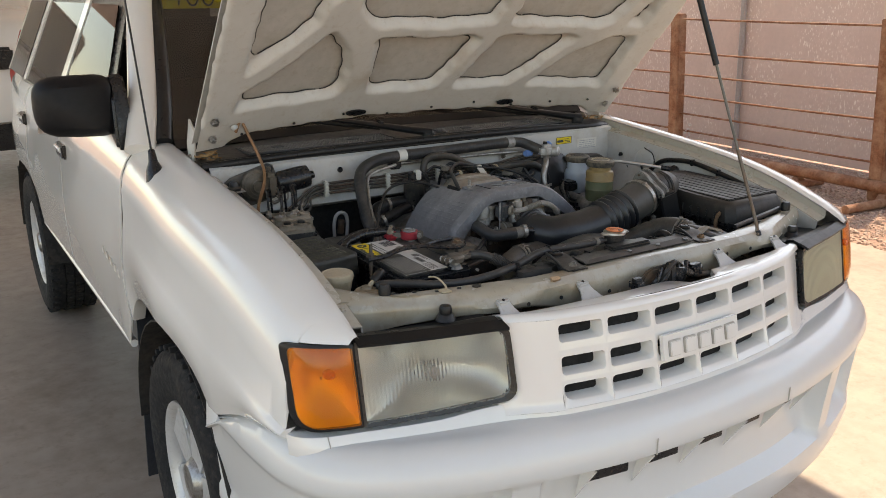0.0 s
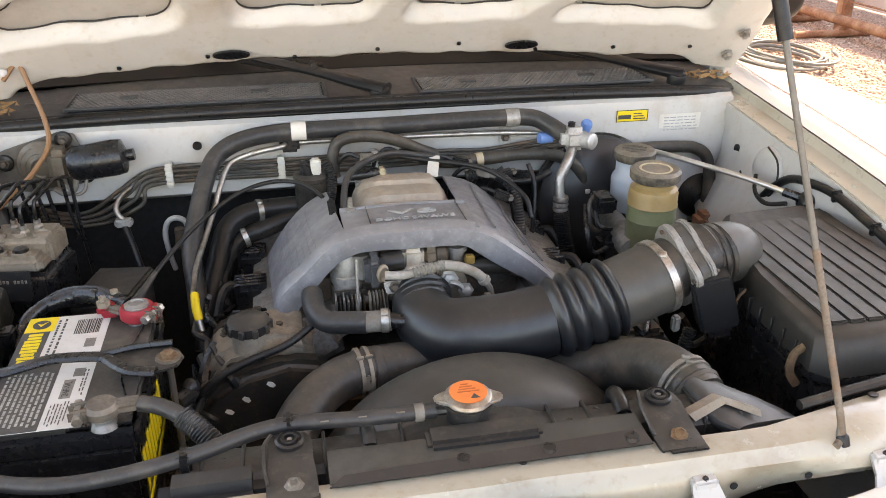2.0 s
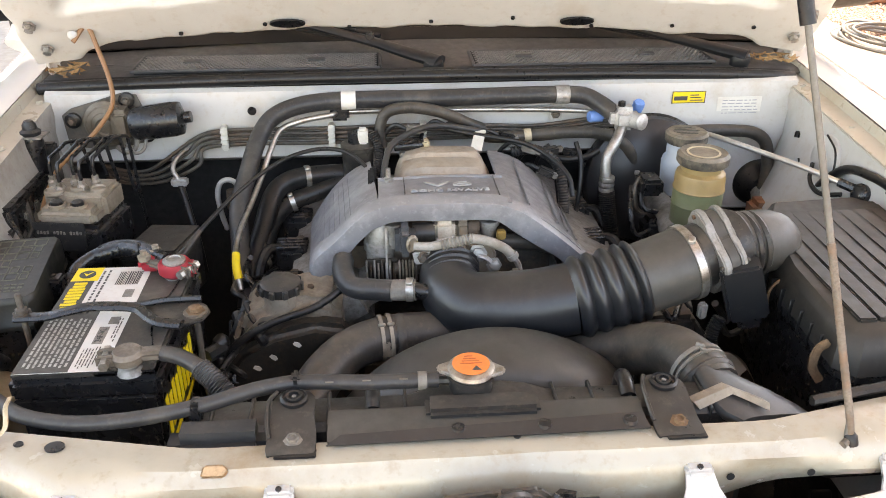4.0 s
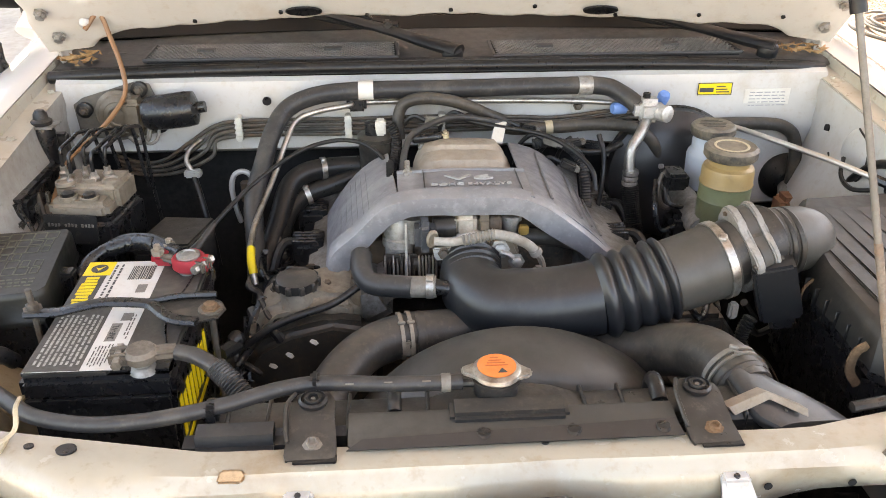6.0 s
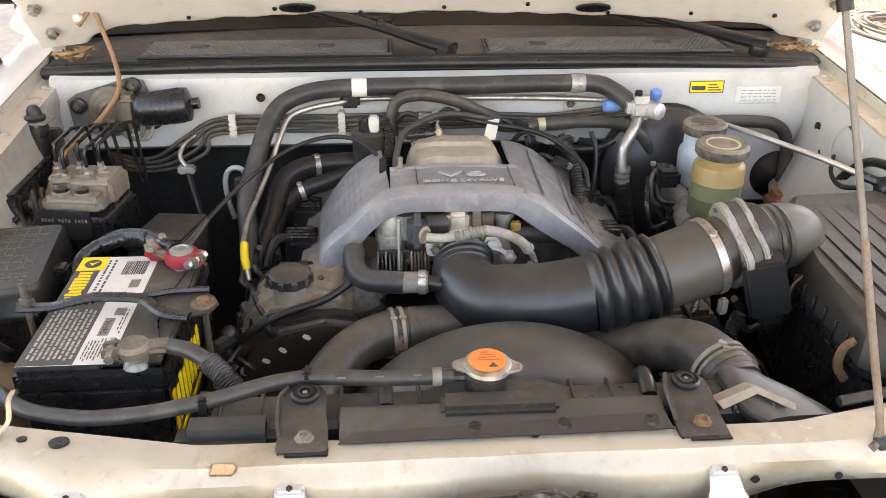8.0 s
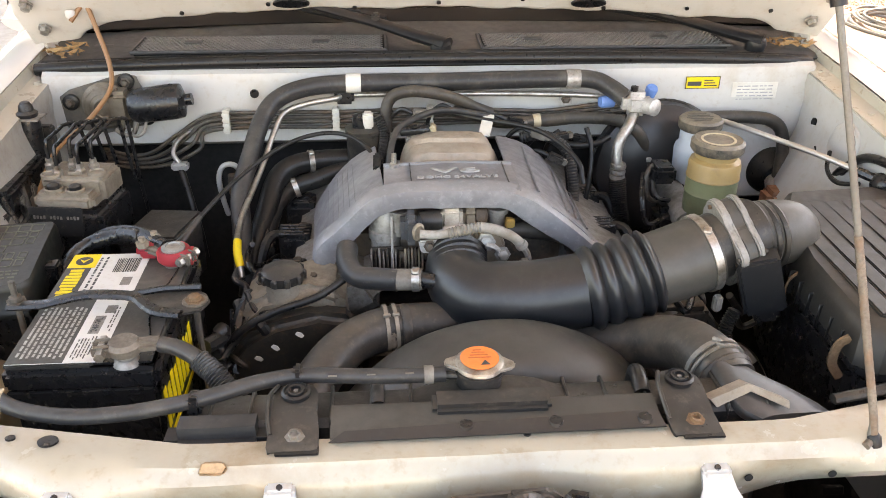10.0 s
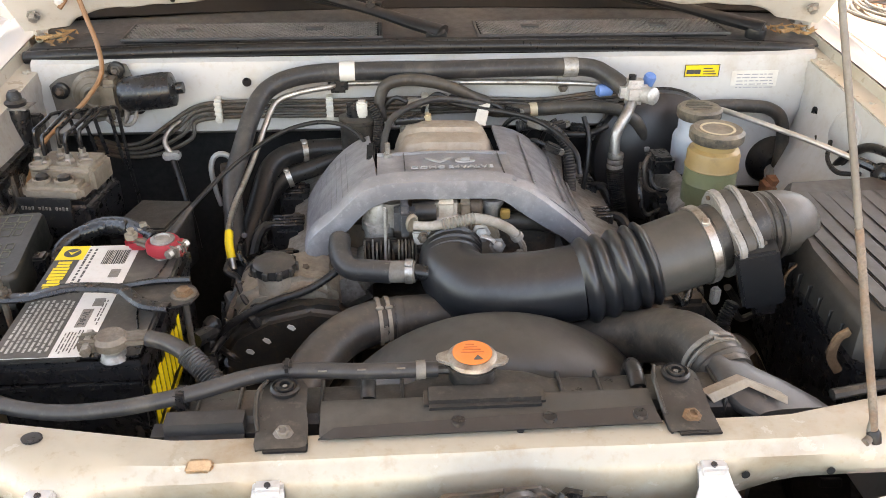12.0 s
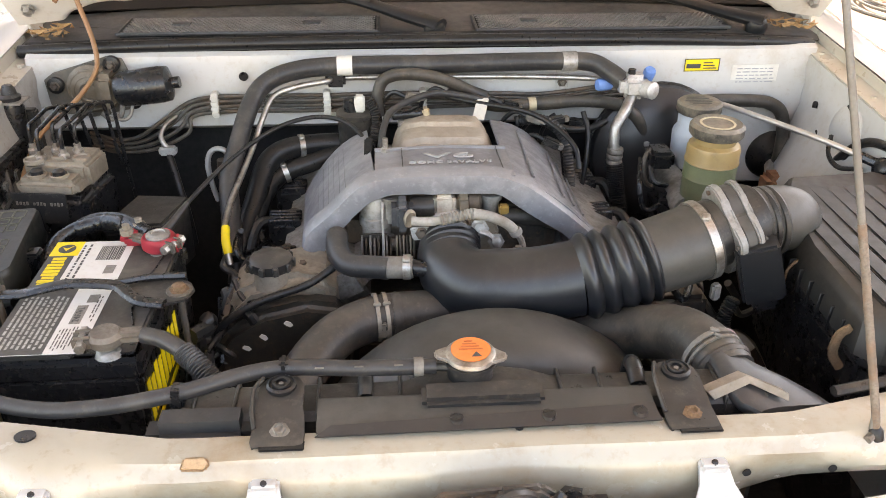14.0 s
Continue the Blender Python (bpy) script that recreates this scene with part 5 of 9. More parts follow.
BROWNTUBE = surf("brown_washer_tube", (0.26, 0.13, 0.06), 0.45, 0, 0.15, 12, 0.02, 60)
LOOM = surf("grey_loom", (0.024, 0.0245, 0.027), 0.4, 0, 0.25, 12, 0.04, 90, dirt=(0.10, 0.088, 0.076), dirt_amount=0.22, dirt_scale=11, up_dust=DUST, up_amount=0.15, spec=0.35)
ORANGE = surf("orange_sticker", (0.78, 0.20, 0.05), 0.45, 0, 0.1, 20, 0.0, 60, dirt=(0.4, 0.2, 0.1), dirt_amount=0.15, dirt_scale=20)
DIRTYALU = surf("dirty_cast_alloy", (0.34, 0.33, 0.315), 0.48, 0.5, 0.25, 14, 0.12, 90, dirt=(0.11, 0.09, 0.07), dirt_amount=0.38, dirt_scale=12)
CASTTAN = surf("dusty_tan_casting", (0.27, 0.23, 0.185), 0.58, 0.25, 0.2, 12, 0.1, 90, dirt=(0.14, 0.105, 0.07), dirt_amount=0.34, dirt_scale=10)
SLEEVE = surf("dirty_grey_sleeve", (0.20, 0.185, 0.165), 0.6, 0, 0.25, 25, 0.12, 90, dirt=(0.10, 0.08, 0.06), dirt_amount=0.35, dirt_scale=20)
BROWNBOLT = surf("rusty_bolt", (0.20, 0.12, 0.07), 0.7, 0.3, 0.3, 40, 0.3, 90, dirt=(0.10, 0.06, 0.03), dirt_amount=0.3, dirt_scale=40)
TERM = surf("corroded_terminal", (0.17, 0.145, 0.12), 0.55, 0.3, 0.2, 30, 0.1, 90, dirt=(0.09, 0.07, 0.055), dirt_amount=0.34, dirt_scale=25)
TAUPE = surf("taupe_dusty_plastic", (0.058, 0.055, 0.049), 0.46, 0, 0.2, 7, 0.04, 120, dirt=(0.04, 0.036, 0.032), dirt_amount=0.25, dirt_scale=9)
CAPTOP = surf("dusty_cap", (0.05, 0.046, 0.04), 0.55, 0, 0.3, 25, 0.15, 120, dirt=(0.22, 0.18, 0.135), dirt_amount=0.4, dirt_scale=30, up_dust=(0.30, 0.25, 0.19), up_amount=0.45)


def ring_clamp(parent, at, axis, r, w=0.012, mat=None, name="clamp"):
    part(name, bm_lathe([(r, -w / 2), (r + 0.002, -w / 2), (r + 0.002, w / 2), (r, w / 2)], 28, axis, at), mat or STEEL, parent, "steel hose clamp")
    a = Vector(axis).normalized()
    up = Vector((0, -0.5, 1)) - a * Vector((0, -0.5, 1)).dot(a)
    up.normalize()
    own = bm_box(-0.005, 0.005, -w * 0.45, w * 0.45, 0, 0.006, 0.0015, 1)
    m = Matrix.Translation(Vector(at) + up * r) @ up.to_track_quat("Z", "Y").to_matrix().to_4x4()
    own.transform(m)
    part("clamp_screw", own, mat or STEEL, parent)


def bolt(parent, at, axis=(0, 0, 1), r=0.008, mat=None, washer=True):
    prof = [(r * 1.5, 0), (r * 1.5, 0.0018), (r, 0.002), (r, 0.007), (r * 0.7, 0.0085), (0, 0.0085)] if washer else [(r, 0), (r, 0.006), (0, 0.006)]
    part("bolt", bm_lathe(prof, 6, axis, at), mat or DARKSTEEL, parent)


def corrugated(pts, r, pitch=0.004, sides=12, amp=0.12, bm=None):
    line = smooth_line(pts, 8)
    length = sum((b - a).length for a, b in zip(line, line[1:]))
    n = max(8, int(length / pitch) * 2)
    # resample evenly
    d = [0.0]
    for a, b in zip(line, line[1:]):
        d.append(d[-1] + (b - a).length)
    out, j = [], 0
    for k in range(n + 1):
        w = d[-1] * k / n
        while j < len(d) - 2 and d[j + 1] < w:
            j += 1
        out.append(line[j].lerp(line[j + 1], (w - d[j]) / max(1e-9, d[j + 1] - d[j])))
    return bm_tube(out, r, sides, curved=False, radii=lambda t: r * (1 + amp * (1 if round(t * n) % 2 else -1)), bm=bm)


# -- battery
def battery():
    b = thing("car_battery", "black car battery with white and yellow label and red terminal", "battery")
    x0, x1, y0, y1, zt = -0.533, -0.362, 0.086, 0.350, 1.055
    part("case", bm_box(x0 + 0.004, x1 - 0.004, y0 + 0.004, y1 - 0.004, 0.83, 1.02, 0.006), BLACK, b)
    part("lid", bm_box(x0, x1, y0, y1, 1.018, 1.046, 0.006), BLACK, b)
    part("lid_top", bm_prism([(x0 + 0.004, y0 + 0.004), (x0 + 0.10, y0 + 0.004), (x0 + 0.10, y0 + 0.045), (x1 - 0.004, y0 + 0.045), (x1 - 0.004, y1 - 0.006), (x0 + 0.004, y1 - 0.006)], 0.010, Matrix.Translation((0, 0, 1.045)), 0.003), surf("battery_top", (0.022, 0.021, 0.02), 0.45, 0, 0.25, 14, 0.03, 80, dirt=(0.09, 0.08, 0.068), dirt_amount=0.22, dirt_scale=14, up_dust=DUST, up_amount=0.22), b, "dusty battery lid")
    part("lid_edge", bm_box(x0 + 0.004, x1 - 0.004, y0 - 0.003, y0 + 0.004, 1.012, 1.022, 0.002), BLACK, b)
    # printed label: dark panel of small print, yellow panel, white column
    z = zt + 0.0004
    lab = part("label", bm_box(-0.526, -0.424, y0 + 0.004, y1 - 0.010, zt - 0.0003, z, 0), PAPER, b, "white printed label")
    part("print_panel", bm_box(-0.526, -0.464, y0 + 0.004, 0.226, z, z + 0.0004, 0), INKGREY, lab, "dark panel of small print")
    part("print_panel", bm_box(-0.526, -0.494, 0.226, 0.303, z, z + 0.0004, 0), INK, lab, "black name panel")
    part("print_panel", bm_box(-0.526, -0.490, 0.303, y1 - 0.010, z, z + 0.0004, 0), YELLOW, lab, "yellow panel")
    part("print", bm_lathe([(0.011, 0), (0.011, 0.0009)], 24, (0, 0, 1), (-0.508, 0.321, z)), INK, lab)
    part("print", bm_prism([(-0.006, 0.003), (0.0, -0.006), (0.007, 0.006), (0.0, 0.0)], 0.0012, Matrix.Translation((-0.508, 0.321, z))), YELLOW, lab)
    random.seed(5)
    def lines(x0, n, pitch, width, ya, yb, mat, lo, hi, up):
        bm = bmesh.new()
        for k in range(n):
            yy = ya + random.uniform(0, 0.008)
            while yy < yb - 0.003:
                e = min(yb, yy + random.uniform(lo, hi))
                bm_box(x0 + pitch * k, x0 + pitch * k + width, yy, e, z + up, z + up + 0.0003, 0, bm=bm)
                yy = e + random.choice((0.0014, 0.0018, 0.0035))
        part("print", bm, mat, lab)
    WORN = bpy.data.materials.get("worn_white_print") or surf("worn_white_print", (0.36, 0.345, 0.31), 0.6, 0, 0.25, 60, 0.0, 60)
    lines(-0.519, 9, 0.0060, 0.0028, y0 + 0.012, 0.205, WORN, 0.003, 0.010, 0.0005)
    bm = bmesh.new()
    for k, (w, g) in enumerate(((0.008, 0.004), (0.006, 0.0), (0.0045, 0.006), (0.006, 0.0), (0.006, 0.0), (0.005, 0.0), (0.006, 0.0), (0.005, 0.005), (0.004, 0.004))):
        yy = 0.230 + 0.0078 * k
        bm_box(-0.520 + 0.5 * g, -0.500 - 0.3 * g, yy, yy + 0.0058, z + 0.0005, z + 0.0009, 0, bm=bm)
    part("print", bm, YELLOW, lab, "yellow name drawn as plain strokes")
    lines(-0.488, 2, 0.0075, 0.0028, 0.212, 0.332, INK, 0.003, 0.008, 0.0001)
    lines(-0.459, 6, 0.0036, 0.0012, y0 + 0.010, 0.140, INKGREY, 0.003, 0.012, 0.0001)
    lines(-0.434, 2, 0.0034, 0.0014, 0.150, 0.205, INKGREY, 0.003, 0.008, 0.0001)
    bm = bmesh.new()
    xx = -0.464
    while xx < -0.434:
        w = random.choice((0.0007, 0.0012, 0.0018))
        bm_box(xx, xx + w, 0.290, 0.326, z + 0.0001, z + 0.0004, 0, bm=bm)
        xx += w + random.choice((0.0007, 0.0012))
    part("print", bm, INK, lab, "black barcode")
    for xa, ya, yb in ((-0.446, 0.256, 0.276), (-0.4535, 0.146, 0.184), (-0.446, 0.190, 0.207)):
        part("print", bm_box(xa, xa + 0.0125, ya, yb, z + 0.0001, z + 0.0003, 0), SLEEVE, lab, "grey type box")
    text_part("print", "24F-VL", 0.0105, 0.0002, INK, lab, Matrix.Translation((-0.4472, 0.165, z + 0.0006)) @ Matrix.Rotation(math.pi / 2, 4, "Z"))
    # moulded ridge and grooves of the lid
    part("lid_ridge", bm_prism([(-0.455, y0 + 0.006), (-0.366, y0 + 0.006), (-0.366, y0 + 0.040), (-0.448, y0 + 0.014)], 0.006, Matrix.Translation((0, 0, 1.0445)), 0.003), BLACK, b)
    part("vent_line", bm_tube([(-0.377, 0.345, 1.0556), (-0.379, 0.30, 1.0556), (-0.384, 0.26, 1.0556), (-0.390, 0.235, 1.0556), (-0.390, 0.180, 1.0556), (-0.380, 0.140, 1.0556)], 0.0012, 5), BLACK, b)
    # side print
    for k in range(9):
        yy = 0.104 + 0.017 * k
        part("side_print", bm_box(x1 - 0.0042, x1 - 0.0032, yy, yy + 0.012, 0.945 + 0.002 * (k % 3), 1.0 - 0.006 * (k % 2), 0), YELLOW, b)
    part("side_print", bm_box(x1 - 0.0042, x1 - 0.0032, 0.10, 0.26, 0.928, 0.936, 0), YELLOW, b)
    for name, x, y in (("positive_post", -0.389, 0.305), ("negative_post", -0.397, 0.100)):
        part(name, bm_lathe([(0.016, 0), (0.013, 0.006), (0.010, 0.008), (0.009, 0.026), (0.008, 0.028), (0, 0.028)], 20, (0, 0, 1), (x, y, 1.046)), DIRTYALU, b, "grey lead battery post")


battery()


def clamp_terminal(name, label, x, y, mat, ang):
    t = thing(name, label, "terminal")
    m = Matrix.Translation((x, y, 1.062)) @ Matrix.Rotation(ang, 4, "Z")
    bm = bm_lathe([(0.011, 0), (0.018, 0.0), (0.019, 0.009), (0.015, 0.014), (0.011, 0.014)], 20, (0, 0, 1))
    bm.transform(m)
    part("ring", bm, mat, t)
    bm = bm_box(0.012, 0.042, -0.010, 0.010, 0.0, 0.012, 0.004)
    bm.transform(m)
    part("lug", bm, mat, t)
    bm = bm_box(-0.034, -0.012, -0.011, -0.003, -0.002, 0.014, 0.003)
    bm.transform(m)
    part("jaw", bm, mat, t)
    bm = bm_box(-0.034, -0.012, 0.003, 0.011, -0.002, 0.014, 0.003)
    bm.transform(m)
    part("jaw", bm, mat, t)
    bm = bm_lathe([(0.006, -0.02), (0.006, 0.018), (0.0, 0.018)], 6, (0, 1, 0))
    bm.transform(m @ Matrix.Translation((-0.024, 0, 0.006)))
    part("clamp_bolt", bm, STEEL if mat is not RED else RED, t)
    return t


REDT = bpy.data.materials.new("red_clear_plastic")
REDT.use_nodes = True
_p = REDT.node_tree.nodes["Principled BSDF"]
_p.inputs["Base Color"].default_value, _p.inputs["Roughness"].default_value = (0.62, 0.06, 0.08, 1), 0.3
_p.inputs["Transmission Weight"].default_value, _p.inputs["IOR"].default_value = 0.55, 1.2
pt = clamp_terminal("positive_terminal", "corroded battery clamp under cracked red plastic covers", -0.389, 0.312, TERM, math.pi * 0.85)
part("cover", bm_lathe([(0.019, -0.004), (0.0225, 0.0), (0.0225, 0.011), (0.0195, 0.015), (0.016, 0.014)], 20, (0, 0, 1), (-0.387, 0.313, 1.062)), REDT, pt, "cracked red terminal cover")
part("cover", bm_box(-0.440, -0.409, 0.318, 0.345, 1.055, 1.076, 0.007, 3), REDT, pt, "cracked red terminal cover")
part("cover", bm_box(-0.372, -0.357, 0.298, 0.326, 1.056, 1.074, 0.005), REDT, pt)
part("post", bm_lathe([(0.016, 0), (0.0155, 0.008), (0.010, 0.010), (0.009, 0.008), (0, 0.008)], 20, (0, 0, 1), (-0.387, 0.313, 1.071)), DIRTYALU, pt)
for x, y in ((-0.418, 0.343), (-0.430, 0.326)):
    part("nut", bm_lathe([(0.009, 0), (0.009, 0.007), (0.005, 0.008), (0.005, 0.014), (0, 0.014)], 6, (0, 0, 1), (x, y, 1.073)), CASTTAN, pt)
clamp_terminal("negative_terminal", "corroded grey battery terminal clamp", -0.397, 0.100, TERM, 0.12)
cb = thing("battery_cable", "black battery cable with ribbed sleeve", "cable", "battery cables")
part("cable", bm_tube([(-0.358, 0.102, 1.068), (-0.335, 0.094, 1.066), (-0.308, 0.078, 1.056), (-0.277, 0.052, 1.034), (-0.253, 0.040, 1.004), (-0.235, 0.04, 0.94)], 0.0095, 10), LOOM, cb)
part("sleeve", corrugated([(-0.314, 0.083, 1.059), (-0.293, 0.066, 1.047), (-0.268, 0.047, 1.024), (-0.252, 0.040, 0.995)], 0.0125, 0.0036, 14, 0.06), LOOM, cb, "grey ribbed cable sleeve")
cb = thing("battery_cable", "taped black cable bundle at the battery's positive post", "cable", "battery cables")
part("cable", bm_tube([(-0.40, 0.325, 1.072), (-0.435, 0.355, 1.072), (-0.475, 0.375, 1.066), (-0.515, 0.375, 1.056), (-0.54, 0.35, 1.04), (-0.548, 0.31, 1.0), (-0.55, 0.28, 0.94)], 0.0095, 10), BLACK, cb)
part("cable", bm_tube([(-0.41, 0.335, 1.076), (-0.45, 0.37, 1.075), (-0.50, 0.395, 1.06), (-0.54, 0.40, 1.03), (-0.56, 0.41, 0.98)], 0.007, 8), RUBBER, cb)
part("tape", corrugated([(-0.44, 0.358, 1.072), (-0.475, 0.376, 1.066), (-0.512, 0.376, 1.056)], 0.0110, 0.012, 12, 0.09), BLACK, cb)
br = thing("battery_clamp", "black steel battery hold-down bar with bolts", "bracket")
bar = [(-0.558, 0.196, 1.066), (-0.52, 0.194, 1.068), (-0.495, 0.197, 1.072), (-0.468, 0.203, 1.074), (-0.431, 0.201, 1.074), (-0.408, 0.196, 1.073), (-0.391, 0.178, 1.072), (-0.374, 0.163, 1.072), (-0.347, 0.157, 1.071)]
part("bar", bm_tube(bar, 0.0085, 8, flat=0.6), BLACK, br)
part("bar_end", bm_prism([(-0.408, 0.203), (-0.390, 0.178), (-0.372, 0.165), (-0.347, 0.159), (-0.324, 0.168), (-0.318, 0.188), (-0.326, 0.206), (-0.335, 0.214), (-0.373, 0.214)], 0.003, Matrix.Translation((0, 0, 1.0665)), 0.001), DUSTY, br)
part("bar_lip", bm_tube([(-0.418, 0.200, 1.074), (-0.400, 0.206, 1.074), (-0.373, 0.213, 1.074), (-0.333, 0.214, 1.074)], 0.0042, 6), BLACK, br)
part("washer", bm_lathe([(0.015, 0), (0.015, 0.002), (0.010, 0.0025)], 20, (0, 0, 1), (-0.336, 0.187, 1.0695)), TERM, br)
bolt(br, (-0.336, 0.187, 1.071), r=0.008, mat=BROWNBOLT)
part("rod", bm_tube([(-0.336, 0.187, 1.07), (-0.336, 0.187, 0.84)], 0.004, 8, curved=False), DARKSTEEL, br)
part("rod", bm_tube([(-0.549, 0.199, 1.098), (-0.549, 0.199, 0.84)], 0.004, 8, curved=False), DARKSTEEL, br)
bolt(br, (-0.549, 0.199, 1.070), r=0.008)
part("tray", bm_box(-0.55, -0.345, 0.07, 0.365, 0.80, 0.832, 0.006), DARKSTEEL, br, "dark steel battery tray")

# -- fuse box, relay box
EMB = surf("worn_emboss", (0.105, 0.105, 0.08), 0.6, 0, 0.3, 40, 0.0, 60)


def fuse_box():
    f = thing("fuse_box", "dusty black plastic fuse box with embossed lid", "fuse box")
    poly = [(-0.690, 0.412), (-0.580, 0.424), (-0.574, 0.418), (-0.563, 0.33), (-0.553, 0.256), (-0.560, 0.243), (-0.60, 0.235), (-0.676, 0.226), (-0.686, 0.240)]
    cx, cy = -0.625, 0.325
    part("base", bm_prism([(cx + (x - cx) * 0.96, cy + (y - cy) * 0.97) for x, y in poly], 0.11, Matrix.Translation((0, 0, 0.915)), 0.004), BLACK, f)
    LIDF = surf("fuse_lid", (0.012, 0.0125, 0.011), 0.4, 0, 0.25, 12, 0.02, 80, dirt=(0.032, 0.03, 0.024), dirt_amount=0.18, dirt_scale=11, up_dust=DUST, up_amount=0.04, spec=0.4)
    rows = [[(cx + (x - cx) * e, cy + (y - cy) * e, z) for x, y in poly] for e, z in ((1.03, 1.022), (1.03, 1.030), (1.012, 1.032), (1.0, 1.058), (0.985, 1.065), (0.96, 1.068))]
    own = bm_skin(rows, 0, closed=True)
    own.faces.new(own.verts[:][-len(poly):])
    part("lid", own, LIDF, f, "grey-green dusty lid")
    part("clip", bm_box(-0.566, -0.546, 0.318, 0.342, 1.0, 1.05, 0.003), BLACK, f)
    # embossed table: joined cells, a few left plain, and a bar of small print
    random.seed(8)
    ux, uy = Vector((0.985, 0.10)), Vector((-0.10, 0.985))
    def cell(p, hx, hy, w):
        own = bm_skin([[(q.x, q.y, zz) for q in rounded([(-a, -b), (a, -b), (a, b), (-a, b)], [0.001] * 4, 2)] for a, b, zz in ((hx, hy, 0.0), (hx, hy, 0.0011), (hx - w, hy - w, 0.0011), (hx - w, hy - w, 0.0))], 0, closed=True)
        own.transform(Matrix.Translation((p.x, p.y, 1.0678)) @ Matrix.Rotation(0.10, 4, "Z"))
        part("emboss", own, EMB, f)
    for r in range(6):
        for c in range(6):
            if random.random() < 0.12:
                continue
            p = Vector((-0.665, 0.292)) + ux * (0.0165 * c) + uy * (0.0205 * r)
            hx, hy = random.choice(((0.0082, 0.0100), (0.0082, 0.0100), (0.0082, 0.0062), (0.0055, 0.0085)))
            cell(p, hx, hy, 0.0011)
    for r, (n, hh) in enumerate(((9, 0.0016), (12, 0.0022), (11, 0.0014))):
        for c in range(n):
            p = Vector((-0.668, 0.252)) + ux * (0.100 * c / n + random.uniform(0, 0.002)) + uy * (0.0085 * r)
            own = bm_box(-0.036 / n, 0.036 / n, -hh, hh, 0, 0.0008, 0)
            own.transform(Matrix.Translation((p.x, p.y, 1.068)) @ Matrix.Rotation(0.10, 4, "Z"))
            part("emboss", own, EMB, f)
    return f


fuse_box()
rb = thing("relay_box", "dusty black plastic relay box behind the battery", "relay box")
part("body", bm_prism([(-0.515, 0.47), (-0.43, 0.475), (-0.405, 0.565), (-0.485, 0.575)], 0.10, Matrix.Translation((0, 0, 0.90)), 0.006), DUSTY, rb)
part("lid", bm_prism([(-0.518, 0.467), (-0.427, 0.472), (-0.402, 0.568), (-0.488, 0.578)], 0.012, Matrix.Translation((0, 0, 0.998)), 0.004), DUSTY, rb)

# -- washer filler neck
wf = thing("washer_filler", "aged cream plastic washer bottle neck", "washer bottle")
part("funnel", bm_lathe([(0.0325, 0.006), (0.0325, 0.000), (0.029, -0.022), (0.0255, -0.032), (0.024, -0.045), (0.030, -0.060), (0.062, -0.085), (0.066, -0.12), (0.066, -0.25)], 32, (0, 0, 1), (-0.636, 0.186, 1.042)), CREAM, wf, "yellowed translucent neck")
part("cap", bm_lathe([(0.0335, -0.004), (0.0345, 0.004), (0.0335, 0.009), (0.031, 0.0105), (0.029, 0.0085), (0, 0.008)], 32, (0, 0, 1), (-0.636, 0.186, 1.044)), surf("cream_cap", (0.50, 0.42, 0.30), 0.5, 0, 0.08, 10, 0.03, 60, dirt=(0.34, 0.26, 0.16), dirt_amount=0.2), wf, "tan press-on cap")
OLDTAN = surf("brown_aged_plastic", (0.33, 0.26, 0.17), 0.45, 0, 0.2, 14, 0.05, 60, dirt=(0.14, 0.10, 0.06), dirt_amount=0.35, dirt_scale=16)
ob = thing("overflow_bottle", "cream plastic coolant bottle neck with hose", "coolant bottle")
part("neck", bm_lathe([(0.045, -0.2), (0.045, -0.06), (0.032, -0.03), (0.026, -0.016), (0.025, 0.0)], 24, (0, 0, 1), (-0.611, 0.104, 1.020)), OLDTAN, ob)
part("cap", bm_lathe([(0.026, -0.012), (0.0275, 0.004), (0.022, 0.011), (0.012, 0.013), (0.010, 0.018), (0, 0.019)], 16, (0, 0, 1), (-0.611, 0.104, 1.026)), OLDTAN, ob)
part("nozzle", bm_tube([(-0.606, 0.104, 1.040), (-0.596, 0.104, 1.050), (-0.588, 0.104, 1.055)], 0.005, 10), CREAM, ob, "cream nozzle")
part("elbow", bm_tube([(-0.594, 0.104, 1.051), (-0.586, 0.106, 1.058), (-0.575, 0.112, 1.062), (-0.565, 0.128, 1.055), (-0.562, 0.150, 1.03)], 0.0095, 12), RUBBER, ob, "black rubber vent elbow")

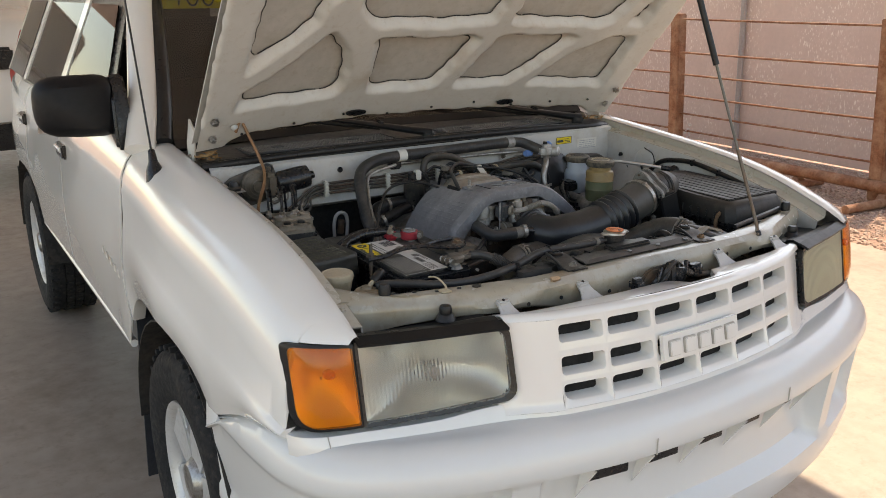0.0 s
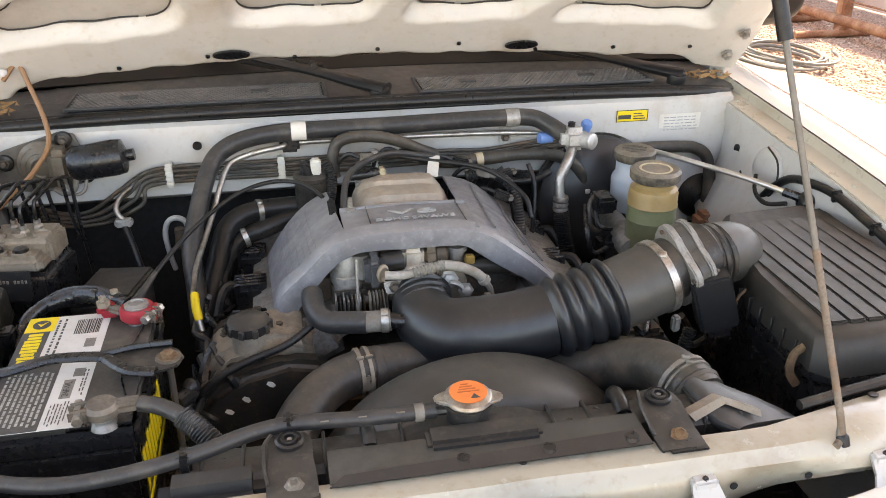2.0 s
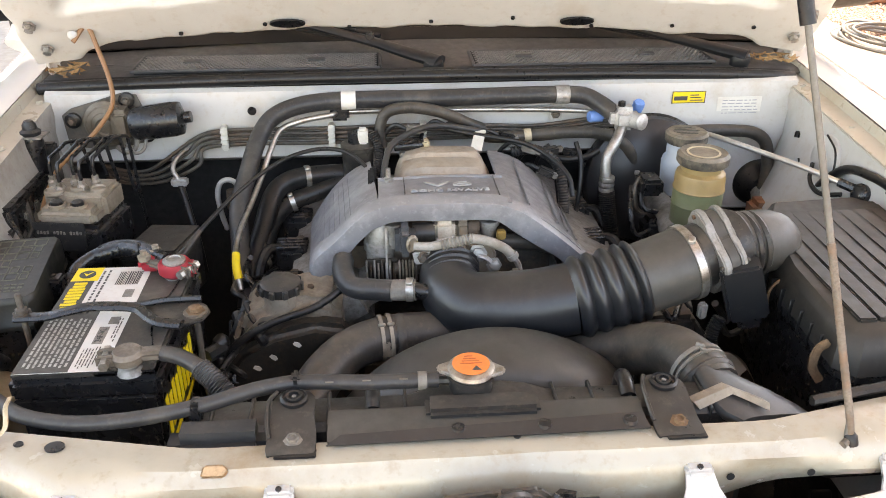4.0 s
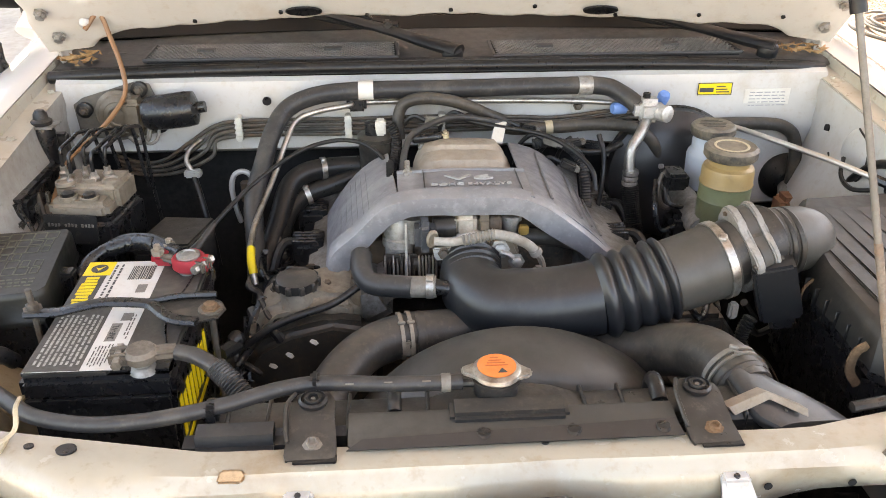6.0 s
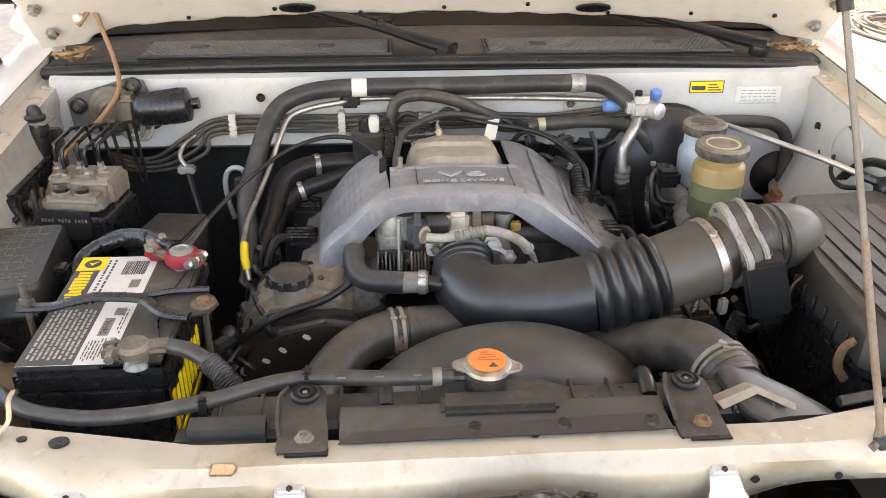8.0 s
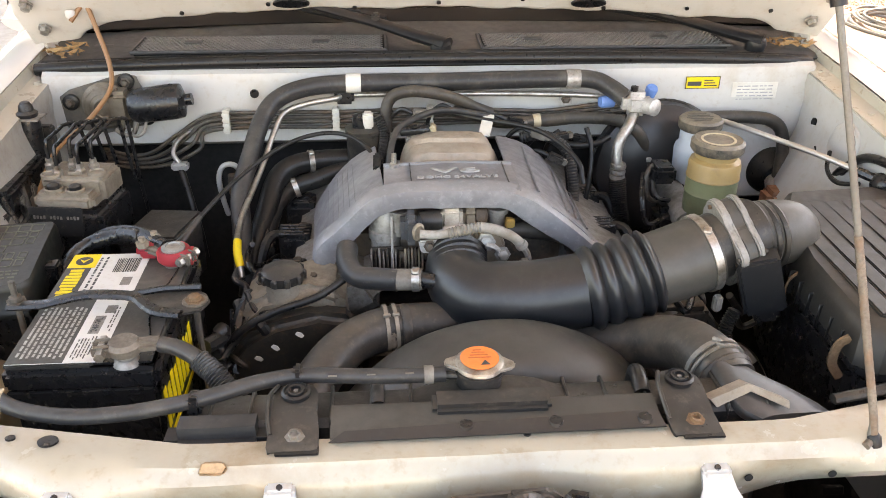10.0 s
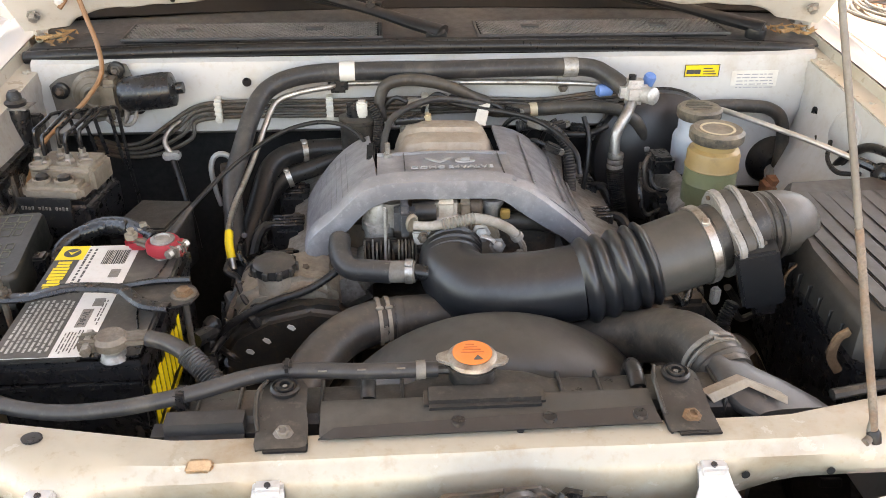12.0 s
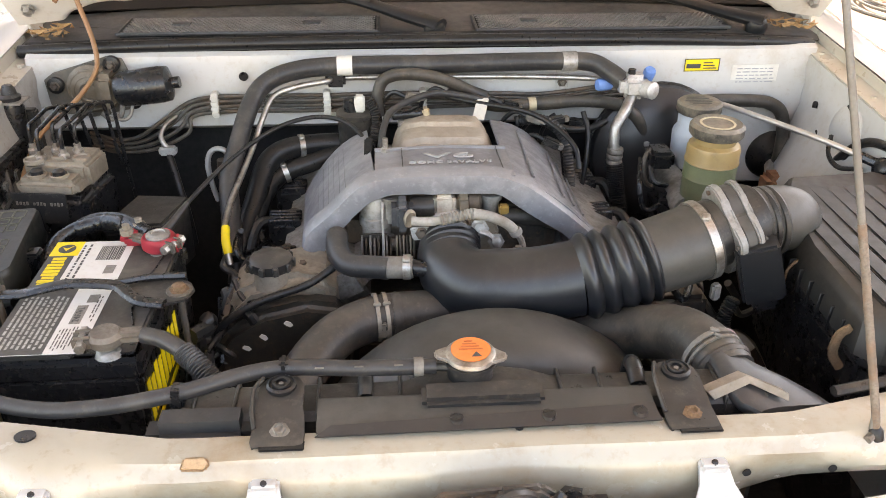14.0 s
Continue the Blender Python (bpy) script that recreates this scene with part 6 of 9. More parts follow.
# -- ABS unit with its lines
def abs_unit():
    a = thing("brake_control_unit", "alloy and black brake pressure unit with steel lines", "brake unit")
    m = Matrix.Translation((-0.583, 0.548, 0)) @ Matrix.Rotation(radians(-8), 4, "Z")
    def add(name, bm, mat, label=""):
        bm.transform(m)
        return part(name, bm, mat, a, label)
    add("valve_block", bm_box(-0.050, 0.050, -0.020, 0.052, 1.045, 1.088, 0.007, 3), CASTTAN, "dusty cast alloy valve block")
    add("front_step", bm_box(-0.050, 0.046, -0.054, -0.012, 1.045, 1.074, 0.009, 3), CASTTAN)
    add("coil_housing", bm_box(-0.060, 0.058, -0.062, 0.056, 0.93, 1.050, 0.010, 3), BLACK, "black plastic coil housing")
    own = bm_prism([(-0.046, -0.048), (0.030, -0.048), (0.034, -0.04), (0.034, -0.002), (-0.050, -0.002), (-0.050, -0.04)], 0.003, None, 0.001)
    own.transform(Matrix.Translation((0, -0.0635, 1.062)) @ Matrix.Rotation(radians(82), 4, "X"))
    add("name_plate", own, DUSTY, "worn grey name plate")
    for k in range(14):
        if k not in (4, 9):
            add("plate_print", bm_box(-0.042 + 0.0052 * k, -0.0392 + 0.0052 * k, -0.0705, -0.0685, 1.042 + 0.0006 * (k % 2), 1.0475 - 0.0005 * (k % 3), 0), SLEEVE)
    for k in range(4):
        add("plate_print", bm_box(-0.022 + 0.006 * k, -0.0190 + 0.006 * k, -0.0695, -0.0665, 1.027, 1.032, 0), SLEEVE)
    for x, y, r in ((-0.032, -0.014, 0.015), (-0.020, -0.036, 0.014), (0.014, -0.036, 0.014), (0.034, 0.0, 0.013), (0.0, 0.004, 0.013)):
        zt = 1.0735 if y < -0.02 else 1.0875
        add("plug", bm_lathe([(r, 0), (r, 0.005), (r * 0.85, 0.006), (r * 0.75, 0.003), (0, 0.003)], 22, (0, 0, 1), (x, y, zt)), CASTTAN)
        if y < -0.03:
            add("plug_knob", bm_lathe([(0.009, 0), (0.009, 0.008), (0.006, 0.010), (0, 0.010)], 14, (0, 0, 1), (x, y, zt + 0.002)), DUSTY)
    runs = (((-0.630, 0.575), (-0.614, 0.620, 1.141), 1.06), ((-0.608, 0.545), (-0.590, 0.612, 1.146), 1.07), ((-0.595, 0.575), (-0.576, 0.620, 1.144), 1.06),
            ((-0.576, 0.550), (-0.551, 0.622, 1.146), 1.03), ((-0.561, 0.570), (-0.541, 0.630, 1.144), 0.96))
    for (x, y), (tx, ty, tz), foot in runs:
        part("union_nut", bm_lathe([(0.0085, -0.006), (0.0085, 0.004), (0.0055, 0.007), (0.0055, 0.014)], 6, (0, 0, 1), (x, y, 1.089)), STEEL, a)
        up, top = Vector((x, y, 1.130)), Vector((tx, ty, tz))
        out = top + Vector((0.014, 0.020, -0.004))
        pts = [(x, y, 1.095), (x, y, 1.120), up + (top - up) * 0.06, up + (top - up) * 0.2, up + (top - up) * 0.8, top, out, out + Vector((0.003, 0.004, -0.016)), (out.x + 0.006, out.y + 0.008, lerp(out.z, foot, 0.6)), (out.x + 0.010, out.y + 0.012, foot)]
        part("brake_line", bm_tube([Vector(p)[:] for p in pts], 0.0031, 8, 4), BLACK, a)
    add("bracket", bm_box(-0.075, -0.06, -0.05, 0.05, 0.86, 1.02, 0.003), DARKSTEEL)
    add("foot", bm_box(-0.05, 0.05, -0.05, 0.04, 0.80, 0.93, 0.004), DARKSTEEL)
    return a


abs_unit()
sm = thing("solenoid_valve", "small black valve with a dusty metal cap", "valve")
part("body", bm_lathe([(0.016, -0.07), (0.018, -0.01), (0.016, 0.0)], 16, (0, 0, 1), (-0.683, 0.66, 1.140)), BLACK, sm)
part("flange", bm_prism([(-0.024, -0.018), (0.022, -0.022), (0.026, 0.016), (-0.02, 0.020)], 0.003, Matrix.Translation((-0.683, 0.66, 1.140)), 0.001), SLEEVE, sm)
part("cap", bm_lathe([(0.016, 0.002), (0.017, 0.008), (0.012, 0.012), (0.011, 0.020), (0.007, 0.026), (0, 0.027)], 18, (0, 0, 1), (-0.683, 0.66, 1.141)), DUSTY, sm)
part("bracket", bm_box(-0.70, -0.655, 0.672, 0.69, 1.02, 1.12, 0.003), DUSTY, sm)
for k, pts in enumerate(([(-0.655, 0.64, 1.06), (-0.64, 0.60, 1.03), (-0.65, 0.56, 1.0), (-0.67, 0.50, 1.01)], [(-0.675, 0.62, 1.03), (-0.65, 0.57, 1.04), (-0.655, 0.50, 1.0), (-0.66, 0.45, 0.98)])):
    part("wire", bm_tube(pts, 0.004, 6), RUBBER, sm)

# -- wiper motor
GEARCASE = surf("dusty_gear_case", (0.17, 0.145, 0.115), 0.55, 0.3, 0.25, 14, 0.12, 90, dirt=(0.10, 0.075, 0.05), dirt_amount=0.38, dirt_scale=12)
wm = thing("wiper_motor", "black wiper motor on a dusty metal plate", "motor")
ax = Vector((0.99, 0.0, 0.12)).normalized()
part("plate", bm_prism([(-0.668, 1.078), (-0.672, 1.136), (-0.655, 1.148), (-0.56, 1.176), (-0.535, 1.172), (-0.528, 1.15), (-0.512, 1.10), (-0.53, 1.082), (-0.60, 1.068)], 0.004, Matrix(((1, 0, 0, 0), (0, 0, -1, 0.782), (0, 1, 0, 0), (0, 0, 0, 1))), 0.001), surf("motor_plate", (0.115, 0.105, 0.093), 0.6, 0.2, 0.2, 14, 0.1, 90, dirt=(0.16, 0.125, 0.09), dirt_amount=0.3, dirt_scale=12), wm, "dusty grey steel mounting plate")
part("motor_can", bm_lathe([(0.0, 0.0), (0.024, 0.002), (0.030, 0.012), (0.031, 0.075), (0.029, 0.090), (0.018, 0.094), (0.010, 0.096), (0.010, 0.108), (0, 0.108)], 28, ax, (-0.542, 0.742, 1.128)), BLACK, wm, "black motor can")
part("gear_case", bm_lathe([(0.0, 0.0), (0.040, 0.0), (0.042, 0.018), (0.030, 0.030), (0.012, 0.034), (0, 0.036)], 26, (0, -1, 0), (-0.588, 0.778, 1.125)), GEARCASE, wm)
part("gear_neck", bm_box(-0.575, -0.538, 0.725, 0.772, 1.098, 1.158, 0.010, 3), GEARCASE, wm)
for x, z in ((-0.552, 1.164), (-0.652, 1.128), (-0.525, 1.098)):
    part("grommet", bm_lathe([(0.014, 0), (0.014, 0.008), (0.009, 0.010)], 18, (0, -1, 0), (x, 0.778, z)), RUBBER, wm)
    bolt(wm, (x, 0.769, z), (0, -1, 0), 0.006)
part("wire", bm_tube([(-0.55, 0.725, 1.10), (-0.535, 0.715, 1.085), (-0.52, 0.72, 1.09), (-0.515, 0.73, 1.11)], 0.003, 6), SLEEVE, wm)
for k in range(3):
    part("case_rib", bm_tube([(-0.588 + (0.016 + 0.009 * k) * math.cos(a), 0.744 + 0.005 * k, 1.125 + (0.016 + 0.009 * k) * math.sin(a)) for a in [0.5 + 0.35 * i for i in range(14)]], 0.003, 6, 2), GEARCASE, wm)
part("case_strap", bm_box(-0.566, -0.556, 0.738, 0.748, 1.085, 1.160, 0.003), GEARCASE, wm)
part("hose_clip", bm_tube([(-0.57, 0.735, 1.09), (-0.555, 0.728, 1.082), (-0.538, 0.73, 1.088), (-0.532, 0.735, 1.115)], 0.0045, 8), SLEEVE, wm)

wt = thing("washer_hose", "thin brown washer hose hanging from the bonnet", "hose")
h0 = hp(-0.628, 0.105, -0.035)
part("tube", bm_tube([h0[:], (-0.606, 0.80, 1.290), (-0.590, 0.79, 1.25), (-0.574, 0.772, 1.20), (-0.570, 0.75, 1.165), (-0.585, 0.715, 1.138), (-0.612, 0.675, 1.112), (-0.64, 0.62, 1.09), (-0.66, 0.55, 1.02), (-0.66, 0.45, 0.92)], 0.0042, 8), BROWNTUBE, wt)

lp = thing("hose_loop", "pale grey looped pipe hanging at the bulkhead mat", "pipe")
part("tube", bm_tube([(-0.392, 0.715, 0.93), (-0.396, 0.705, 0.965), (-0.398, 0.70, 1.005), (-0.391, 0.70, 1.028), (-0.376, 0.70, 1.035), (-0.362, 0.70, 1.026), (-0.357, 0.702, 1.0), (-0.358, 0.71, 0.95)], 0.0048, 10), surf("pale_grey_tube", (0.40, 0.395, 0.38), 0.45, 0.2, 0.1, 20, 0.03, 60), lp)
part("fitting", bm_tube([(-0.374, 0.705, 1.012), (-0.376, 0.708, 0.975)], 0.009, 10, curved=False), DARKSTEEL, lp)

# -- pipes along the bulkhead
def pipe(name, label, pts, r, mat, category="hose", group="", sides=12, extra=()):
    t = thing(name, label, category, group)
    part("tube", bm_tube(pts, r, sides), mat, t)
    return t


ac = pipe("air_con_hose", "thick dusty black air conditioning hose along the bulkhead", [(-0.335, 0.50, 0.93), (-0.340, 0.55, 0.972), (-0.345, 0.60, 1.022), (-0.332, 0.65, 1.065), (-0.316, 0.70, 1.108), (-0.292, 0.73, 1.138), (-0.245, 0.742, 1.156), (-0.167, 0.75, 1.162), (0, 0.752, 1.162), (0.175, 0.752, 1.164), (0.265, 0.75, 1.163), (0.30, 0.735, 1.152), (0.325, 0.705, 1.138)], 0.0158, LOOM, sides=16)
part("band", bm_tube([(-0.168, 0.75, 1.1625), (-0.142, 0.75, 1.1625)], 0.0172, 16, curved=False), PAPER, ac, "white paper band")
part("clip", bm_tube([(0.222, 0.751, 1.164), (0.247, 0.751, 1.164)], 0.0175, 16, curved=False), DIRTYALU, ac, "steel pipe clip")
part("clip_leg", bm_box(0.219, 0.243, 0.777, 0.782, 1.105, 1.165, 0.002), ALU, ac)
bolt(ac, (0.231, 0.777, 1.118), (0, -1, 0), 0.006)
al = pipe("air_con_pipe", "thin bright alloy air conditioning pipe", [(0.325, 0.755, 1.128), (0.2, 0.768, 1.131), (0, 0.768, 1.135), (-0.16, 0.762, 1.137), (-0.187, 0.735, 1.140), (-0.240, 0.73, 1.132), (-0.278, 0.722, 1.118), (-0.296, 0.69, 1.088), (-0.310, 0.655, 1.055), (-0.326, 0.60, 1.025), (-0.336, 0.53, 1.008), (-0.334, 0.46, 0.995), (-0.325, 0.43, 0.96)], 0.0050, STEEL, "pipe")
part("tip", bm_tube([(-0.3345, 0.475, 1.0), (-0.332, 0.452, 0.990), (-0.328, 0.44, 0.974)], 0.0066, 10), YELLOW, al, "yellow plastic grip")
part("joint", bm_box(-0.190, -0.155, 0.745, 0.775, 1.124, 1.152, 0.005), BLACK, al)
bk = thing("air_con_block", "cast alloy air conditioning junction with blue caps", "pipe block")
part("block", bm_box(0.312, 0.362, 0.675, 0.715, 1.115, 1.158, 0.012, 3), ALU, bk)
part("block", bm_lathe([(0.014, -0.012), (0.015, 0.016), (0.010, 0.020)], 16, (0.5, -0.8, 0.1), (0.355, 0.68, 1.135)), ALU, bk)
part("bolt", bm_lathe([(0.007, 0), (0.007, 0.008), (0, 0.009)], 6, (0, 0, 1), (0.332, 0.695, 1.158)), BLACK, bk)
part("cap", bm_lathe([(0.010, 0), (0.011, 0.018), (0.009, 0.022), (0, 0.022)], 14, (0.1, -0.5, 1), (0.372, 0.735, 1.135)), BLUE, bk, "blue plastic valve cap")
part("cap", bm_lathe([(0.010, 0), (0.011, 0.022), (0.009, 0.026), (0, 0.026)], 14, (-1, -0.2, 0.05), (0.308, 0.735, 1.126)), BLUE, bk, "blue plastic valve cap")
part("elbow", bm_tube([(0.335, 0.69, 1.120), (0.322, 0.676, 1.098), (0.306, 0.664, 1.075), (0.303, 0.658, 1.05), (0.305, 0.655, 1.034)], 0.0095, 12), STEEL, bk, "bright alloy elbow")
for z in (1.036, 1.026, 1.016):
    part("collar", bm_lathe([(0.0135, -0.004), (0.0145, 0), (0.0135, 0.004)], 16, (0.02, -0.02, 1), (0.306, 0.654, z)), STEEL, bk)
part("ribbed_hose", corrugated([(0.307, 0.654, 1.012), (0.312, 0.645, 0.97), (0.318, 0.62, 0.92), (0.322, 0.60, 0.85)], 0.014), RUBBER, bk)
for i, (z, r) in enumerate(((1.102, 0.0036), (1.093, 0.0036), (1.084, 0.0036), (1.074, 0.0036))):
    pts = [(-0.62, 0.80, 1.03 - 0.008 * i), (-0.57, 0.775, 1.026 - 0.008 * i), (-0.525 + 0.008 * i, 0.765, 1.034 - 0.008 * i), (-0.475 + 0.012 * i, 0.765, z - 0.035), (-0.43, 0.772, z - 0.008), (-0.385, 0.774, z), (-0.30, 0.774, z + 0.001), (-0.19, 0.774, z), (-0.05, 0.774, z + 0.002), (0.12, 0.774, z - 0.002 + 0.002 * i), (0.2, 0.774, z - 0.004), (0.33, 0.77, z + 0.012), (0.40, 0.765, z + 0.01), (0.43, 0.75, z - 0.02)]
    pipe("brake_pipe", "thin grey steel brake pipe along the bulkhead", pts, r, DARKSTEEL, "pipe", "bulkhead brake pipes", 8)
for x in (-0.386, -0.19, -0.02):
    cl = thing("pipe_clip", "white plastic clip holding the brake pipes", "clip", "pipe clips")
    part("body", bm_box(x - 0.006, x + 0.006, 0.764, 0.786, 1.066, 1.111, 0.002), WHITE, cl)
    for z in (1.074, 1.084, 1.093, 1.103):
        part("finger", bm_box(x - 0.0065, x + 0.0065, 0.761, 0.766, z - 0.003, z + 0.003, 0.001), WHITE, cl)
bh = pipe("brake_hose", "brake hose with steel end on the bulkhead", [(-0.455, 0.765, 1.072), (-0.472, 0.745, 1.062), (-0.478, 0.73, 1.045), (-0.468, 0.722, 1.028)], 0.0045, STEEL, "hose")
part("bracket", bm_box(-0.482, -0.452, 0.712, 0.73, 1.018, 1.032, 0.003), ALU, bh)
part("hose", bm_tube([(-0.466, 0.72, 1.02), (-0.455, 0.70, 0.99), (-0.447, 0.685, 0.965), (-0.436, 0.67, 0.92), (-0.43, 0.66, 0.87)], 0.006, 8), RUBBER, bh)

vc = thing("vacuum_canister", "small black canister with connector on the bulkhead", "canister")
part("can", bm_lathe([(0.026, -0.06), (0.030, -0.05), (0.031, 0.0), (0.033, 0.002), (0.033, 0.008), (0.026, 0.010), (0, 0.011)], 26, (0, 0, 1), (-0.139, 0.705, 1.088)), DUSTY, vc)
part("stem", bm_lathe([(0.014, 0.01), (0.013, 0.03), (0.008, 0.032), (0, 0.032)], 12, (0, 0, 1), (-0.145, 0.705, 1.088)), BLACK, vc)
part("connector", bm_box(-0.140, -0.122, 0.69, 0.71, 1.098, 1.126, 0.003), WHITE, vc, "white connector lock")
part("vent_hose", corrugated([(-0.115, 0.70, 1.118), (-0.105, 0.69, 1.095), (-0.108, 0.685, 1.06), (-0.115, 0.68, 1.04)], 0.008), LOOM, vc)
pipe("vacuum_hose", "dusty brown vacuum hose looping over the engine", [(-0.098, 0.712, 1.085), (-0.100, 0.718, 1.12), (-0.088, 0.722, 1.146), (-0.055, 0.722, 1.155), (-0.009, 0.722, 1.150), (0.03, 0.73, 1.135), (0.06, 0.738, 1.118), (0.09, 0.742, 1.105)], 0.0105, HOSE)
hh = pipe("heater_hose", "dusty brown heater hose behind the engine", [(0.06, 0.735, 1.106), (0.10, 0.735, 1.092), (0.15, 0.738, 1.090), (0.2, 0.74, 1.093), (0.26, 0.742, 1.094), (0.32, 0.742, 1.088), (0.358, 0.738, 1.068), (0.376, 0.735, 1.04), (0.381, 0.735, 1.015), (0.382, 0.735, 0.98)], 0.0112, HOSE)
ring_clamp(hh, (0.381, 0.735, 1.018), (0.05, 0, -1), 0.0115, 0.010, ALU)
part("band", bm_tube([(0.165, 0.7385, 1.091), (0.178, 0.739, 1.092)], 0.0125, 14, curved=False), CREAM, hh)
pipe("heater_hose", "dusty black heater hose behind the reservoirs", [(0.46, 0.75, 1.085), (0.52, 0.755, 1.086), (0.58, 0.758, 1.083), (0.615, 0.756, 1.078), (0.640, 0.752, 1.058), (0.648, 0.745, 1.01), (0.645, 0.74, 0.93)], 0.012, HOSE)
c1 = pipe("coolant_hose", "dusty black coolant hose with spring clamp", [(-0.16, 0.715, 1.034), (-0.194, 0.712, 1.035), (-0.239, 0.70, 1.036), (-0.271, 0.685, 1.032), (-0.294, 0.665, 1.014), (-0.309, 0.62, 0.975), (-0.325, 0.57, 0.932), (-0.335, 0.52, 0.87)], 0.0185, RUBBER, "hose", "coolant hoses", 14)
ring_clamp(c1, (-0.234, 0.701, 1.036), (-1, -0.25, 0.0), 0.019, 0.009)
c1 = pipe("coolant_hose", "dusty black coolant hose with spring clamp", [(-0.16, 0.70, 1.022), (-0.187, 0.695, 1.019), (-0.227, 0.685, 1.008), (-0.266, 0.675, 0.998), (-0.293, 0.645, 0.980), (-0.307, 0.60, 0.952), (-0.318, 0.55, 0.90)], 0.016, RUBBER, "hose", "coolant hoses", 14)
ring_clamp(c1, (-0.262, 0.676, 0.999), (-1, -0.25, -0.28), 0.0165, 0.009)
part("end_fitting", bm_lathe([(0.010, 0), (0.010, 0.02), (0.013, 0.02), (0.013, 0.03)], 12, (1, -0.1, 0.1), (-0.178, 0.704, 1.02)), STEEL, c1)
cc = pipe("throttle_cable", "thin black control cable arching to the engine", [(-0.41, 0.44, 1.022), (-0.375, 0.49, 1.05), (-0.33, 0.56, 1.075), (-0.27, 0.63, 1.095), (-0.215, 0.66, 1.103), (-0.165, 0.645, 1.105), (-0.128, 0.60, 1.095), (-0.115, 0.55, 1.078)], 0.0036, RUBBER, "cable")
part("boot", bm_tube([(-0.425, 0.425, 1.008), (-0.405, 0.445, 1.024), (-0.385, 0.475, 1.043)], 0.008, 10, radii=lambda t: lerp(0.009, 0.004, t)), DUSTY, cc)
pipe("vacuum_hose", "black vacuum hose rising from the plenum", [(-0.098, 0.520, 1.082), (-0.096, 0.545, 1.104), (-0.090, 0.575, 1.122), (-0.078, 0.605, 1.132), (-0.047, 0.64, 1.137), (-0.011, 0.67, 1.137), (0.03, 0.69, 1.128), (0.09, 0.70, 1.112), (0.15, 0.71, 1.09)], 0.0055, LOOM)
pipe("throttle_cable", "thin black control cable behind the engine cover", [(0.015, 0.70, 1.122), (0.07, 0.685, 1.114), (0.117, 0.67, 1.111), (0.16, 0.66, 1.102), (0.194, 0.63, 1.089), (0.219, 0.59, 1.070), (0.225, 0.57, 1.04)], 0.0042, RUBBER, "cable")
wl = thing("wiring_loom", "thick ribbed wiring sleeve beside the engine cover", "wiring", "engine wiring")
part("sleeve", corrugated([(0.135, 0.69, 1.078), (0.165, 0.685, 1.084), (0.192, 0.675, 1.080), (0.214, 0.66, 1.062), (0.222, 0.64, 1.03), (0.224, 0.62, 0.98)], 0.0095, 0.005, 12, 0.07), LOOM, wl)
for k, pts in enumerate(([(0.15, 0.72, 1.072), (0.19, 0.705, 1.070), (0.23, 0.69, 1.062), (0.27, 0.69, 1.064), (0.30, 0.71, 1.068)],
                         [(0.20, 0.70, 1.085), (0.215, 0.68, 1.06), (0.22, 0.66, 1.02), (0.225, 0.64, 0.97)],
                         [(0.255, 0.70, 1.09), (0.262, 0.68, 1.06), (0.258, 0.66, 1.01), (0.25, 0.65, 0.95)])):
    pipe("wiring_loom", "black wiring loom over the engine's rear", pts, (0.006, 0.007, 0.0045)[k], RUBBER, "wiring", "engine wiring")
fc = thing("injector_connector", "black injector plug with yellowed clip behind the plenum", "connector")
part("plug", bm_lathe([(0.006, -0.03), (0.0085, -0.028), (0.0085, 0.0), (0.010, 0.002), (0.010, 0.018), (0.008, 0.022)], 14, (1, 0.1, 0.02), (-0.048, 0.645, 1.112)), BLACK, fc)
part("clip", bm_box(-0.028, -0.016, 0.636, 0.656, 1.106, 1.122, 0.003), CREAM, fc, "yellowed plastic clip")
part("socket", bm_box(-0.068, -0.036, 0.630, 0.652, 1.090, 1.103, 0.003), SLEEVE, fc)

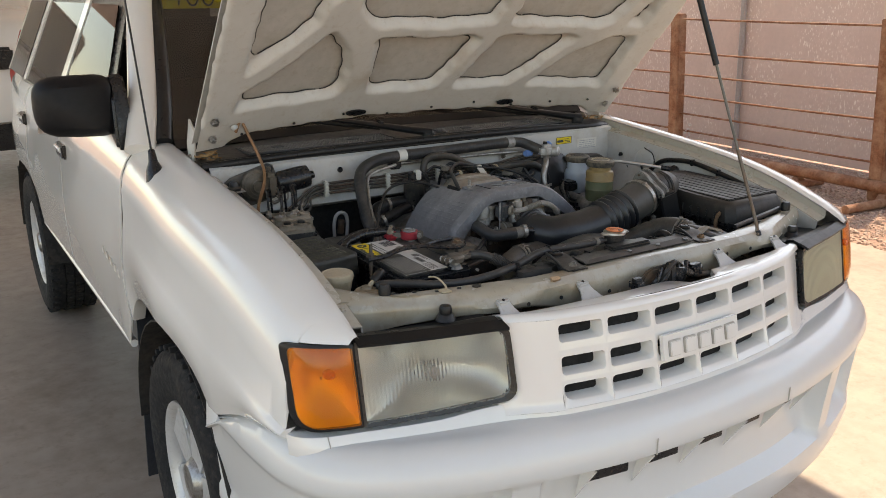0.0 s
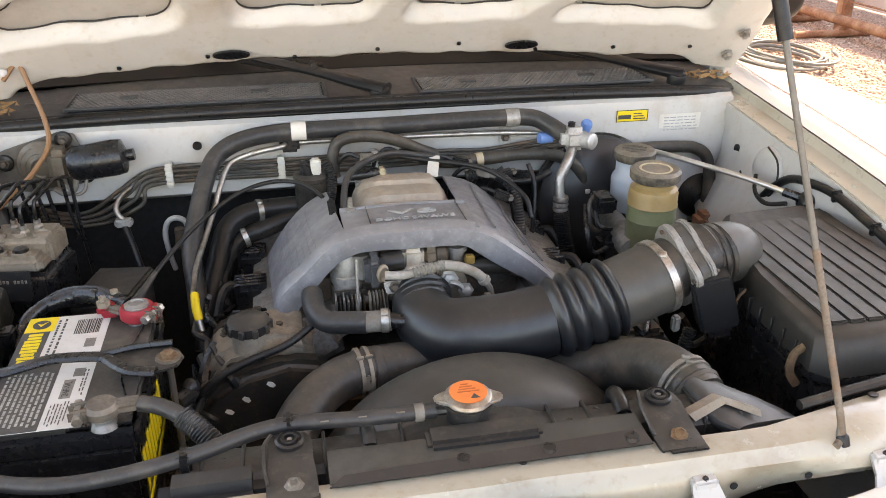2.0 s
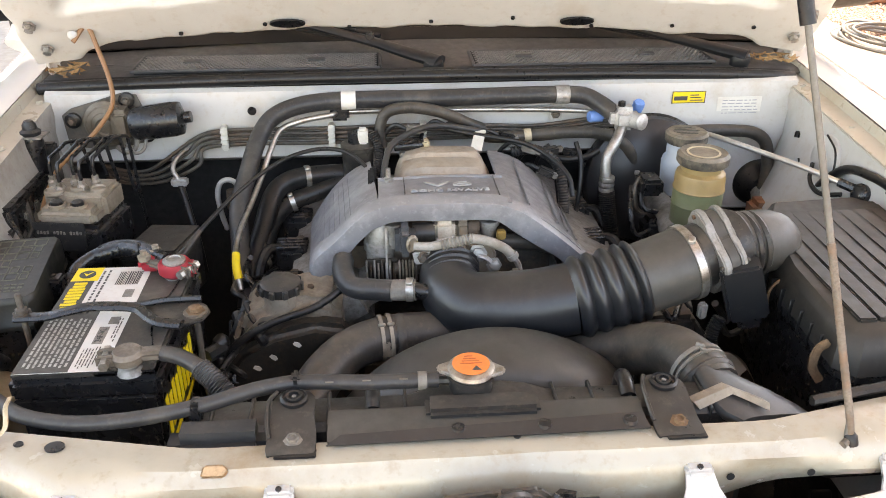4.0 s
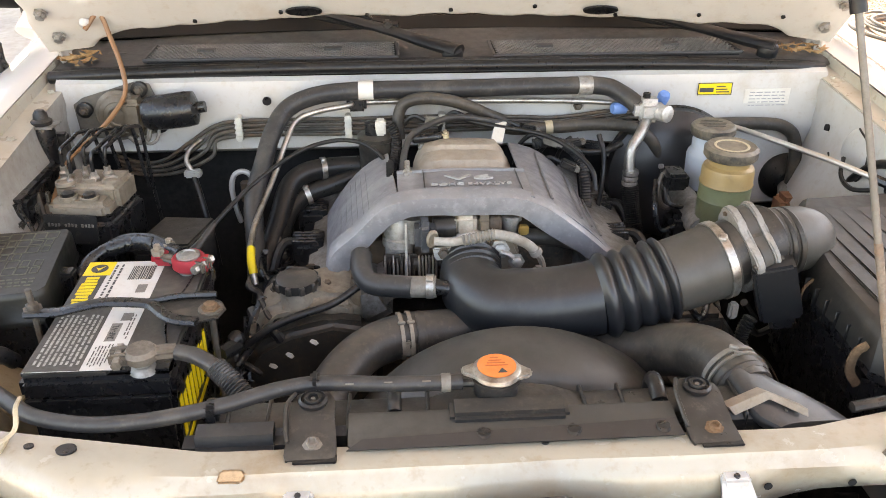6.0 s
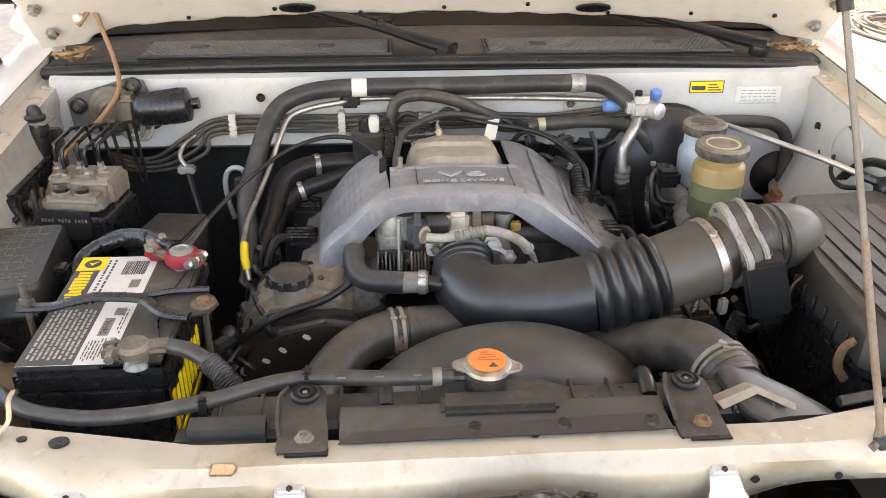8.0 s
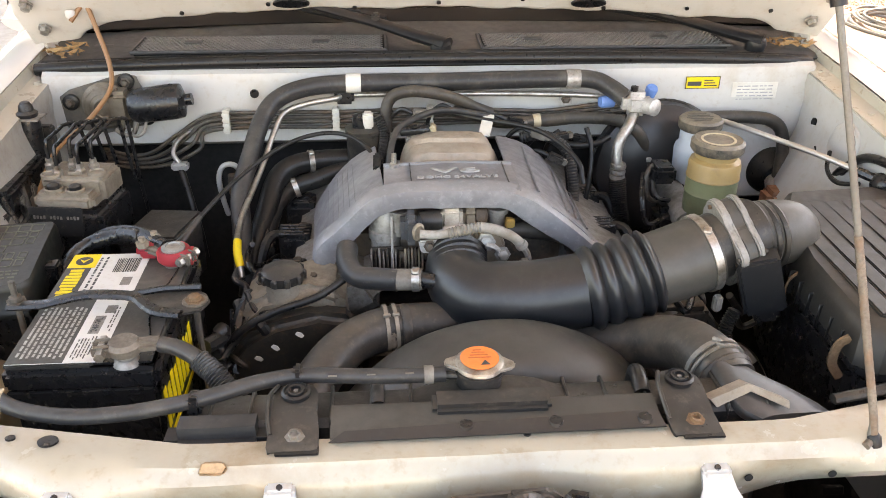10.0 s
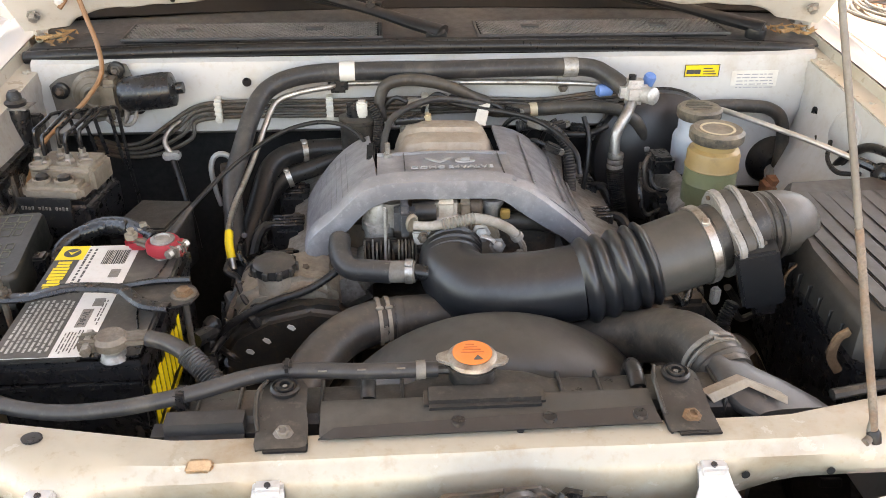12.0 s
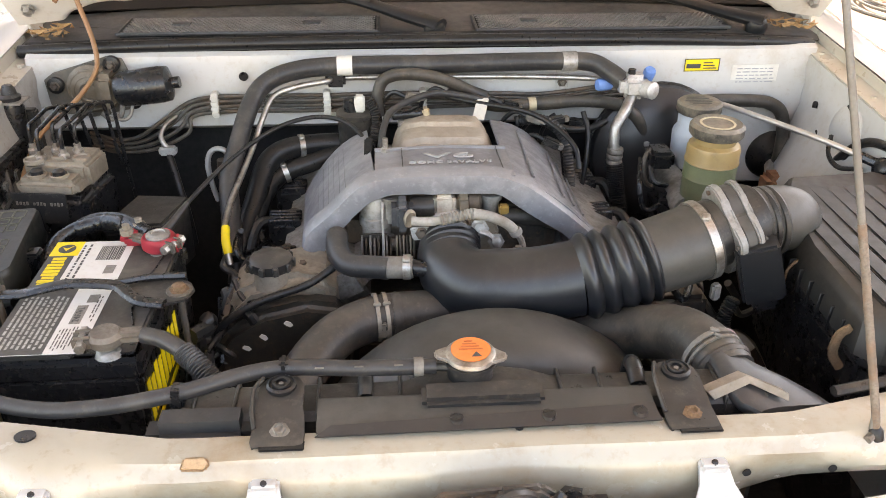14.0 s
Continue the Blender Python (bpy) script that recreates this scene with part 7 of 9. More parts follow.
# -- engine
def engine():
    e = thing("engine", "V6 petrol engine with grey plastic top cover", "engine")
    part("block", bm_box(-0.20, 0.24, 0.34, 0.82, 0.45, 0.90, 0.03), ENGINE, e)
    for s, ang in ((-1, 28), (1, -28)):
        own = bm_box(-0.075, 0.075, 0.36, 0.80, -0.03, 0.05, 0.02, 3)
        own.transform(Matrix.Translation((0.02 + s * 0.20, 0, 0.935)) @ Matrix.Rotation(radians(-ang), 4, "Y"))
        part("valve_cover", own, DIRTYALU, e, "oily cast alloy valve cover")
    for k in range(3):
        y = 0.44 + 0.12 * k
        for s in (-1, 1):
            x = 0.02 + s * (0.235 if s > 0 else 0.275)
            part("ignition_coil", bm_box(x - 0.024, x + 0.024, y - 0.026, y + 0.026, 0.925, 0.972, 0.007), BLACK, e)
            for j in range(4):
                part("coil_fin", bm_box(x - 0.026, x + 0.026, y - 0.020 + 0.011 * j, y - 0.015 + 0.011 * j, 0.935, 0.9765, 0.002, 1), BLACK, e)
            part("coil_lead", bm_tube([(x + s * 0.01, y, 0.965), (x + s * 0.04, y - 0.02, 0.97), (x + s * 0.055, y - 0.05, 0.93), (x + s * 0.05, y - 0.07, 0.89)], 0.008, 8), RUBBER, e)
            part("coil_screw", bm_lathe([(0.008, 0), (0.008, 0.008), (0, 0.008)], 6, (0, 0, 1), (x - s * 0.012, y + 0.018, 0.967)), DARKSTEEL, e)
    # plenum
    rows = []
    for y, z, w in ((0.512, 1.075, 0.083), (0.522, 1.094, 0.084), (0.548, 1.100, 0.085), (0.562, 1.096, 0.085), (0.567, 1.106, 0.083), (0.600, 1.110, 0.084), (0.612, 1.106, 0.083), (0.618, 1.112, 0.081), (0.652, 1.111, 0.078), (0.682, 1.09, 0.074), (0.705, 1.03, 0.06)):
        rows.append([(0.002 + w * t, y - 0.012 * (1 - t * t), z - 0.045 * abs(t) ** 7 + 0.0015 * math.sin(9 * t)) for t in (-1, -0.96, -0.88, -0.75, -0.4, 0, 0.4, 0.75, 0.88, 0.96, 1)])
    part("plenum", bm_skin(rows, 0.004), surf("plenum_tan", (0.37, 0.31, 0.25), 0.62, 0.1, 0.15, 9, 0.14, 90, dirt=(0.23, 0.18, 0.135), dirt_amount=0.3, dirt_scale=12), e, "dusty tan cast intake plenum")
    part("plenum_side", bm_box(-0.09, 0.075, 0.56, 0.71, 0.95, 1.06, 0.02), DIRTYALU, e)
    tag = part("lifting_tab", bm_box(0.062, 0.082, 0.64, 0.70, 1.108, 1.111, 0.001), WHITE, e, "white tag strip")
    tag.matrix_basis = Matrix.Translation((0.072, 0.67, 1.11)) @ Matrix.Rotation(radians(18), 4, "X") @ Matrix.Rotation(radians(-14), 4, "Z") @ Matrix.Translation((-0.072, -0.67, -1.11))
    return e


eng = engine()


def engine_cover():
    c = new("engine_cover")
    c.parent = eng
    c["label"] = "dusty grey plastic engine cover with V6 lettering"
    # front arch: outer and inner outline in the xz plane
    outer = [(-0.212, 0.985), (-0.205, 1.030), (-0.170, 1.063), (-0.135, 1.098), (-0.118, 1.109), (-0.085, 1.1165), (-0.04, 1.118), (0.03, 1.1175), (0.062, 1.115), (0.085, 1.109), (0.113, 1.096), (0.150, 1.068), (0.185, 1.038), (0.212, 1.012)]
    inner = [(-0.190, 0.983), (-0.182, 1.003), (-0.158, 1.034), (-0.128, 1.068), (-0.112, 1.080), (-0.085, 1.0895), (-0.04, 1.090), (0.03, 1.089), (0.062, 1.0875), (0.077, 1.081), (0.099, 1.064), (0.128, 1.044), (0.155, 1.028), (0.180, 1.008)]
    rows = []
    so, si = (smooth_line([(x, 0, z) for x, z in k], 5) for k in (outer, inner))
    for o, i in zip(so, si):
        bump = 0.0022 * noise.noise(Vector((o.x * 55, 0, o.z * 55)))
        rows.append([(i.x, 0.430, i.z + 0.003), (i.x, 0.394, i.z + 0.001), (lerp(i.x, o.x, 0.06), 0.389 + bump, lerp(i.z, o.z, 0.08)), (lerp(i.x, o.x, 0.5), 0.386 + bump, lerp(i.z, o.z, 0.5)), (lerp(i.x, o.x, 0.90), 0.388 + bump, lerp(i.z, o.z, 0.90)), (o.x, 0.394, o.z), (o.x * 1.006, 0.412, o.z + 0.001)])
    part("front_arch", bm_skin(rows, 0.003), GREY, c)
    deck = []
    for y in (0.394, 0.41, 0.43, 0.45, 0.47, 0.49, 0.503):
        deck.append([(x, y, 1.1170 - 0.05 * (y - 0.394) - 0.0007 * abs(k - 6)) for k, x in enumerate([k / 12 * 0.196 - 0.106 for k in range(13)])])
    part("deck", bm_skin(deck, 0.004), GREY, c)
    part("deck_edge", bm_tube([(-0.106, 0.503, 1.107), (0.0, 0.506, 1.108), (0.09, 0.503, 1.107)], 0.005, 8), GREY, c)
    for s in (-1, 1):
        rows = []
        for k in range(10):
            f = k / 9
            y = lerp(0.396, 0.655 if s > 0 else 0.615, f)
            xi, zi = (lerp(0.084, 0.086, f), lerp(1.111, 1.096, f)) if s > 0 else (lerp(-0.104, -0.118, f), lerp(1.111, 1.093, f))
            xo, zo = (lerp(0.212, 0.236, f), lerp(1.016, 0.955, f)) if s > 0 else (lerp(-0.212, -0.222, f), lerp(0.985, 0.985, f))
            rows.append([(lerp(xi, xo, t), y, zi - (zi - zo) * ((0.35 * t + 0.65 * t ** 2.2) if s < 0 else lerp(0.5 * t + 0.5 * t ** 2, 0.15 * t + 0.85 * t ** 2.4, f))) for t in (j / 8 for j in range(9))])
        part("wing", bm_skin(rows, 0.004), GREY, c, "ribbed grey cover flank")
        for k in range(6):
            j = (3.0 + 0.62 * k) if s < 0 else (2.2 + 0.95 * k)
            a, f0 = min(7, int(j)), j - int(j)
            pts = []
            for r in rows[1:-1]:
                p, q = Vector(r[a]), Vector(r[a + 1])
                pts.append(p.lerp(q, f0) + Vector((s * 0.0022, 0, 0.0022)))
            if s < 0 or k in (0, 3, 4, 5):
                part("wing_rib", bm_tube(pts, 0.0017, 6, 2), GREY, c)
    part("notch", bm_box(-0.122, -0.110, 0.50, 0.56, 1.090, 1.1075, 0.003), PITCH, c)
    # badge field
    mz = Matrix.Translation((0.002, 0.450, 1.1142)) @ Matrix.Rotation(radians(-2.9), 4, "X") @ Matrix.Diagonal((1.0, 1.1, 1, 1))
    for x0, x1 in ((-0.069, -0.0675), (0.072, 0.0735)):
        own = bm_box(x0, x1, -0.034, 0.046, -0.001, 0.0009, 0.0002, 1)
        own.transform(mz)
        part("groove", own, DUSTY, c)
    LIGHT = surf("raised_grey", (0.36, 0.355, 0.345), 0.5, 0, 0.1, 20, 0.03, 60)
    text_part("lettering", "V6", 0.036, 0.0012, LIGHT, c, mz @ Matrix.Translation((0.0, 0.012, 0.0016)) @ Matrix.Diagonal((1.9, 0.66, 1, 1)), "raised grey lettering")
    text_part("lettering", "DOHC 24VALVE", 0.0125, 0.001, LIGHT, c, mz @ Matrix.Translation((0.0, -0.012, 0.0016)) @ Matrix.Diagonal((1.35, 0.9, 1, 1)), "raised grey lettering")
    for x, y, z in ((-0.090, 0.497, 1.118),):
        part("cover_nut", bm_lathe([(0.007, 0), (0.007, 0.006), (0.004, 0.007), (0.004, 0.022), (0, 0.022)], 8, (0, 0, 1), (x, y, z - 0.01)), STEEL, c)
    return c


engine_cover()


def throttle():
    t = new("throttle_body")
    t.parent = eng
    t["label"] = "dirty alloy throttle body with springs and hoses"
    part("body", bm_lathe([(0.036, -0.06), (0.040, -0.05), (0.040, 0.0), (0.034, 0.004), (0.034, 0.03)], 28, (0, -1, 0.25), (-0.004, 0.375, 1.028)), DIRTYALU, t)
    PALE = surf("pale_dusty_casting", (0.46, 0.42, 0.36), 0.6, 0.15, 0.15, 20, 0.08, 90, dirt=(0.26, 0.21, 0.155), dirt_amount=0.3, dirt_scale=18)
    part("pressure_can", bm_lathe([(0.021, -0.045), (0.022, -0.02), (0.0245, -0.018), (0.0245, -0.006), (0.022, -0.004), (0.0225, 0.022), (0.018, 0.028), (0, 0.029)], 24, (0, 0, 1), (-0.106, 0.415, 1.052)), DIRTYALU, t, "bright alloy diaphragm can")
    for k in range(8):
        part("spring_coil", bm_box(-0.128 + 0.0058 * k, -0.1252 + 0.0058 * k, 0.362, 0.384, 0.985, 1.030 - 0.005 * (k % 2), 0.0008, 1), (STEEL, DARKSTEEL, DIRTYALU)[k % 3], t)
    part("lever_back", bm_box(-0.128, -0.08, 0.384, 0.390, 0.98, 1.03, 0.002), DARKSTEEL, t)
    part("linkage_rod", bm_tube([(-0.0965, 0.348, 1.098), (-0.0965, 0.348, 1.006)], 0.0019, 6, curved=False), ALU, t)
    part("position_sensor", bm_box(-0.084, -0.054, 0.356, 0.395, 1.042, 1.090, 0.010, 3), surf("slate_plastic", (0.05, 0.054, 0.062), 0.35, 0, 0.2, 14, 0.03, 90, dirt=(0.15, 0.14, 0.13), dirt_amount=0.25, dirt_scale=14), t, "dark slate throttle sensor")
    part("plug", bm_lathe([(0.0075, 0), (0.0085, 0.006), (0.0065, 0.009), (0.004, 0.007)], 18, (0.25, -1, 0.05), (-0.061, 0.354, 1.072), squash=1.6), CASTTAN, t)
    part("valve_motor", bm_tube([(-0.057, 0.395, 1.066), (-0.024, 0.395, 1.067)], 0.0155, 20, curved=False), DUSTY, t, "dark round valve motor")
    part("valve_body", bm_box(-0.026, 0.006, 0.382, 0.418, 1.046, 1.088, 0.006, 3), PALE, t, "pale dusty valve casting")
    part("valve_body", bm_box(0.004, 0.032, 0.386, 0.418, 1.050, 1.086, 0.008, 3), CASTTAN, t)
    part("valve_body", bm_lathe([(0.012, 0), (0.014, 0.004), (0.014, 0.014), (0.010, 0.018)], 16, (1, -0.1, 0), (0.026, 0.400, 1.070)), DARKSTEEL, t)
    LOOMGREY = surf("pale_wire_sleeve", (0.27, 0.255, 0.235), 0.6, 0, 0.2, 25, 0.06, 90, dirt=(0.15, 0.125, 0.10), dirt_amount=0.3, dirt_scale=20)
    part("loom", bm_tube([(-0.058, 0.337, 1.075), (-0.036, 0.335, 1.074), (-0.015, 0.335, 1.0765)], 0.0062, 12), LOOMGREY, t, "grey wire sleeve")
    part("loom", corrugated([(-0.019, 0.335, 1.0755), (0.002, 0.335, 1.080), (0.026, 0.335, 1.085)], 0.0076, 0.0042, 14, 0.10), SLEEVE, t, "ribbed dark wire sleeve")
    part("loom", bm_tube([(0.024, 0.335, 1.085), (0.048, 0.336, 1.079), (0.072, 0.338, 1.066), (0.086, 0.338, 1.052)], 0.0072, 12), LOOMGREY, t, "grey wire sleeve")
    part("loom_end", bm_lathe([(0.0085, -0.004), (0.0092, 0), (0.0085, 0.004)], 14, (0.55, 0.0, -0.8), (0.085, 0.338, 1.053)), LOOMGREY, t)
    part("small_hose", bm_tube([(0.085, 0.338, 1.053), (0.094, 0.338, 1.038), (0.098, 0.338, 1.018)], 0.0045, 8), SLEEVE, t)
    for k in range(6):
        part("spring_coil", bm_lathe([(0.0145, -0.0014), (0.0168, 0), (0.0145, 0.0014)], 20, (1, 0, 0), (-0.078 + 0.0048 * k, 0.362, 1.022)), (CASTTAN, STEEL)[k % 2], t)
    part("spindle", bm_tube([(-0.085, 0.372, 1.020), (-0.035, 0.372, 1.022)], 0.009, 12, curved=False), DARKSTEEL, t)
    part("link_plate", bm_prism([(-0.056, 1.040), (-0.060, 1.060), (-0.026, 1.060), (-0.024, 1.050), (-0.034, 1.040)], 0.006, Matrix(((1, 0, 0, 0), (0, 0, -1, 0.350), (0, 1, 0, 0), (0, 0, 0, 1))), 0.002), ALU, t, "bright alloy link plate")
    bolt(t, (-0.044, 0.344, 1.052), (0, -1, 0.2), 0.006, DARKSTEEL)
    bolt(t, (0.036, 0.352, 1.052), (0, -1, 0.25), 0.0095, DIRTYALU)
    part("lever", bm_tube([(0.036, 0.345, 1.052), (0.048, 0.343, 1.048), (0.058, 0.343, 1.037)], 0.0055, 10, flat=0.6), ALU, t)
    bolt(t, (0.059, 0.344, 1.036), (0, -1, 0.25), 0.008, DIRTYALU)
    part("lever", bm_prism([(0.02, 1.02), (0.022, 1.066), (0.055, 1.068), (0.066, 1.04), (0.06, 1.0)], 0.02, Matrix(((1, 0, 0, 0), (0, 0, -1, 0.376), (0, 1, 0, 0), (0, 0, 0, 1))), 0.004), CASTTAN, t)
    part("clip", bm_box(0.068, 0.082, 0.385, 0.397, 1.055, 1.069, 0.002), surf("brass", (0.42, 0.27, 0.09), 0.45, 0.5, 0.2, 20, 0.1, 60), t, "brass fitting")
    part("rail", bm_tube([(0.07, 0.41, 1.040), (0.13, 0.412, 1.036), (0.18, 0.415, 1.02)], 0.013, 12), HOSE, t)
    part("clip", bm_box(0.082, 0.096, 0.326, 0.338, 1.022, 1.034, 0.003), SLEEVE, t)
    part("flange", bm_box(-0.055, 0.048, 0.372, 0.384, 1.0, 1.06, 0.006), DIRTYALU, t)
    part("hidden_casting", bm_box(-0.15, 0.16, 0.41, 0.55, 0.93, 1.05, 0.02), ENGINE, t)
    for x in (-0.085, 0.058):
        part("cover_mount", bm_lathe([(0.012, -0.03), (0.013, 0.0), (0.017, 0.002), (0.017, 0.010)], 16, (0, 0, 1), (x, 0.408, 1.070)), DIRTYALU, t)
    return t


throttle()
pv = thing("breather_hose", "grey-black breather hose with spring clamp", "hose")
part("tube", bm_tube([(-0.160, 0.362, 1.042), (-0.160, 0.342, 1.040), (-0.156, 0.322, 1.033), (-0.143, 0.306, 1.028), (-0.117, 0.297, 1.029), (-0.09, 0.29, 1.030)], 0.0155, 14), LOOM, pv)
part("tube", bm_tube([(-0.097, 0.292, 1.030), (-0.058, 0.287, 1.032)], 0.0150, 14, curved=False), SLEEVE, pv, "grey rubber end")
part("tube", bm_tube([(-0.06, 0.287, 1.032), (-0.03, 0.28, 1.030)], 0.011, 12, curved=False), BLACK, pv)
ring_clamp(pv, (-0.066, 0.288, 1.032), (1, -0.1, 0.03), 0.015, 0.010)

# -- front of the engine
fe = thing("timing_cover", "black timing belt cover with white paint marks", "engine cover")
Mx = Matrix(((1, 0, 0, 0), (0, 0, -1, 0.305), (0, 1, 0, 0), (0, 0, 0, 1)))
part("cover", bm_prism([(-0.33, 0.87), (-0.326, 0.925), (-0.306, 0.955), (-0.26, 0.980), (-0.20, 0.994), (-0.15, 0.985), (-0.13, 0.94), (-0.14, 0.85), (-0.2, 0.75), (-0.30, 0.78)], 0.04, Mx, 0.012, 3), surf("oily_black", (0.02, 0.017, 0.014), 0.45, 0, 0.5, 10, 0.15, 50, dirt=(0.09, 0.05, 0.025), dirt_amount=0.35, dirt_scale=9), fe, "oily black cover")
part("edge_seal", corrugated([(-0.334, 0.285, 0.88), (-0.330, 0.28, 0.928), (-0.308, 0.282, 0.960), (-0.26, 0.288, 0.986), (-0.20, 0.30, 1.002), (-0.16, 0.32, 1.02)], 0.0055, 0.005, 10, 0.07), RUBBER, fe)
for x, z, a in ((-0.283, 0.928, 0.5), (-0.259, 0.945, 0.7), (-0.225, 0.965, 0.6)):
    own = bm_prism([(-0.0055, -0.0025), (-0.001, -0.0035), (0.005, -0.0030), (0.0062, 0.0015), (0.001, 0.0038), (-0.005, 0.0022)], 0.001)
    own.transform(Matrix.Translation((x, 0.2638, z)) @ Matrix.Rotation(a, 4, "Y") @ Matrix.Rotation(math.pi / 2, 4, "X"))
    part("paint_mark", own, PAPER, fe, "white paint dab")
oc = thing("oil_filler", "black oil filler cap on the valve cover", "oil cap")
part("neck", bm_lathe([(0.030, -0.05), (0.026, -0.035), (0.024, -0.012)], 20, (0, 0, 1), (-0.250, 0.335, 1.022)), CASTTAN, oc)
part("cap", bm_lathe([(0.029, -0.010), (0.030, -0.004), (0.029, 0.003), (0.024, 0.007), (0, 0.008)], 24, (0, 0, 1), (-0.250, 0.335, 1.022)), DUSTY, oc)
for k in range(10):
    _t = 2 * math.pi * k / 10
    part("cap_grip", bm_box(-0.004, 0.004, -0.003, 0.003, -0.010, 0.003, 0.0015, 1, bm=None), DUSTY, oc).matrix_basis = Matrix.Translation((-0.250 + 0.030 * math.cos(_t), 0.335 + 0.030 * math.sin(_t), 1.022)) @ Matrix.Rotation(_t + math.pi / 2, 4, "Z")
cg = thing("cam_housing", "oil-stained cast alloy front of the cylinder head", "casting")
part("casting", bm_prism([(-0.335, 0.88), (-0.315, 0.965), (-0.285, 0.995), (-0.20, 1.012), (-0.165, 0.995), (-0.16, 0.90)], 0.095, Matrix(((1, 0, 0, 0), (0, 0, -1, 0.405), (0, 1, 0, 0), (0, 0, 0, 1))), 0.014, 3), CASTTAN, cg)
part("edge", bm_box(-0.318, -0.29, 0.32, 0.40, 0.86, 0.955, 0.010, 3), CASTTAN, cg, "brown-stained casting edge")
for k, (x, z) in enumerate(((-0.285, 0.99), (-0.265, 1.0), (-0.19, 0.995), (-0.21, 1.005))):
    part("cam_bolt", bm_lathe([(0.009, 0), (0.009, 0.002), (0.006, 0.002), (0.006, 0.008), (0, 0.008)], 6, (0, 0, 1), (x, 0.37 - 0.02 * (k % 2), z - 0.004)), DARKSTEEL, cg)
pw = thing("pulley", "black engine drive pulley", "pulley")
part("disc", bm_lathe([(0.03, -0.01), (0.075, -0.01), (0.08, 0.0), (0.07, 0.005), (0.08, 0.01), (0.03, 0.012)], 30, (0, -1, 0), (0.05, 0.26, 0.80)), DARKSTEEL, pw)

uh = pipe("radiator_hose", "thick dusty black upper radiator hose with steel clamp", [(0.02, 0.285, 0.972), (-0.03, 0.262, 0.978), (-0.103, 0.25, 0.980), (-0.155, 0.225, 0.974), (-0.190, 0.18, 0.962), (-0.21, 0.13, 0.945), (-0.215, 0.08, 0.93)], 0.0295, HOSE, sides=18)
ring_clamp(uh, (-0.096, 0.251, 0.980), (-1, -0.15, -0.02), 0.0302, 0.005, CASTTAN)
ring_clamp(uh, (-0.108, 0.249, 0.980), (-1, -0.15, -0.02), 0.0302, 0.005, CASTTAN)
part("clamp_bridge", bm_box(-0.110, -0.094, 0.220, 0.226, 0.966, 0.990, 0.002), CASTTAN, uh)
part("end_bead", bm_lathe([(0.030, -0.006), (0.032, 0), (0.030, 0.006)], 22, (-1, -0.12, 0), (-0.082, 0.252, 0.980)), HOSE, uh)

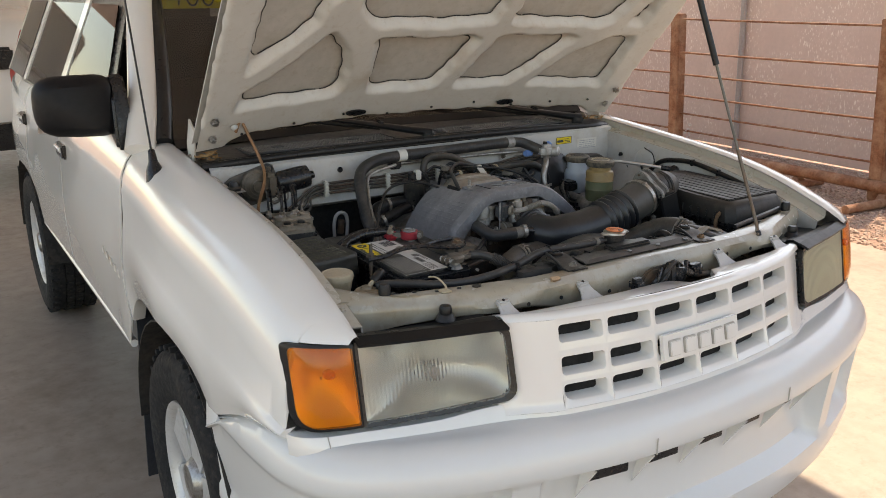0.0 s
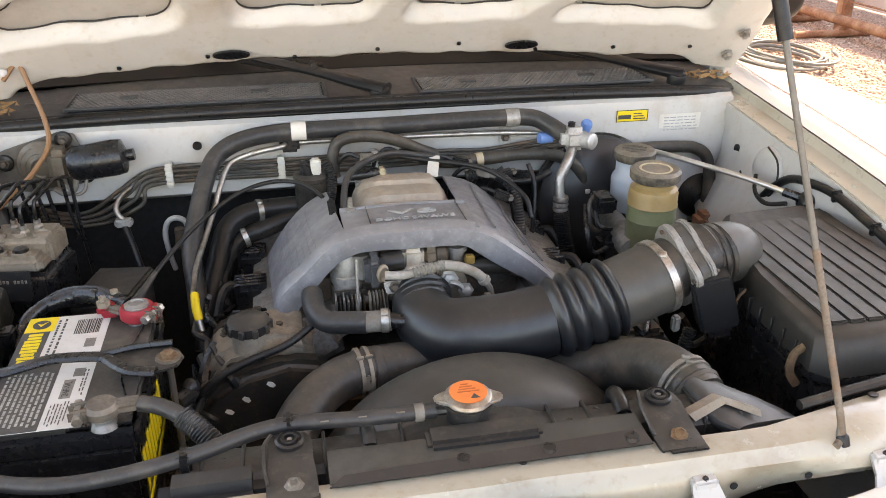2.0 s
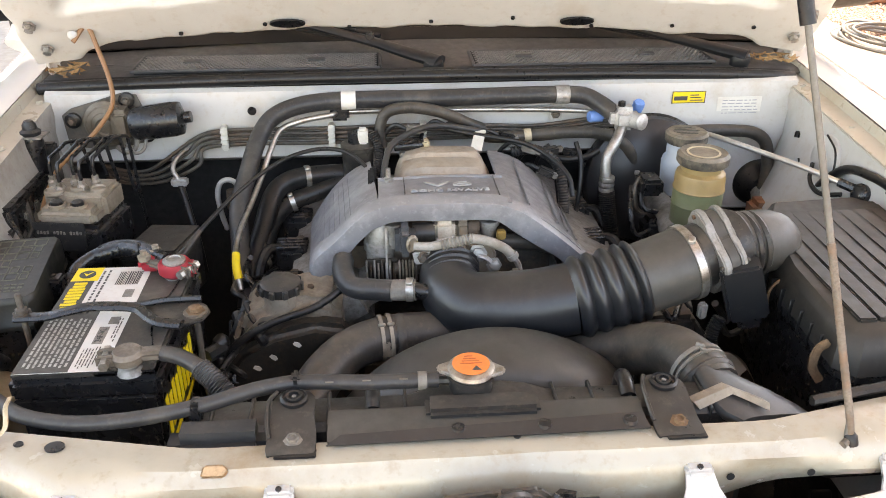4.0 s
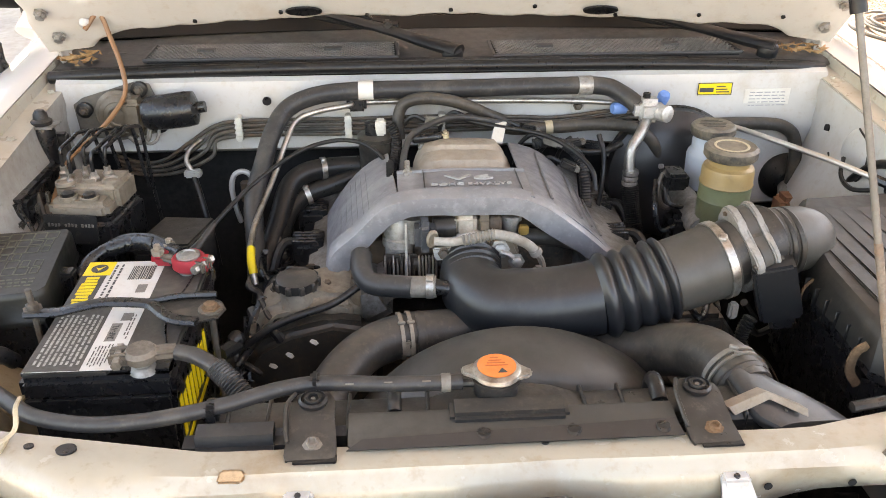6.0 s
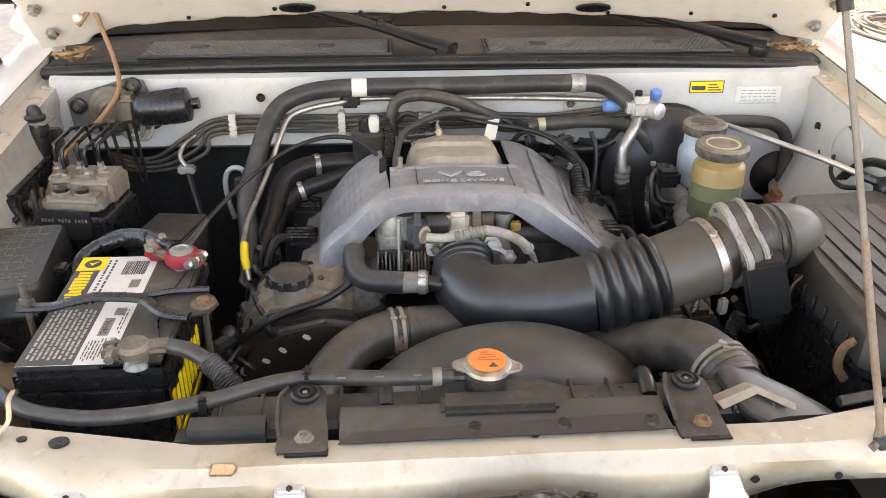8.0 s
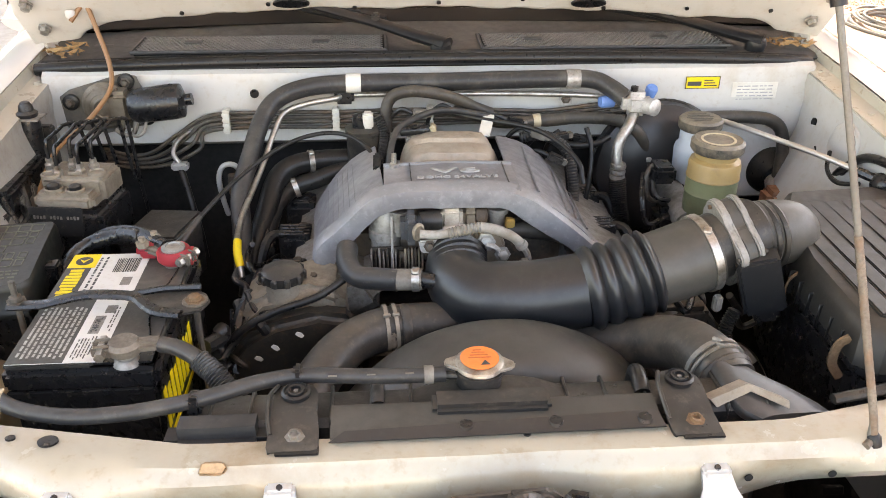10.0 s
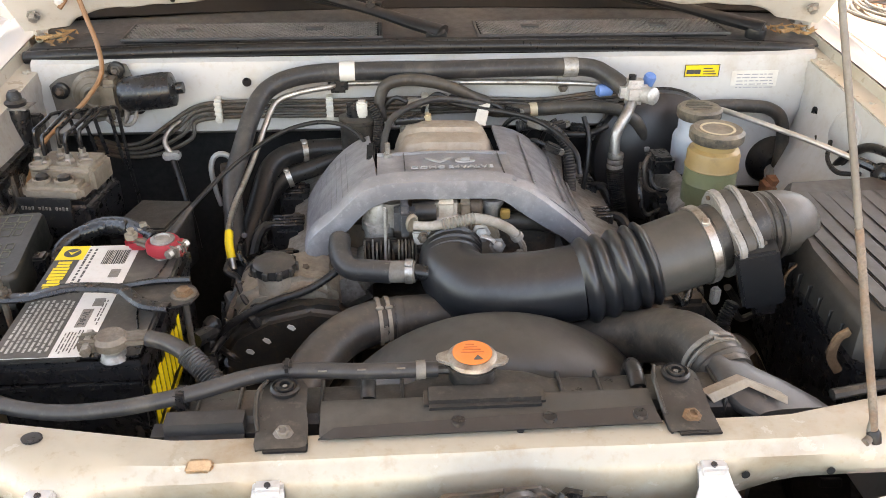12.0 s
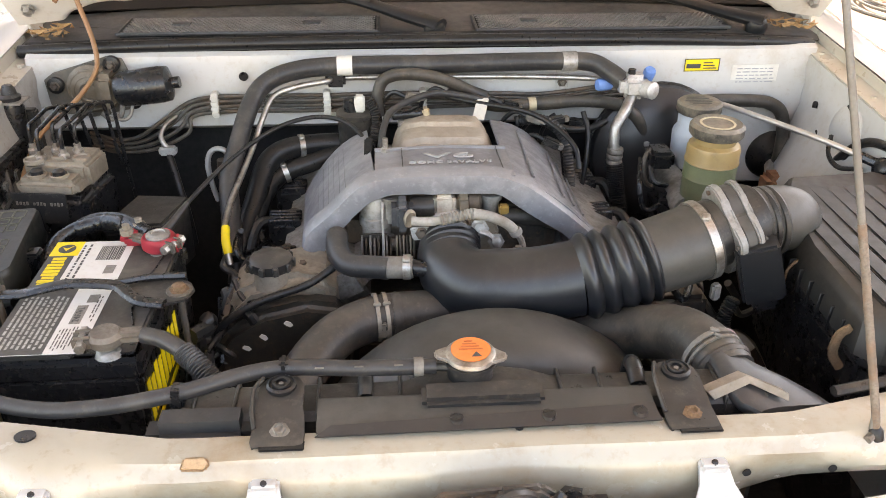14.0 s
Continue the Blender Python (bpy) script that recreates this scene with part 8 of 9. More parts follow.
# -- radiator group
def radiator():
    r = thing("radiator", "radiator with black plastic tank and orange pressure cap", "radiator")
    part("core", bm_box(-0.30, 0.30, -0.012, 0.022, 0.50, 1.02, 0.004), DARKSTEEL, r, "dark finned core")
    rows = []
    for k in range(25):
        x = lerp(-0.31, 0.31, k / 24)
        lift = 0.014 * max(0.0, 1 - (x / 0.07) ** 4) if abs(x) < 0.07 else 0.0
        rows.append([(x, -0.020, 1.01), (x, -0.018, 1.040 + lift), (x, -0.010, 1.047 + lift), (x, 0.030, 1.047 + lift), (x, 0.040, 1.040 + lift), (x, 0.042, 1.01)])
    part("tank", bm_skin(rows, 0, cap=True), DUSTY, r, "dusty black plastic top tank")
    for k in range(15):
        x = -0.29 + 0.0415 * k
        if abs(x) > 0.075:
            part("tank_rib", bm_box(x - 0.002, x + 0.002, -0.019, 0.041, 1.02, 1.050, 0.0015, 1), DUSTY, r)
    part("filler_block", bm_box(-0.062, 0.060, -0.028, 0.004, 1.045, 1.068, 0.005), DUSTY, r)
    part("filler_neck", bm_lathe([(0.024, 0), (0.024, 0.020), (0.027, 0.021), (0.027, 0.024)], 24, (0, 0, 1), (-0.010, 0.023, 1.056)), DUSTY, r)
    cap = bm_lathe([(0.024, 0.0), (0.0265, 0.003), (0.0255, 0.007), (0.0215, 0.0095), (0.0, 0.010)], 30, (0, 0, 1), (-0.010, 0.023, 1.080))
    part("cap", cap, STEEL, r, "bright pressed steel radiator cap")
    part("cap_flange", bm_prism([(-0.036, -0.008), (-0.024, -0.014), (0.024, -0.014), (0.036, -0.008), (0.038, 0.003), (0.024, 0.012), (-0.024, 0.012), (-0.038, 0.003)], 0.005, Matrix.Translation((-0.010, 0.023, 1.0815)) @ Matrix.Rotation(-0.12, 4, "Z"), 0.002), STEEL, r)
    st = part("cap_sticker", bm_lathe([(0.0205, 0), (0.0205, 0.0008)], 30, (0, 0, 1), (-0.010, 0.023, 1.0905)), ORANGE, r, "orange warning sticker")
    for k in range(4):
        part("print", bm_box(-0.022 + 0.002 * k, 0.002 - 0.003 * k, 0.022 + 0.0045 * k, 0.0235 + 0.0045 * k, 1.0913, 1.0917, 0), surf("dark_orange", (0.45, 0.10, 0.03), 0.5) if k == 0 else bpy.data.materials["dark_orange"], st)
    part("print", bm_prism([(-0.005, 0), (0.005, 0), (0, 0.008)], 0.0005, Matrix.Translation((-0.005, 0.010, 1.0913))), INK, st)
    part("overflow_pipe", bm_tube([(-0.018, 0.022, 1.070), (-0.04, 0.026, 1.068), (-0.05, 0.027, 1.068)], 0.005, 8), DUSTY, r)
    part("nipple", bm_tube([(0.168, 0.055, 1.02), (0.168, 0.050, 1.045), (0.166, 0.03, 1.052), (0.165, 0.01, 1.046)], 0.009, 12), RUBBER, r, "black rubber drain elbow")
    part("nipple", bm_tube([(-0.118, 0.045, 1.02), (-0.118, 0.040, 1.046), (-0.118, 0.022, 1.050), (-0.118, 0.01, 1.045)], 0.008, 12), DUSTY, r)
    return r


radiator()
sh = thing("fan_shroud", "dusty black plastic fan shroud behind the radiator", "fan shroud")
C = Vector((0.036, 0, 0.801))
prof = [(0.086, 0.190), (0.090, 0.208), (0.098, 0.222), (0.116, 0.2295), (0.140, 0.2315), (0.175, 0.231), (0.188, 0.224)]
rows = []
for y, r in prof:
    rows.append([(C.x + r * math.cos(a), y, C.z + r * math.sin(a)) for a in (math.pi * (-0.06 + 1.12 * k / 40) for k in range(41))])
part("ring", bm_skin(rows, 0.004), TAUPE, sh)
rows = []
for t in (0.0, 0.35, 0.7, 1.0):
    row = []
    for k in range(41):
        a = math.pi * (-0.06 + 1.12 * k / 40)
        px, pz = C.x + 0.192 * math.cos(a), C.z + 0.192 * math.sin(a)
        qx, qz = C.x + 0.30 * math.copysign(min(1.0, abs(math.cos(a)) * 1.15), math.cos(a)), min(1.035, C.z + 0.26 * math.sin(a))
        row.append((lerp(px, qx, t), lerp(0.087, 0.046, t), lerp(pz, qz, t)))
    rows.append(row)
part("face", bm_skin(rows, 0.004), TAUPE, sh)
for k, ch in enumerate("WARNING"):
    ang = 0.095 * (k - 3) + 0.03
    text_part("lettering", ch, 0.021, 0.0008, DUSTY, sh, Matrix.Translation((C.x + 0.2316 * math.sin(ang), 0.146, C.z + 0.2316 * math.cos(ang))) @ Matrix.Rotation(ang, 4, "Y"), "faint raised letter")
for k in range(7):
    a = 2 * math.pi * k / 7
    own = bm_prism([(-0.025, 0.04), (0.025, 0.04), (0.045, 0.185), (-0.02, 0.19)], 0.006, None, 0.002)
    own.transform(Matrix.Translation((0.05, 0.17, 0.81)) @ Matrix.Rotation(a, 4, "Y") @ Matrix.Rotation(radians(90), 4, "X") @ Matrix.Rotation(radians(25), 4, "Y"))
    part("fan_blade", own, DUSTY, sh)
part("fan_hub", bm_lathe([(0.06, -0.03), (0.06, 0.02), (0.03, 0.03), (0, 0.03)], 24, (0, -1, 0), (0.05, 0.17, 0.81)), DARKSTEEL, sh)
for x in (-0.202, 0.197):
    b = thing("radiator_bracket", "dusty grey steel radiator bracket with rubber bush", "bracket", "radiator brackets")
    pts = [(-0.036, -0.070), (0.020, -0.072), (0.032, -0.062), (0.034, -0.030), (0.028, 0.0), (0.024, 0.022), (0.010, 0.032), (-0.016, 0.032), (-0.028, 0.020), (-0.034, -0.010)]
    rows = []
    part("plate", bm_skin([[(x + 0.002 - w, y, z - 0.004), (x + 0.002 - w, y, z), (x + 0.002 - w * 0.45, y, z + 0.001), (x + 0.002 + w * 0.45, y, z + 0.001), (x + 0.002 + w, y, z), (x + 0.002 + w, y, z - 0.004)] for y, z, w in ((-0.068, 1.0545, 0.023), (-0.062, 1.0560, 0.025), (-0.050, 1.0562, 0.025), (-0.040, 1.0570, 0.0245), (-0.030, 1.0615, 0.0235), (-0.020, 1.066, 0.022), (-0.004, 1.068, 0.0225), (0.008, 1.068, 0.021), (0.018, 1.067, 0.016), (0.024, 1.064, 0.010), (0.027, 1.056, 0.008))], 0.0025), DUSTY, b, "dusty pressed steel plate")
    part("side_lip", bm_tube([(x - 0.021, -0.045, 1.057), (x - 0.0235, -0.030, 1.066), (x - 0.0235, -0.006, 1.073), (x - 0.017, 0.014, 1.071)], 0.0024, 6), DUSTY, b)
    part("foot", bm_box(x - 0.014, x + 0.028, -0.073, -0.060, 1.0525, 1.0550, 0.001), RUBBER, b)
    part("bush", bm_lathe([(k * 0.86, h) for k, h in ((0.017, 0), (0.0175, 0.004), (0.0145, 0.006), (0.0135, 0.004), (0.011, 0.004), (0.010, 0.007), (0.0065, 0.007), (0.006, 0.004), (0, 0.004))], 26, (0, 0, 1), (x + 0.002, 0.002, 1.0685)), RUBBER, b, "black rubber bush")
    part("pin", bm_lathe([(0.0026, 0.003), (0.0024, 0.0055), (0, 0.0055)], 12, (0, 0, 1), (x + 0.002, 0.002, 1.0685)), SLEEVE, b)
    part("bolt", bm_lathe([(0.010, 0), (0.010, 0.0015), (0.0062, 0.002), (0.0062, 0.007), (0.0045, 0.0075), (0.004, 0.005), (0, 0.005)], 6, (0, -0.25, 1), (x + 0.004, -0.050, 1.0570)), SLEEVE if x < 0 else BROWNBOLT, b)
LIDM0 = surf("smooth_grey_plastic", (0.035, 0.035, 0.036), 0.42, 0, 0.2, 7, 0.02, 120, dirt=(0.08, 0.072, 0.063), dirt_amount=0.2, dirt_scale=8)
ap = thing("air_deflector", "long dusty black plastic deflector in front of the radiator", "deflector")
part("plate", bm_skin([[(lerp(-0.164, -0.150, k), y, z) if k == 0 else (0.168, y, z) for k in (0, 1)] for y, z in ((-0.052, 1.0545), (-0.046, 1.058), (-0.030, 1.0590), (-0.012, 1.0610), (-0.006, 1.059), (-0.004, 1.05))], 0.003), TAUPE, ap)
part("front_lip", bm_skin([[(-0.150, -0.049, 1.060), (0.165, -0.036, 1.061)], [(-0.165, -0.058, 1.0545), (0.170, -0.055, 1.0545)]], 0.002), DUCT, ap)
part("duct_end", bm_box(-0.33, -0.225, -0.044, 0.004, 1.02, 1.056, 0.014, 4), LIDM0, ap)
for x in (-0.03, 0.06, 0.15):
    part("push_pin", bm_lathe([(0.008, 0), (0.007, 0.004), (0, 0.005)], 12, (0, 0, 1), (x, -0.046, 1.058)), BLACK, ap)
oh = pipe("overflow_hose", "grey-black coolant overflow hose lying along the crossmember", [(-0.045, 0.026, 1.069), (-0.119, 0.027, 1.069), (-0.194, 0.030, 1.071), (-0.240, 0.024, 1.069), (-0.29, 0.012, 1.062), (-0.34, 0.006, 1.055), (-0.383, 0.002, 1.052), (-0.433, 0.004, 1.050), (-0.489, 0.020, 1.050), (-0.53, 0.052, 1.049), (-0.565, 0.082, 1.047), (-0.592, 0.098, 1.044)], 0.0085, LOOM, sides=12)
part("clip", bm_tube([(-0.068, 0.026, 1.069), (-0.058, 0.026, 1.069)], 0.0100, 14, curved=False), SLEEVE, oh, "pale hose clip")
for k in range(3):
    part("print", bm_box(-0.088 - 0.040 * k, -0.079 - 0.040 * k, 0.0185, 0.0205, 1.0765, 1.0772, 0), SLEEVE, oh)
part("hose_hook", bm_box(-0.312, -0.298, 0.0, 0.02, 1.045, 1.068, 0.003), BLACK, oh)
part("hose_hook", bm_box(-0.205, -0.195, 0.022, 0.040, 1.060, 1.082, 0.003), RUBBER, oh)
zt_ = thing("cable_tie", "cream plastic cable tie over the hose", "cable tie")
part("strap", bm_tube([(-0.505, 0.035, 1.064), (-0.500, 0.012, 1.068), (-0.495, -0.010, 1.058), (-0.505, -0.03, 1.056)], 0.0026, 6, flat=0.5), CREAM, zt_)
part("tail", bm_box(-0.518, -0.497, -0.04, -0.02, 1.053, 1.056, 0.001), CREAM, zt_)

# -- intake: duct, air meter, filter box
METER = surf("grey_cast_meter", (0.25, 0.245, 0.235), 0.5, 0.3, 0.2, 30, 0.1, 120, dirt=(0.17, 0.15, 0.125), dirt_amount=0.28, dirt_scale=22)


def intake():
    d = thing("intake_duct", "black rubber intake duct with ribbed bellows", "intake duct")
    el = [(-0.004, 0.352, 1.032), (-0.008, 0.325, 1.024), (-0.004, 0.292, 1.018), (0.018, 0.266, 1.016), (0.05, 0.255, 1.018), (0.10, 0.250, 1.022), (0.155, 0.249, 1.031)]
    part("elbow", bm_tube(el, 0.045, 24, radii=lambda t: lerp(0.041, 0.050, min(1, t * 1.5))), DUCT, d)
    for k in range(3):
        t = k * 0.012
        part("collar", bm_lathe([(0.041, -0.003), (0.0435, 0), (0.041, 0.003)], 30, (0.1, -1, -0.3), (-0.005 - 0.001 * k, 0.345 - t, 1.031 - 0.003 * k)), DUCT, d)
    bel = [Vector((0.155, 0.249, 1.031)), Vector((0.190, 0.250, 1.039)), Vector((0.225, 0.2515, 1.049)), Vector((0.248, 0.253, 1.056))]
    line = smooth_line(bel, 30)
    n = len(line) - 1
    part("bellows", bm_tube([p[:] for p in line], 0.05, 28, curved=False, radii=lambda t: 0.0500 + 0.0075 * (0.5 - 0.5 * math.cos(10 * math.pi * t)) ** 0.6), DUCT, d, "ribbed rubber bellows")
    part("straight", bm_tube([(0.244, 0.2525, 1.055), (0.28, 0.258, 1.064), (0.322, 0.266, 1.075)], 0.048, 26, radii=lambda t: lerp(0.0495, 0.0515, t)), TAUPE, d)
    a = Vector((0.95, 0.17, 0.25)).normalized()
    ring_clamp(d, (0.314, 0.2645, 1.073), a, 0.0517, 0.011)
    m = thing("air_flow_meter", "cast alloy air flow meter with black sensor box", "air flow meter")
    o = Vector((0.336, 0.271, 1.080))
    part("body", bm_lathe([(0.046, -0.012), (0.046, 0.058), (0.042, 0.062)], 30, a, o[:]), DUSTY, m)
    rot = Matrix.Translation(o) @ a.to_track_quat("Z", "X").to_matrix().to_4x4()
    def lobes(r, n, amp, ph):
        return [((r + amp * math.cos(n * t + ph) + 0.4 * amp * math.cos(3 * t)) * math.cos(t), (r + amp * math.cos(n * t + ph) + 0.4 * amp * math.cos(3 * t)) * math.sin(t)) for t in (2 * math.pi * k / 40 for k in range(40))]
    for off, dep, r, amp, mt in ((0.002, 0.011, 0.0560, 0.0075, METER), (0.013, 0.016, 0.0525, 0.006, TAUPE), (0.029, 0.008, 0.0550, 0.0065, METER), (0.037, 0.014, 0.050, 0.0, DUSTY)):
        own = bm_prism(lobes(r, 4, amp, 0.6), dep, None, 0.002)
        own.transform(rot @ Matrix.Translation((0, 0, off)))
        part("flange", own, mt, m, "rough cast alloy flange" if mt is METER else "dark housing ring")
    for k in range(4):
        t = (2 * math.pi * k - 0.6) / 4
        for off in (0.001, 0.0365):
            q = rot @ Vector((0.0575 * math.cos(t), 0.0575 * math.sin(t), off))
            part("flange_bolt", bm_lathe([(0.0032, 0), (0.0032, 0.003), (0, 0.003)], 6, -a if off < 0.01 else a, q[:]), DARKSTEEL, m)
    own = bm_box(-0.027, 0.027, -0.016, 0.026, -0.042, 0.042, 0.004)
    own.transform(Matrix.Translation((0.382, 0.222, 1.050)) @ Matrix.Rotation(radians(-18), 4, "Y") @ Matrix.Rotation(radians(-12), 4, "Z"))
    part("sensor_box", own, DUCT, m, "black plastic sensor box")
    own = bm_box(-0.016, 0.016, -0.010, 0.016, -0.060, -0.038, 0.004)
    own.transform(Matrix.Translation((0.382, 0.222, 1.050)) @ Matrix.Rotation(radians(-18), 4, "Y") @ Matrix.Rotation(radians(-12), 4, "Z"))
    part("sensor_plug", own, BLACK, m)
    part("sensor_wire", corrugated([(0.362, 0.235, 1.0), (0.352, 0.23, 0.97), (0.357, 0.21, 0.93), (0.36, 0.2, 0.88)], 0.009), RUBBER, m)
    part("clamp_tab", bm_box(0.322, 0.334, 0.214, 0.226, 1.010, 1.034, 0.003), DIRTYALU, m)
    return d


intake()


LIDM = surf("filter_lid", (0.024, 0.0225, 0.021), 0.5, 0, 0.2, 7, 0.015, 120, dirt=(0.05, 0.043, 0.036), dirt_amount=0.18, dirt_scale=8, up_dust=(0.17, 0.135, 0.105), up_amount=0.14, spec=0.3)


def air_box():
    b = thing("air_filter_box", "dusty black plastic air filter box with ribbed lid", "air filter box")
    lid = [(0.430, 0.066), (0.405 + 0.045, 0.044), (0.64, 0.046), (0.672, 0.07), (0.676, 0.42), (0.645, 0.452), (0.50, 0.440), (0.462, 0.375), (0.434, 0.22)]
    part("base", bm_prism([(x * 0.97 + 0.016, y * 0.97 + 0.006) for x, y in lid], 0.16, Matrix.Translation((0, 0, 0.862)), 0.01), BLACK, b)
    part("rim", bm_prism(lid, 0.016, Matrix.Translation((0, 0, 1.018)), 0.004), BLACK, b)
    cx, cy = 0.555, 0.25
    rows = []
    for s, z in ((1.0, 1.034), (0.988, 1.052), (0.955, 1.067), (0.925, 1.078), (0.885, 1.0845)):
        rows.append([(cx + (x - cx) * s, cy + (y - cy) * s, z + 0.015 * (y - 0.25)) for x, y in lid])
    own = bm_skin(rows, 0, closed=True)
    own.faces.new([v for v in own.verts][-len(lid):])
    part("lid", own, LIDM, b, "dusty ribbed lid")
    for k in range(8):
        x = 0.474 + 0.0252 * k
        y1 = 0.415 if x > 0.50 else 0.34
        part("lid_rib", bm_box(x - 0.0119, x + 0.0119, 0.084, y1, 1.076, 1.0868, 0.002, 2), LIDM, b)
    for k in range(9):
        y = 0.10 + 0.028 * k
        part("edge_rib", bm_box(0.4295, 0.4345 + 0.004, y, y + 0.003, 1.02, 1.055, 0.001, 1), FILLER, b)
    part("spring_clip", bm_tube([(0.432, 0.085, 1.055), (0.420, 0.085, 1.045), (0.418, 0.085, 1.02), (0.43, 0.083, 1.0)], 0.0035, 6, flat=1.8), BROWNBOLT, b, "rusty spring clip")
    part("spring_clip", bm_tube([(0.45, 0.24, 1.06), (0.428, 0.238, 1.04), (0.43, 0.24, 1.0)], 0.0022, 6), BROWNBOLT, b)
    # neck to the meter
    part("neck", bm_tube([(0.380, 0.281, 1.089), (0.41, 0.287, 1.089), (0.44, 0.295, 1.085), (0.460, 0.301, 1.079), (0.478, 0.307, 1.071)], 0.05, 26, radii=lambda t: 0.045 if t < 0.35 else 0.006 + 0.039 * math.sqrt(max(0.0, 1 - ((t - 0.35) / 0.66) ** 2))), TAUPE, b, "dusty rounded inlet neck")
    for k in range(3):
        part("neck_ring", bm_lathe([(0.0445, -0.004), (0.0475, 0), (0.0445, 0.004)], 30, (0.96, 0.2, 0.1), (0.388 + 0.012 * k, 0.279 + 0.002 * k, 1.088 + 0.0005 * k)), DUSTY, b)
    return b


air_box()
ri = pipe("air_inlet_hose", "dusty grey-black lower intake hose with elbow", [(0.10, 0.27, 0.925), (0.17, 0.235, 0.952), (0.222, 0.195, 0.980), (0.248, 0.155, 1.008), (0.260, 0.115, 1.026), (0.269, 0.077, 1.031), (0.277, 0.045, 1.025)], 0.034, HOSE, sides=18)
ring_clamp(ri, (0.269, 0.077, 1.031), (0.25, -0.93, -0.1), 0.0345, 0.006, SLEEVE)
ring_clamp(ri, (0.271, 0.068, 1.030), (0.25, -0.93, -0.1), 0.0345, 0.003, SLEEVE)
part("bead", bm_lathe([(0.034, -0.005), (0.0365, 0), (0.034, 0.005)], 24, (0.25, -0.93, -0.1), (0.275, 0.055, 1.027)), HOSE, ri)
sn = thing("air_snorkel", "grey-black plastic air snorkel on the crossmember", "air inlet")
rows = []
for (x, y, z), w, hgt in (((0.276, 0.048, 1.030), 0.026, 0.026), ((0.284, 0.028, 1.032), 0.034, 0.024), ((0.296, 0.006, 1.034), 0.046, 0.020), ((0.312, -0.012, 1.032), 0.052, 0.014), ((0.326, -0.024, 1.030), 0.05, 0.009)):
    rows.append([(x + w * math.copysign(abs(math.cos(a)) ** 0.7, math.cos(a)), y + 0.3 * w * math.cos(a), z + hgt * math.copysign(abs(math.sin(a)) ** 0.8, math.sin(a)) + (0.012 * math.cos(a) * -1)) for a in (2 * math.pi * k / 20 for k in range(20))])
part("duct", bm_skin(rows, 0, closed=True, cap=True), LIDM0, sn)
part("seam", bm_skin([[(0.226, -0.004, 1.050), (0.268, 0.008, 1.059), (0.308, -0.010, 1.049)], [(0.230, -0.014, 1.052), (0.273, -0.003, 1.062), (0.312, -0.020, 1.050)], [(0.236, -0.018, 1.046), (0.275, -0.008, 1.057), (0.312, -0.024, 1.045)]], 0.002), CASTTAN, sn, "pale worn edge")
part("seal_strip", bm_tube([(0.36, -0.02, 1.052), (0.42, -0.012, 1.056), (0.50, 0.002, 1.058), (0.60, 0.03, 1.056)], 0.006, 8), RUBBER, sn)

# -- brake booster, reservoirs, steering
bs = thing("brake_booster", "black brake booster with master cylinder", "brake booster")
part("drum", bm_lathe([(0.0, 0.06), (0.05, 0.058), (0.10, 0.045), (0.122, 0.03), (0.126, 0.012), (0.126, 0.0), (0.120, -0.03)], 44, (0, -1, 0.12), (0.415, 0.775, 0.985)), surf("booster_black", (0.018, 0.018, 0.02), 0.35, 0, 0.2, 12, 0.04, 80), bs, "glossy black booster drum")
part("drum_rim", bm_lathe([(0.124, -0.006), (0.130, 0.0), (0.124, 0.006)], 44, (0, -1, 0.12), (0.415, 0.765, 0.986)), BLACK, bs)
part("master_cylinder", bm_tube([(0.41, 0.72, 0.985), (0.405, 0.54, 0.975)], 0.024, 16, curved=False), DIRTYALU, bs)
for k, pts in enumerate(([(0.385, 0.62, 0.98), (0.355, 0.615, 0.99), (0.348, 0.62, 1.03), (0.365, 0.635, 1.045), (0.385, 0.64, 1.04)], [(0.38, 0.58, 0.97), (0.345, 0.575, 0.96), (0.335, 0.59, 1.0), (0.345, 0.63, 1.03)], [(0.39, 0.60, 0.99), (0.362, 0.60, 1.0), (0.36, 0.62, 1.025)])):
    part("brake_line", bm_tube(pts, 0.0045, 8), BLACK if k else DARKSTEEL, bs)
part("connector", bm_box(0.355, 0.395, 0.60, 0.65, 1.02, 1.05, 0.006), BLACK, bs)
part("valve", bm_box(0.36, 0.41, 0.575, 0.62, 0.92, 0.985, 0.010), BLACK, bs)
FROST = surf("frosted_white_bottle", (0.38, 0.43, 0.49), 0.4, 0, 0.06, 10, 0.02, 50, dirt=(0.35, 0.3, 0.25), dirt_amount=0.2)
AMBERB = surf("amber_bottle", (0.34, 0.225, 0.095), 0.4, 0, 0.12, 10, 0.02, 50, dirt=(0.2, 0.14, 0.07), dirt_amount=0.3)
OLIVE = surf("olive_fluid_bottle", (0.17, 0.19, 0.105), 0.35, 0, 0.12, 10, 0.02, 50, dirt=(0.12, 0.1, 0.06), dirt_amount=0.3)
r1 = thing("clutch_reservoir", "pale blue-white fluid reservoir with dusty black cap", "fluid reservoir", "fluid reservoirs")
part("bottle", bm_lathe([(0.030, -0.11), (0.036, -0.10), (0.038, -0.05), (0.036, -0.042), (0.031, -0.036), (0.031, -0.008)], 28, (0, 0, 1), (0.448, 0.672, 1.108)), FROST, r1)
part("cap", bm_lathe([(0.036, -0.010), (0.038, -0.006), (0.038, 0.006), (0.034, 0.010), (0, 0.010)], 30, (0, 0, 1), (0.450, 0.672, 1.106)), CAPTOP, r1, "dusty black cap")
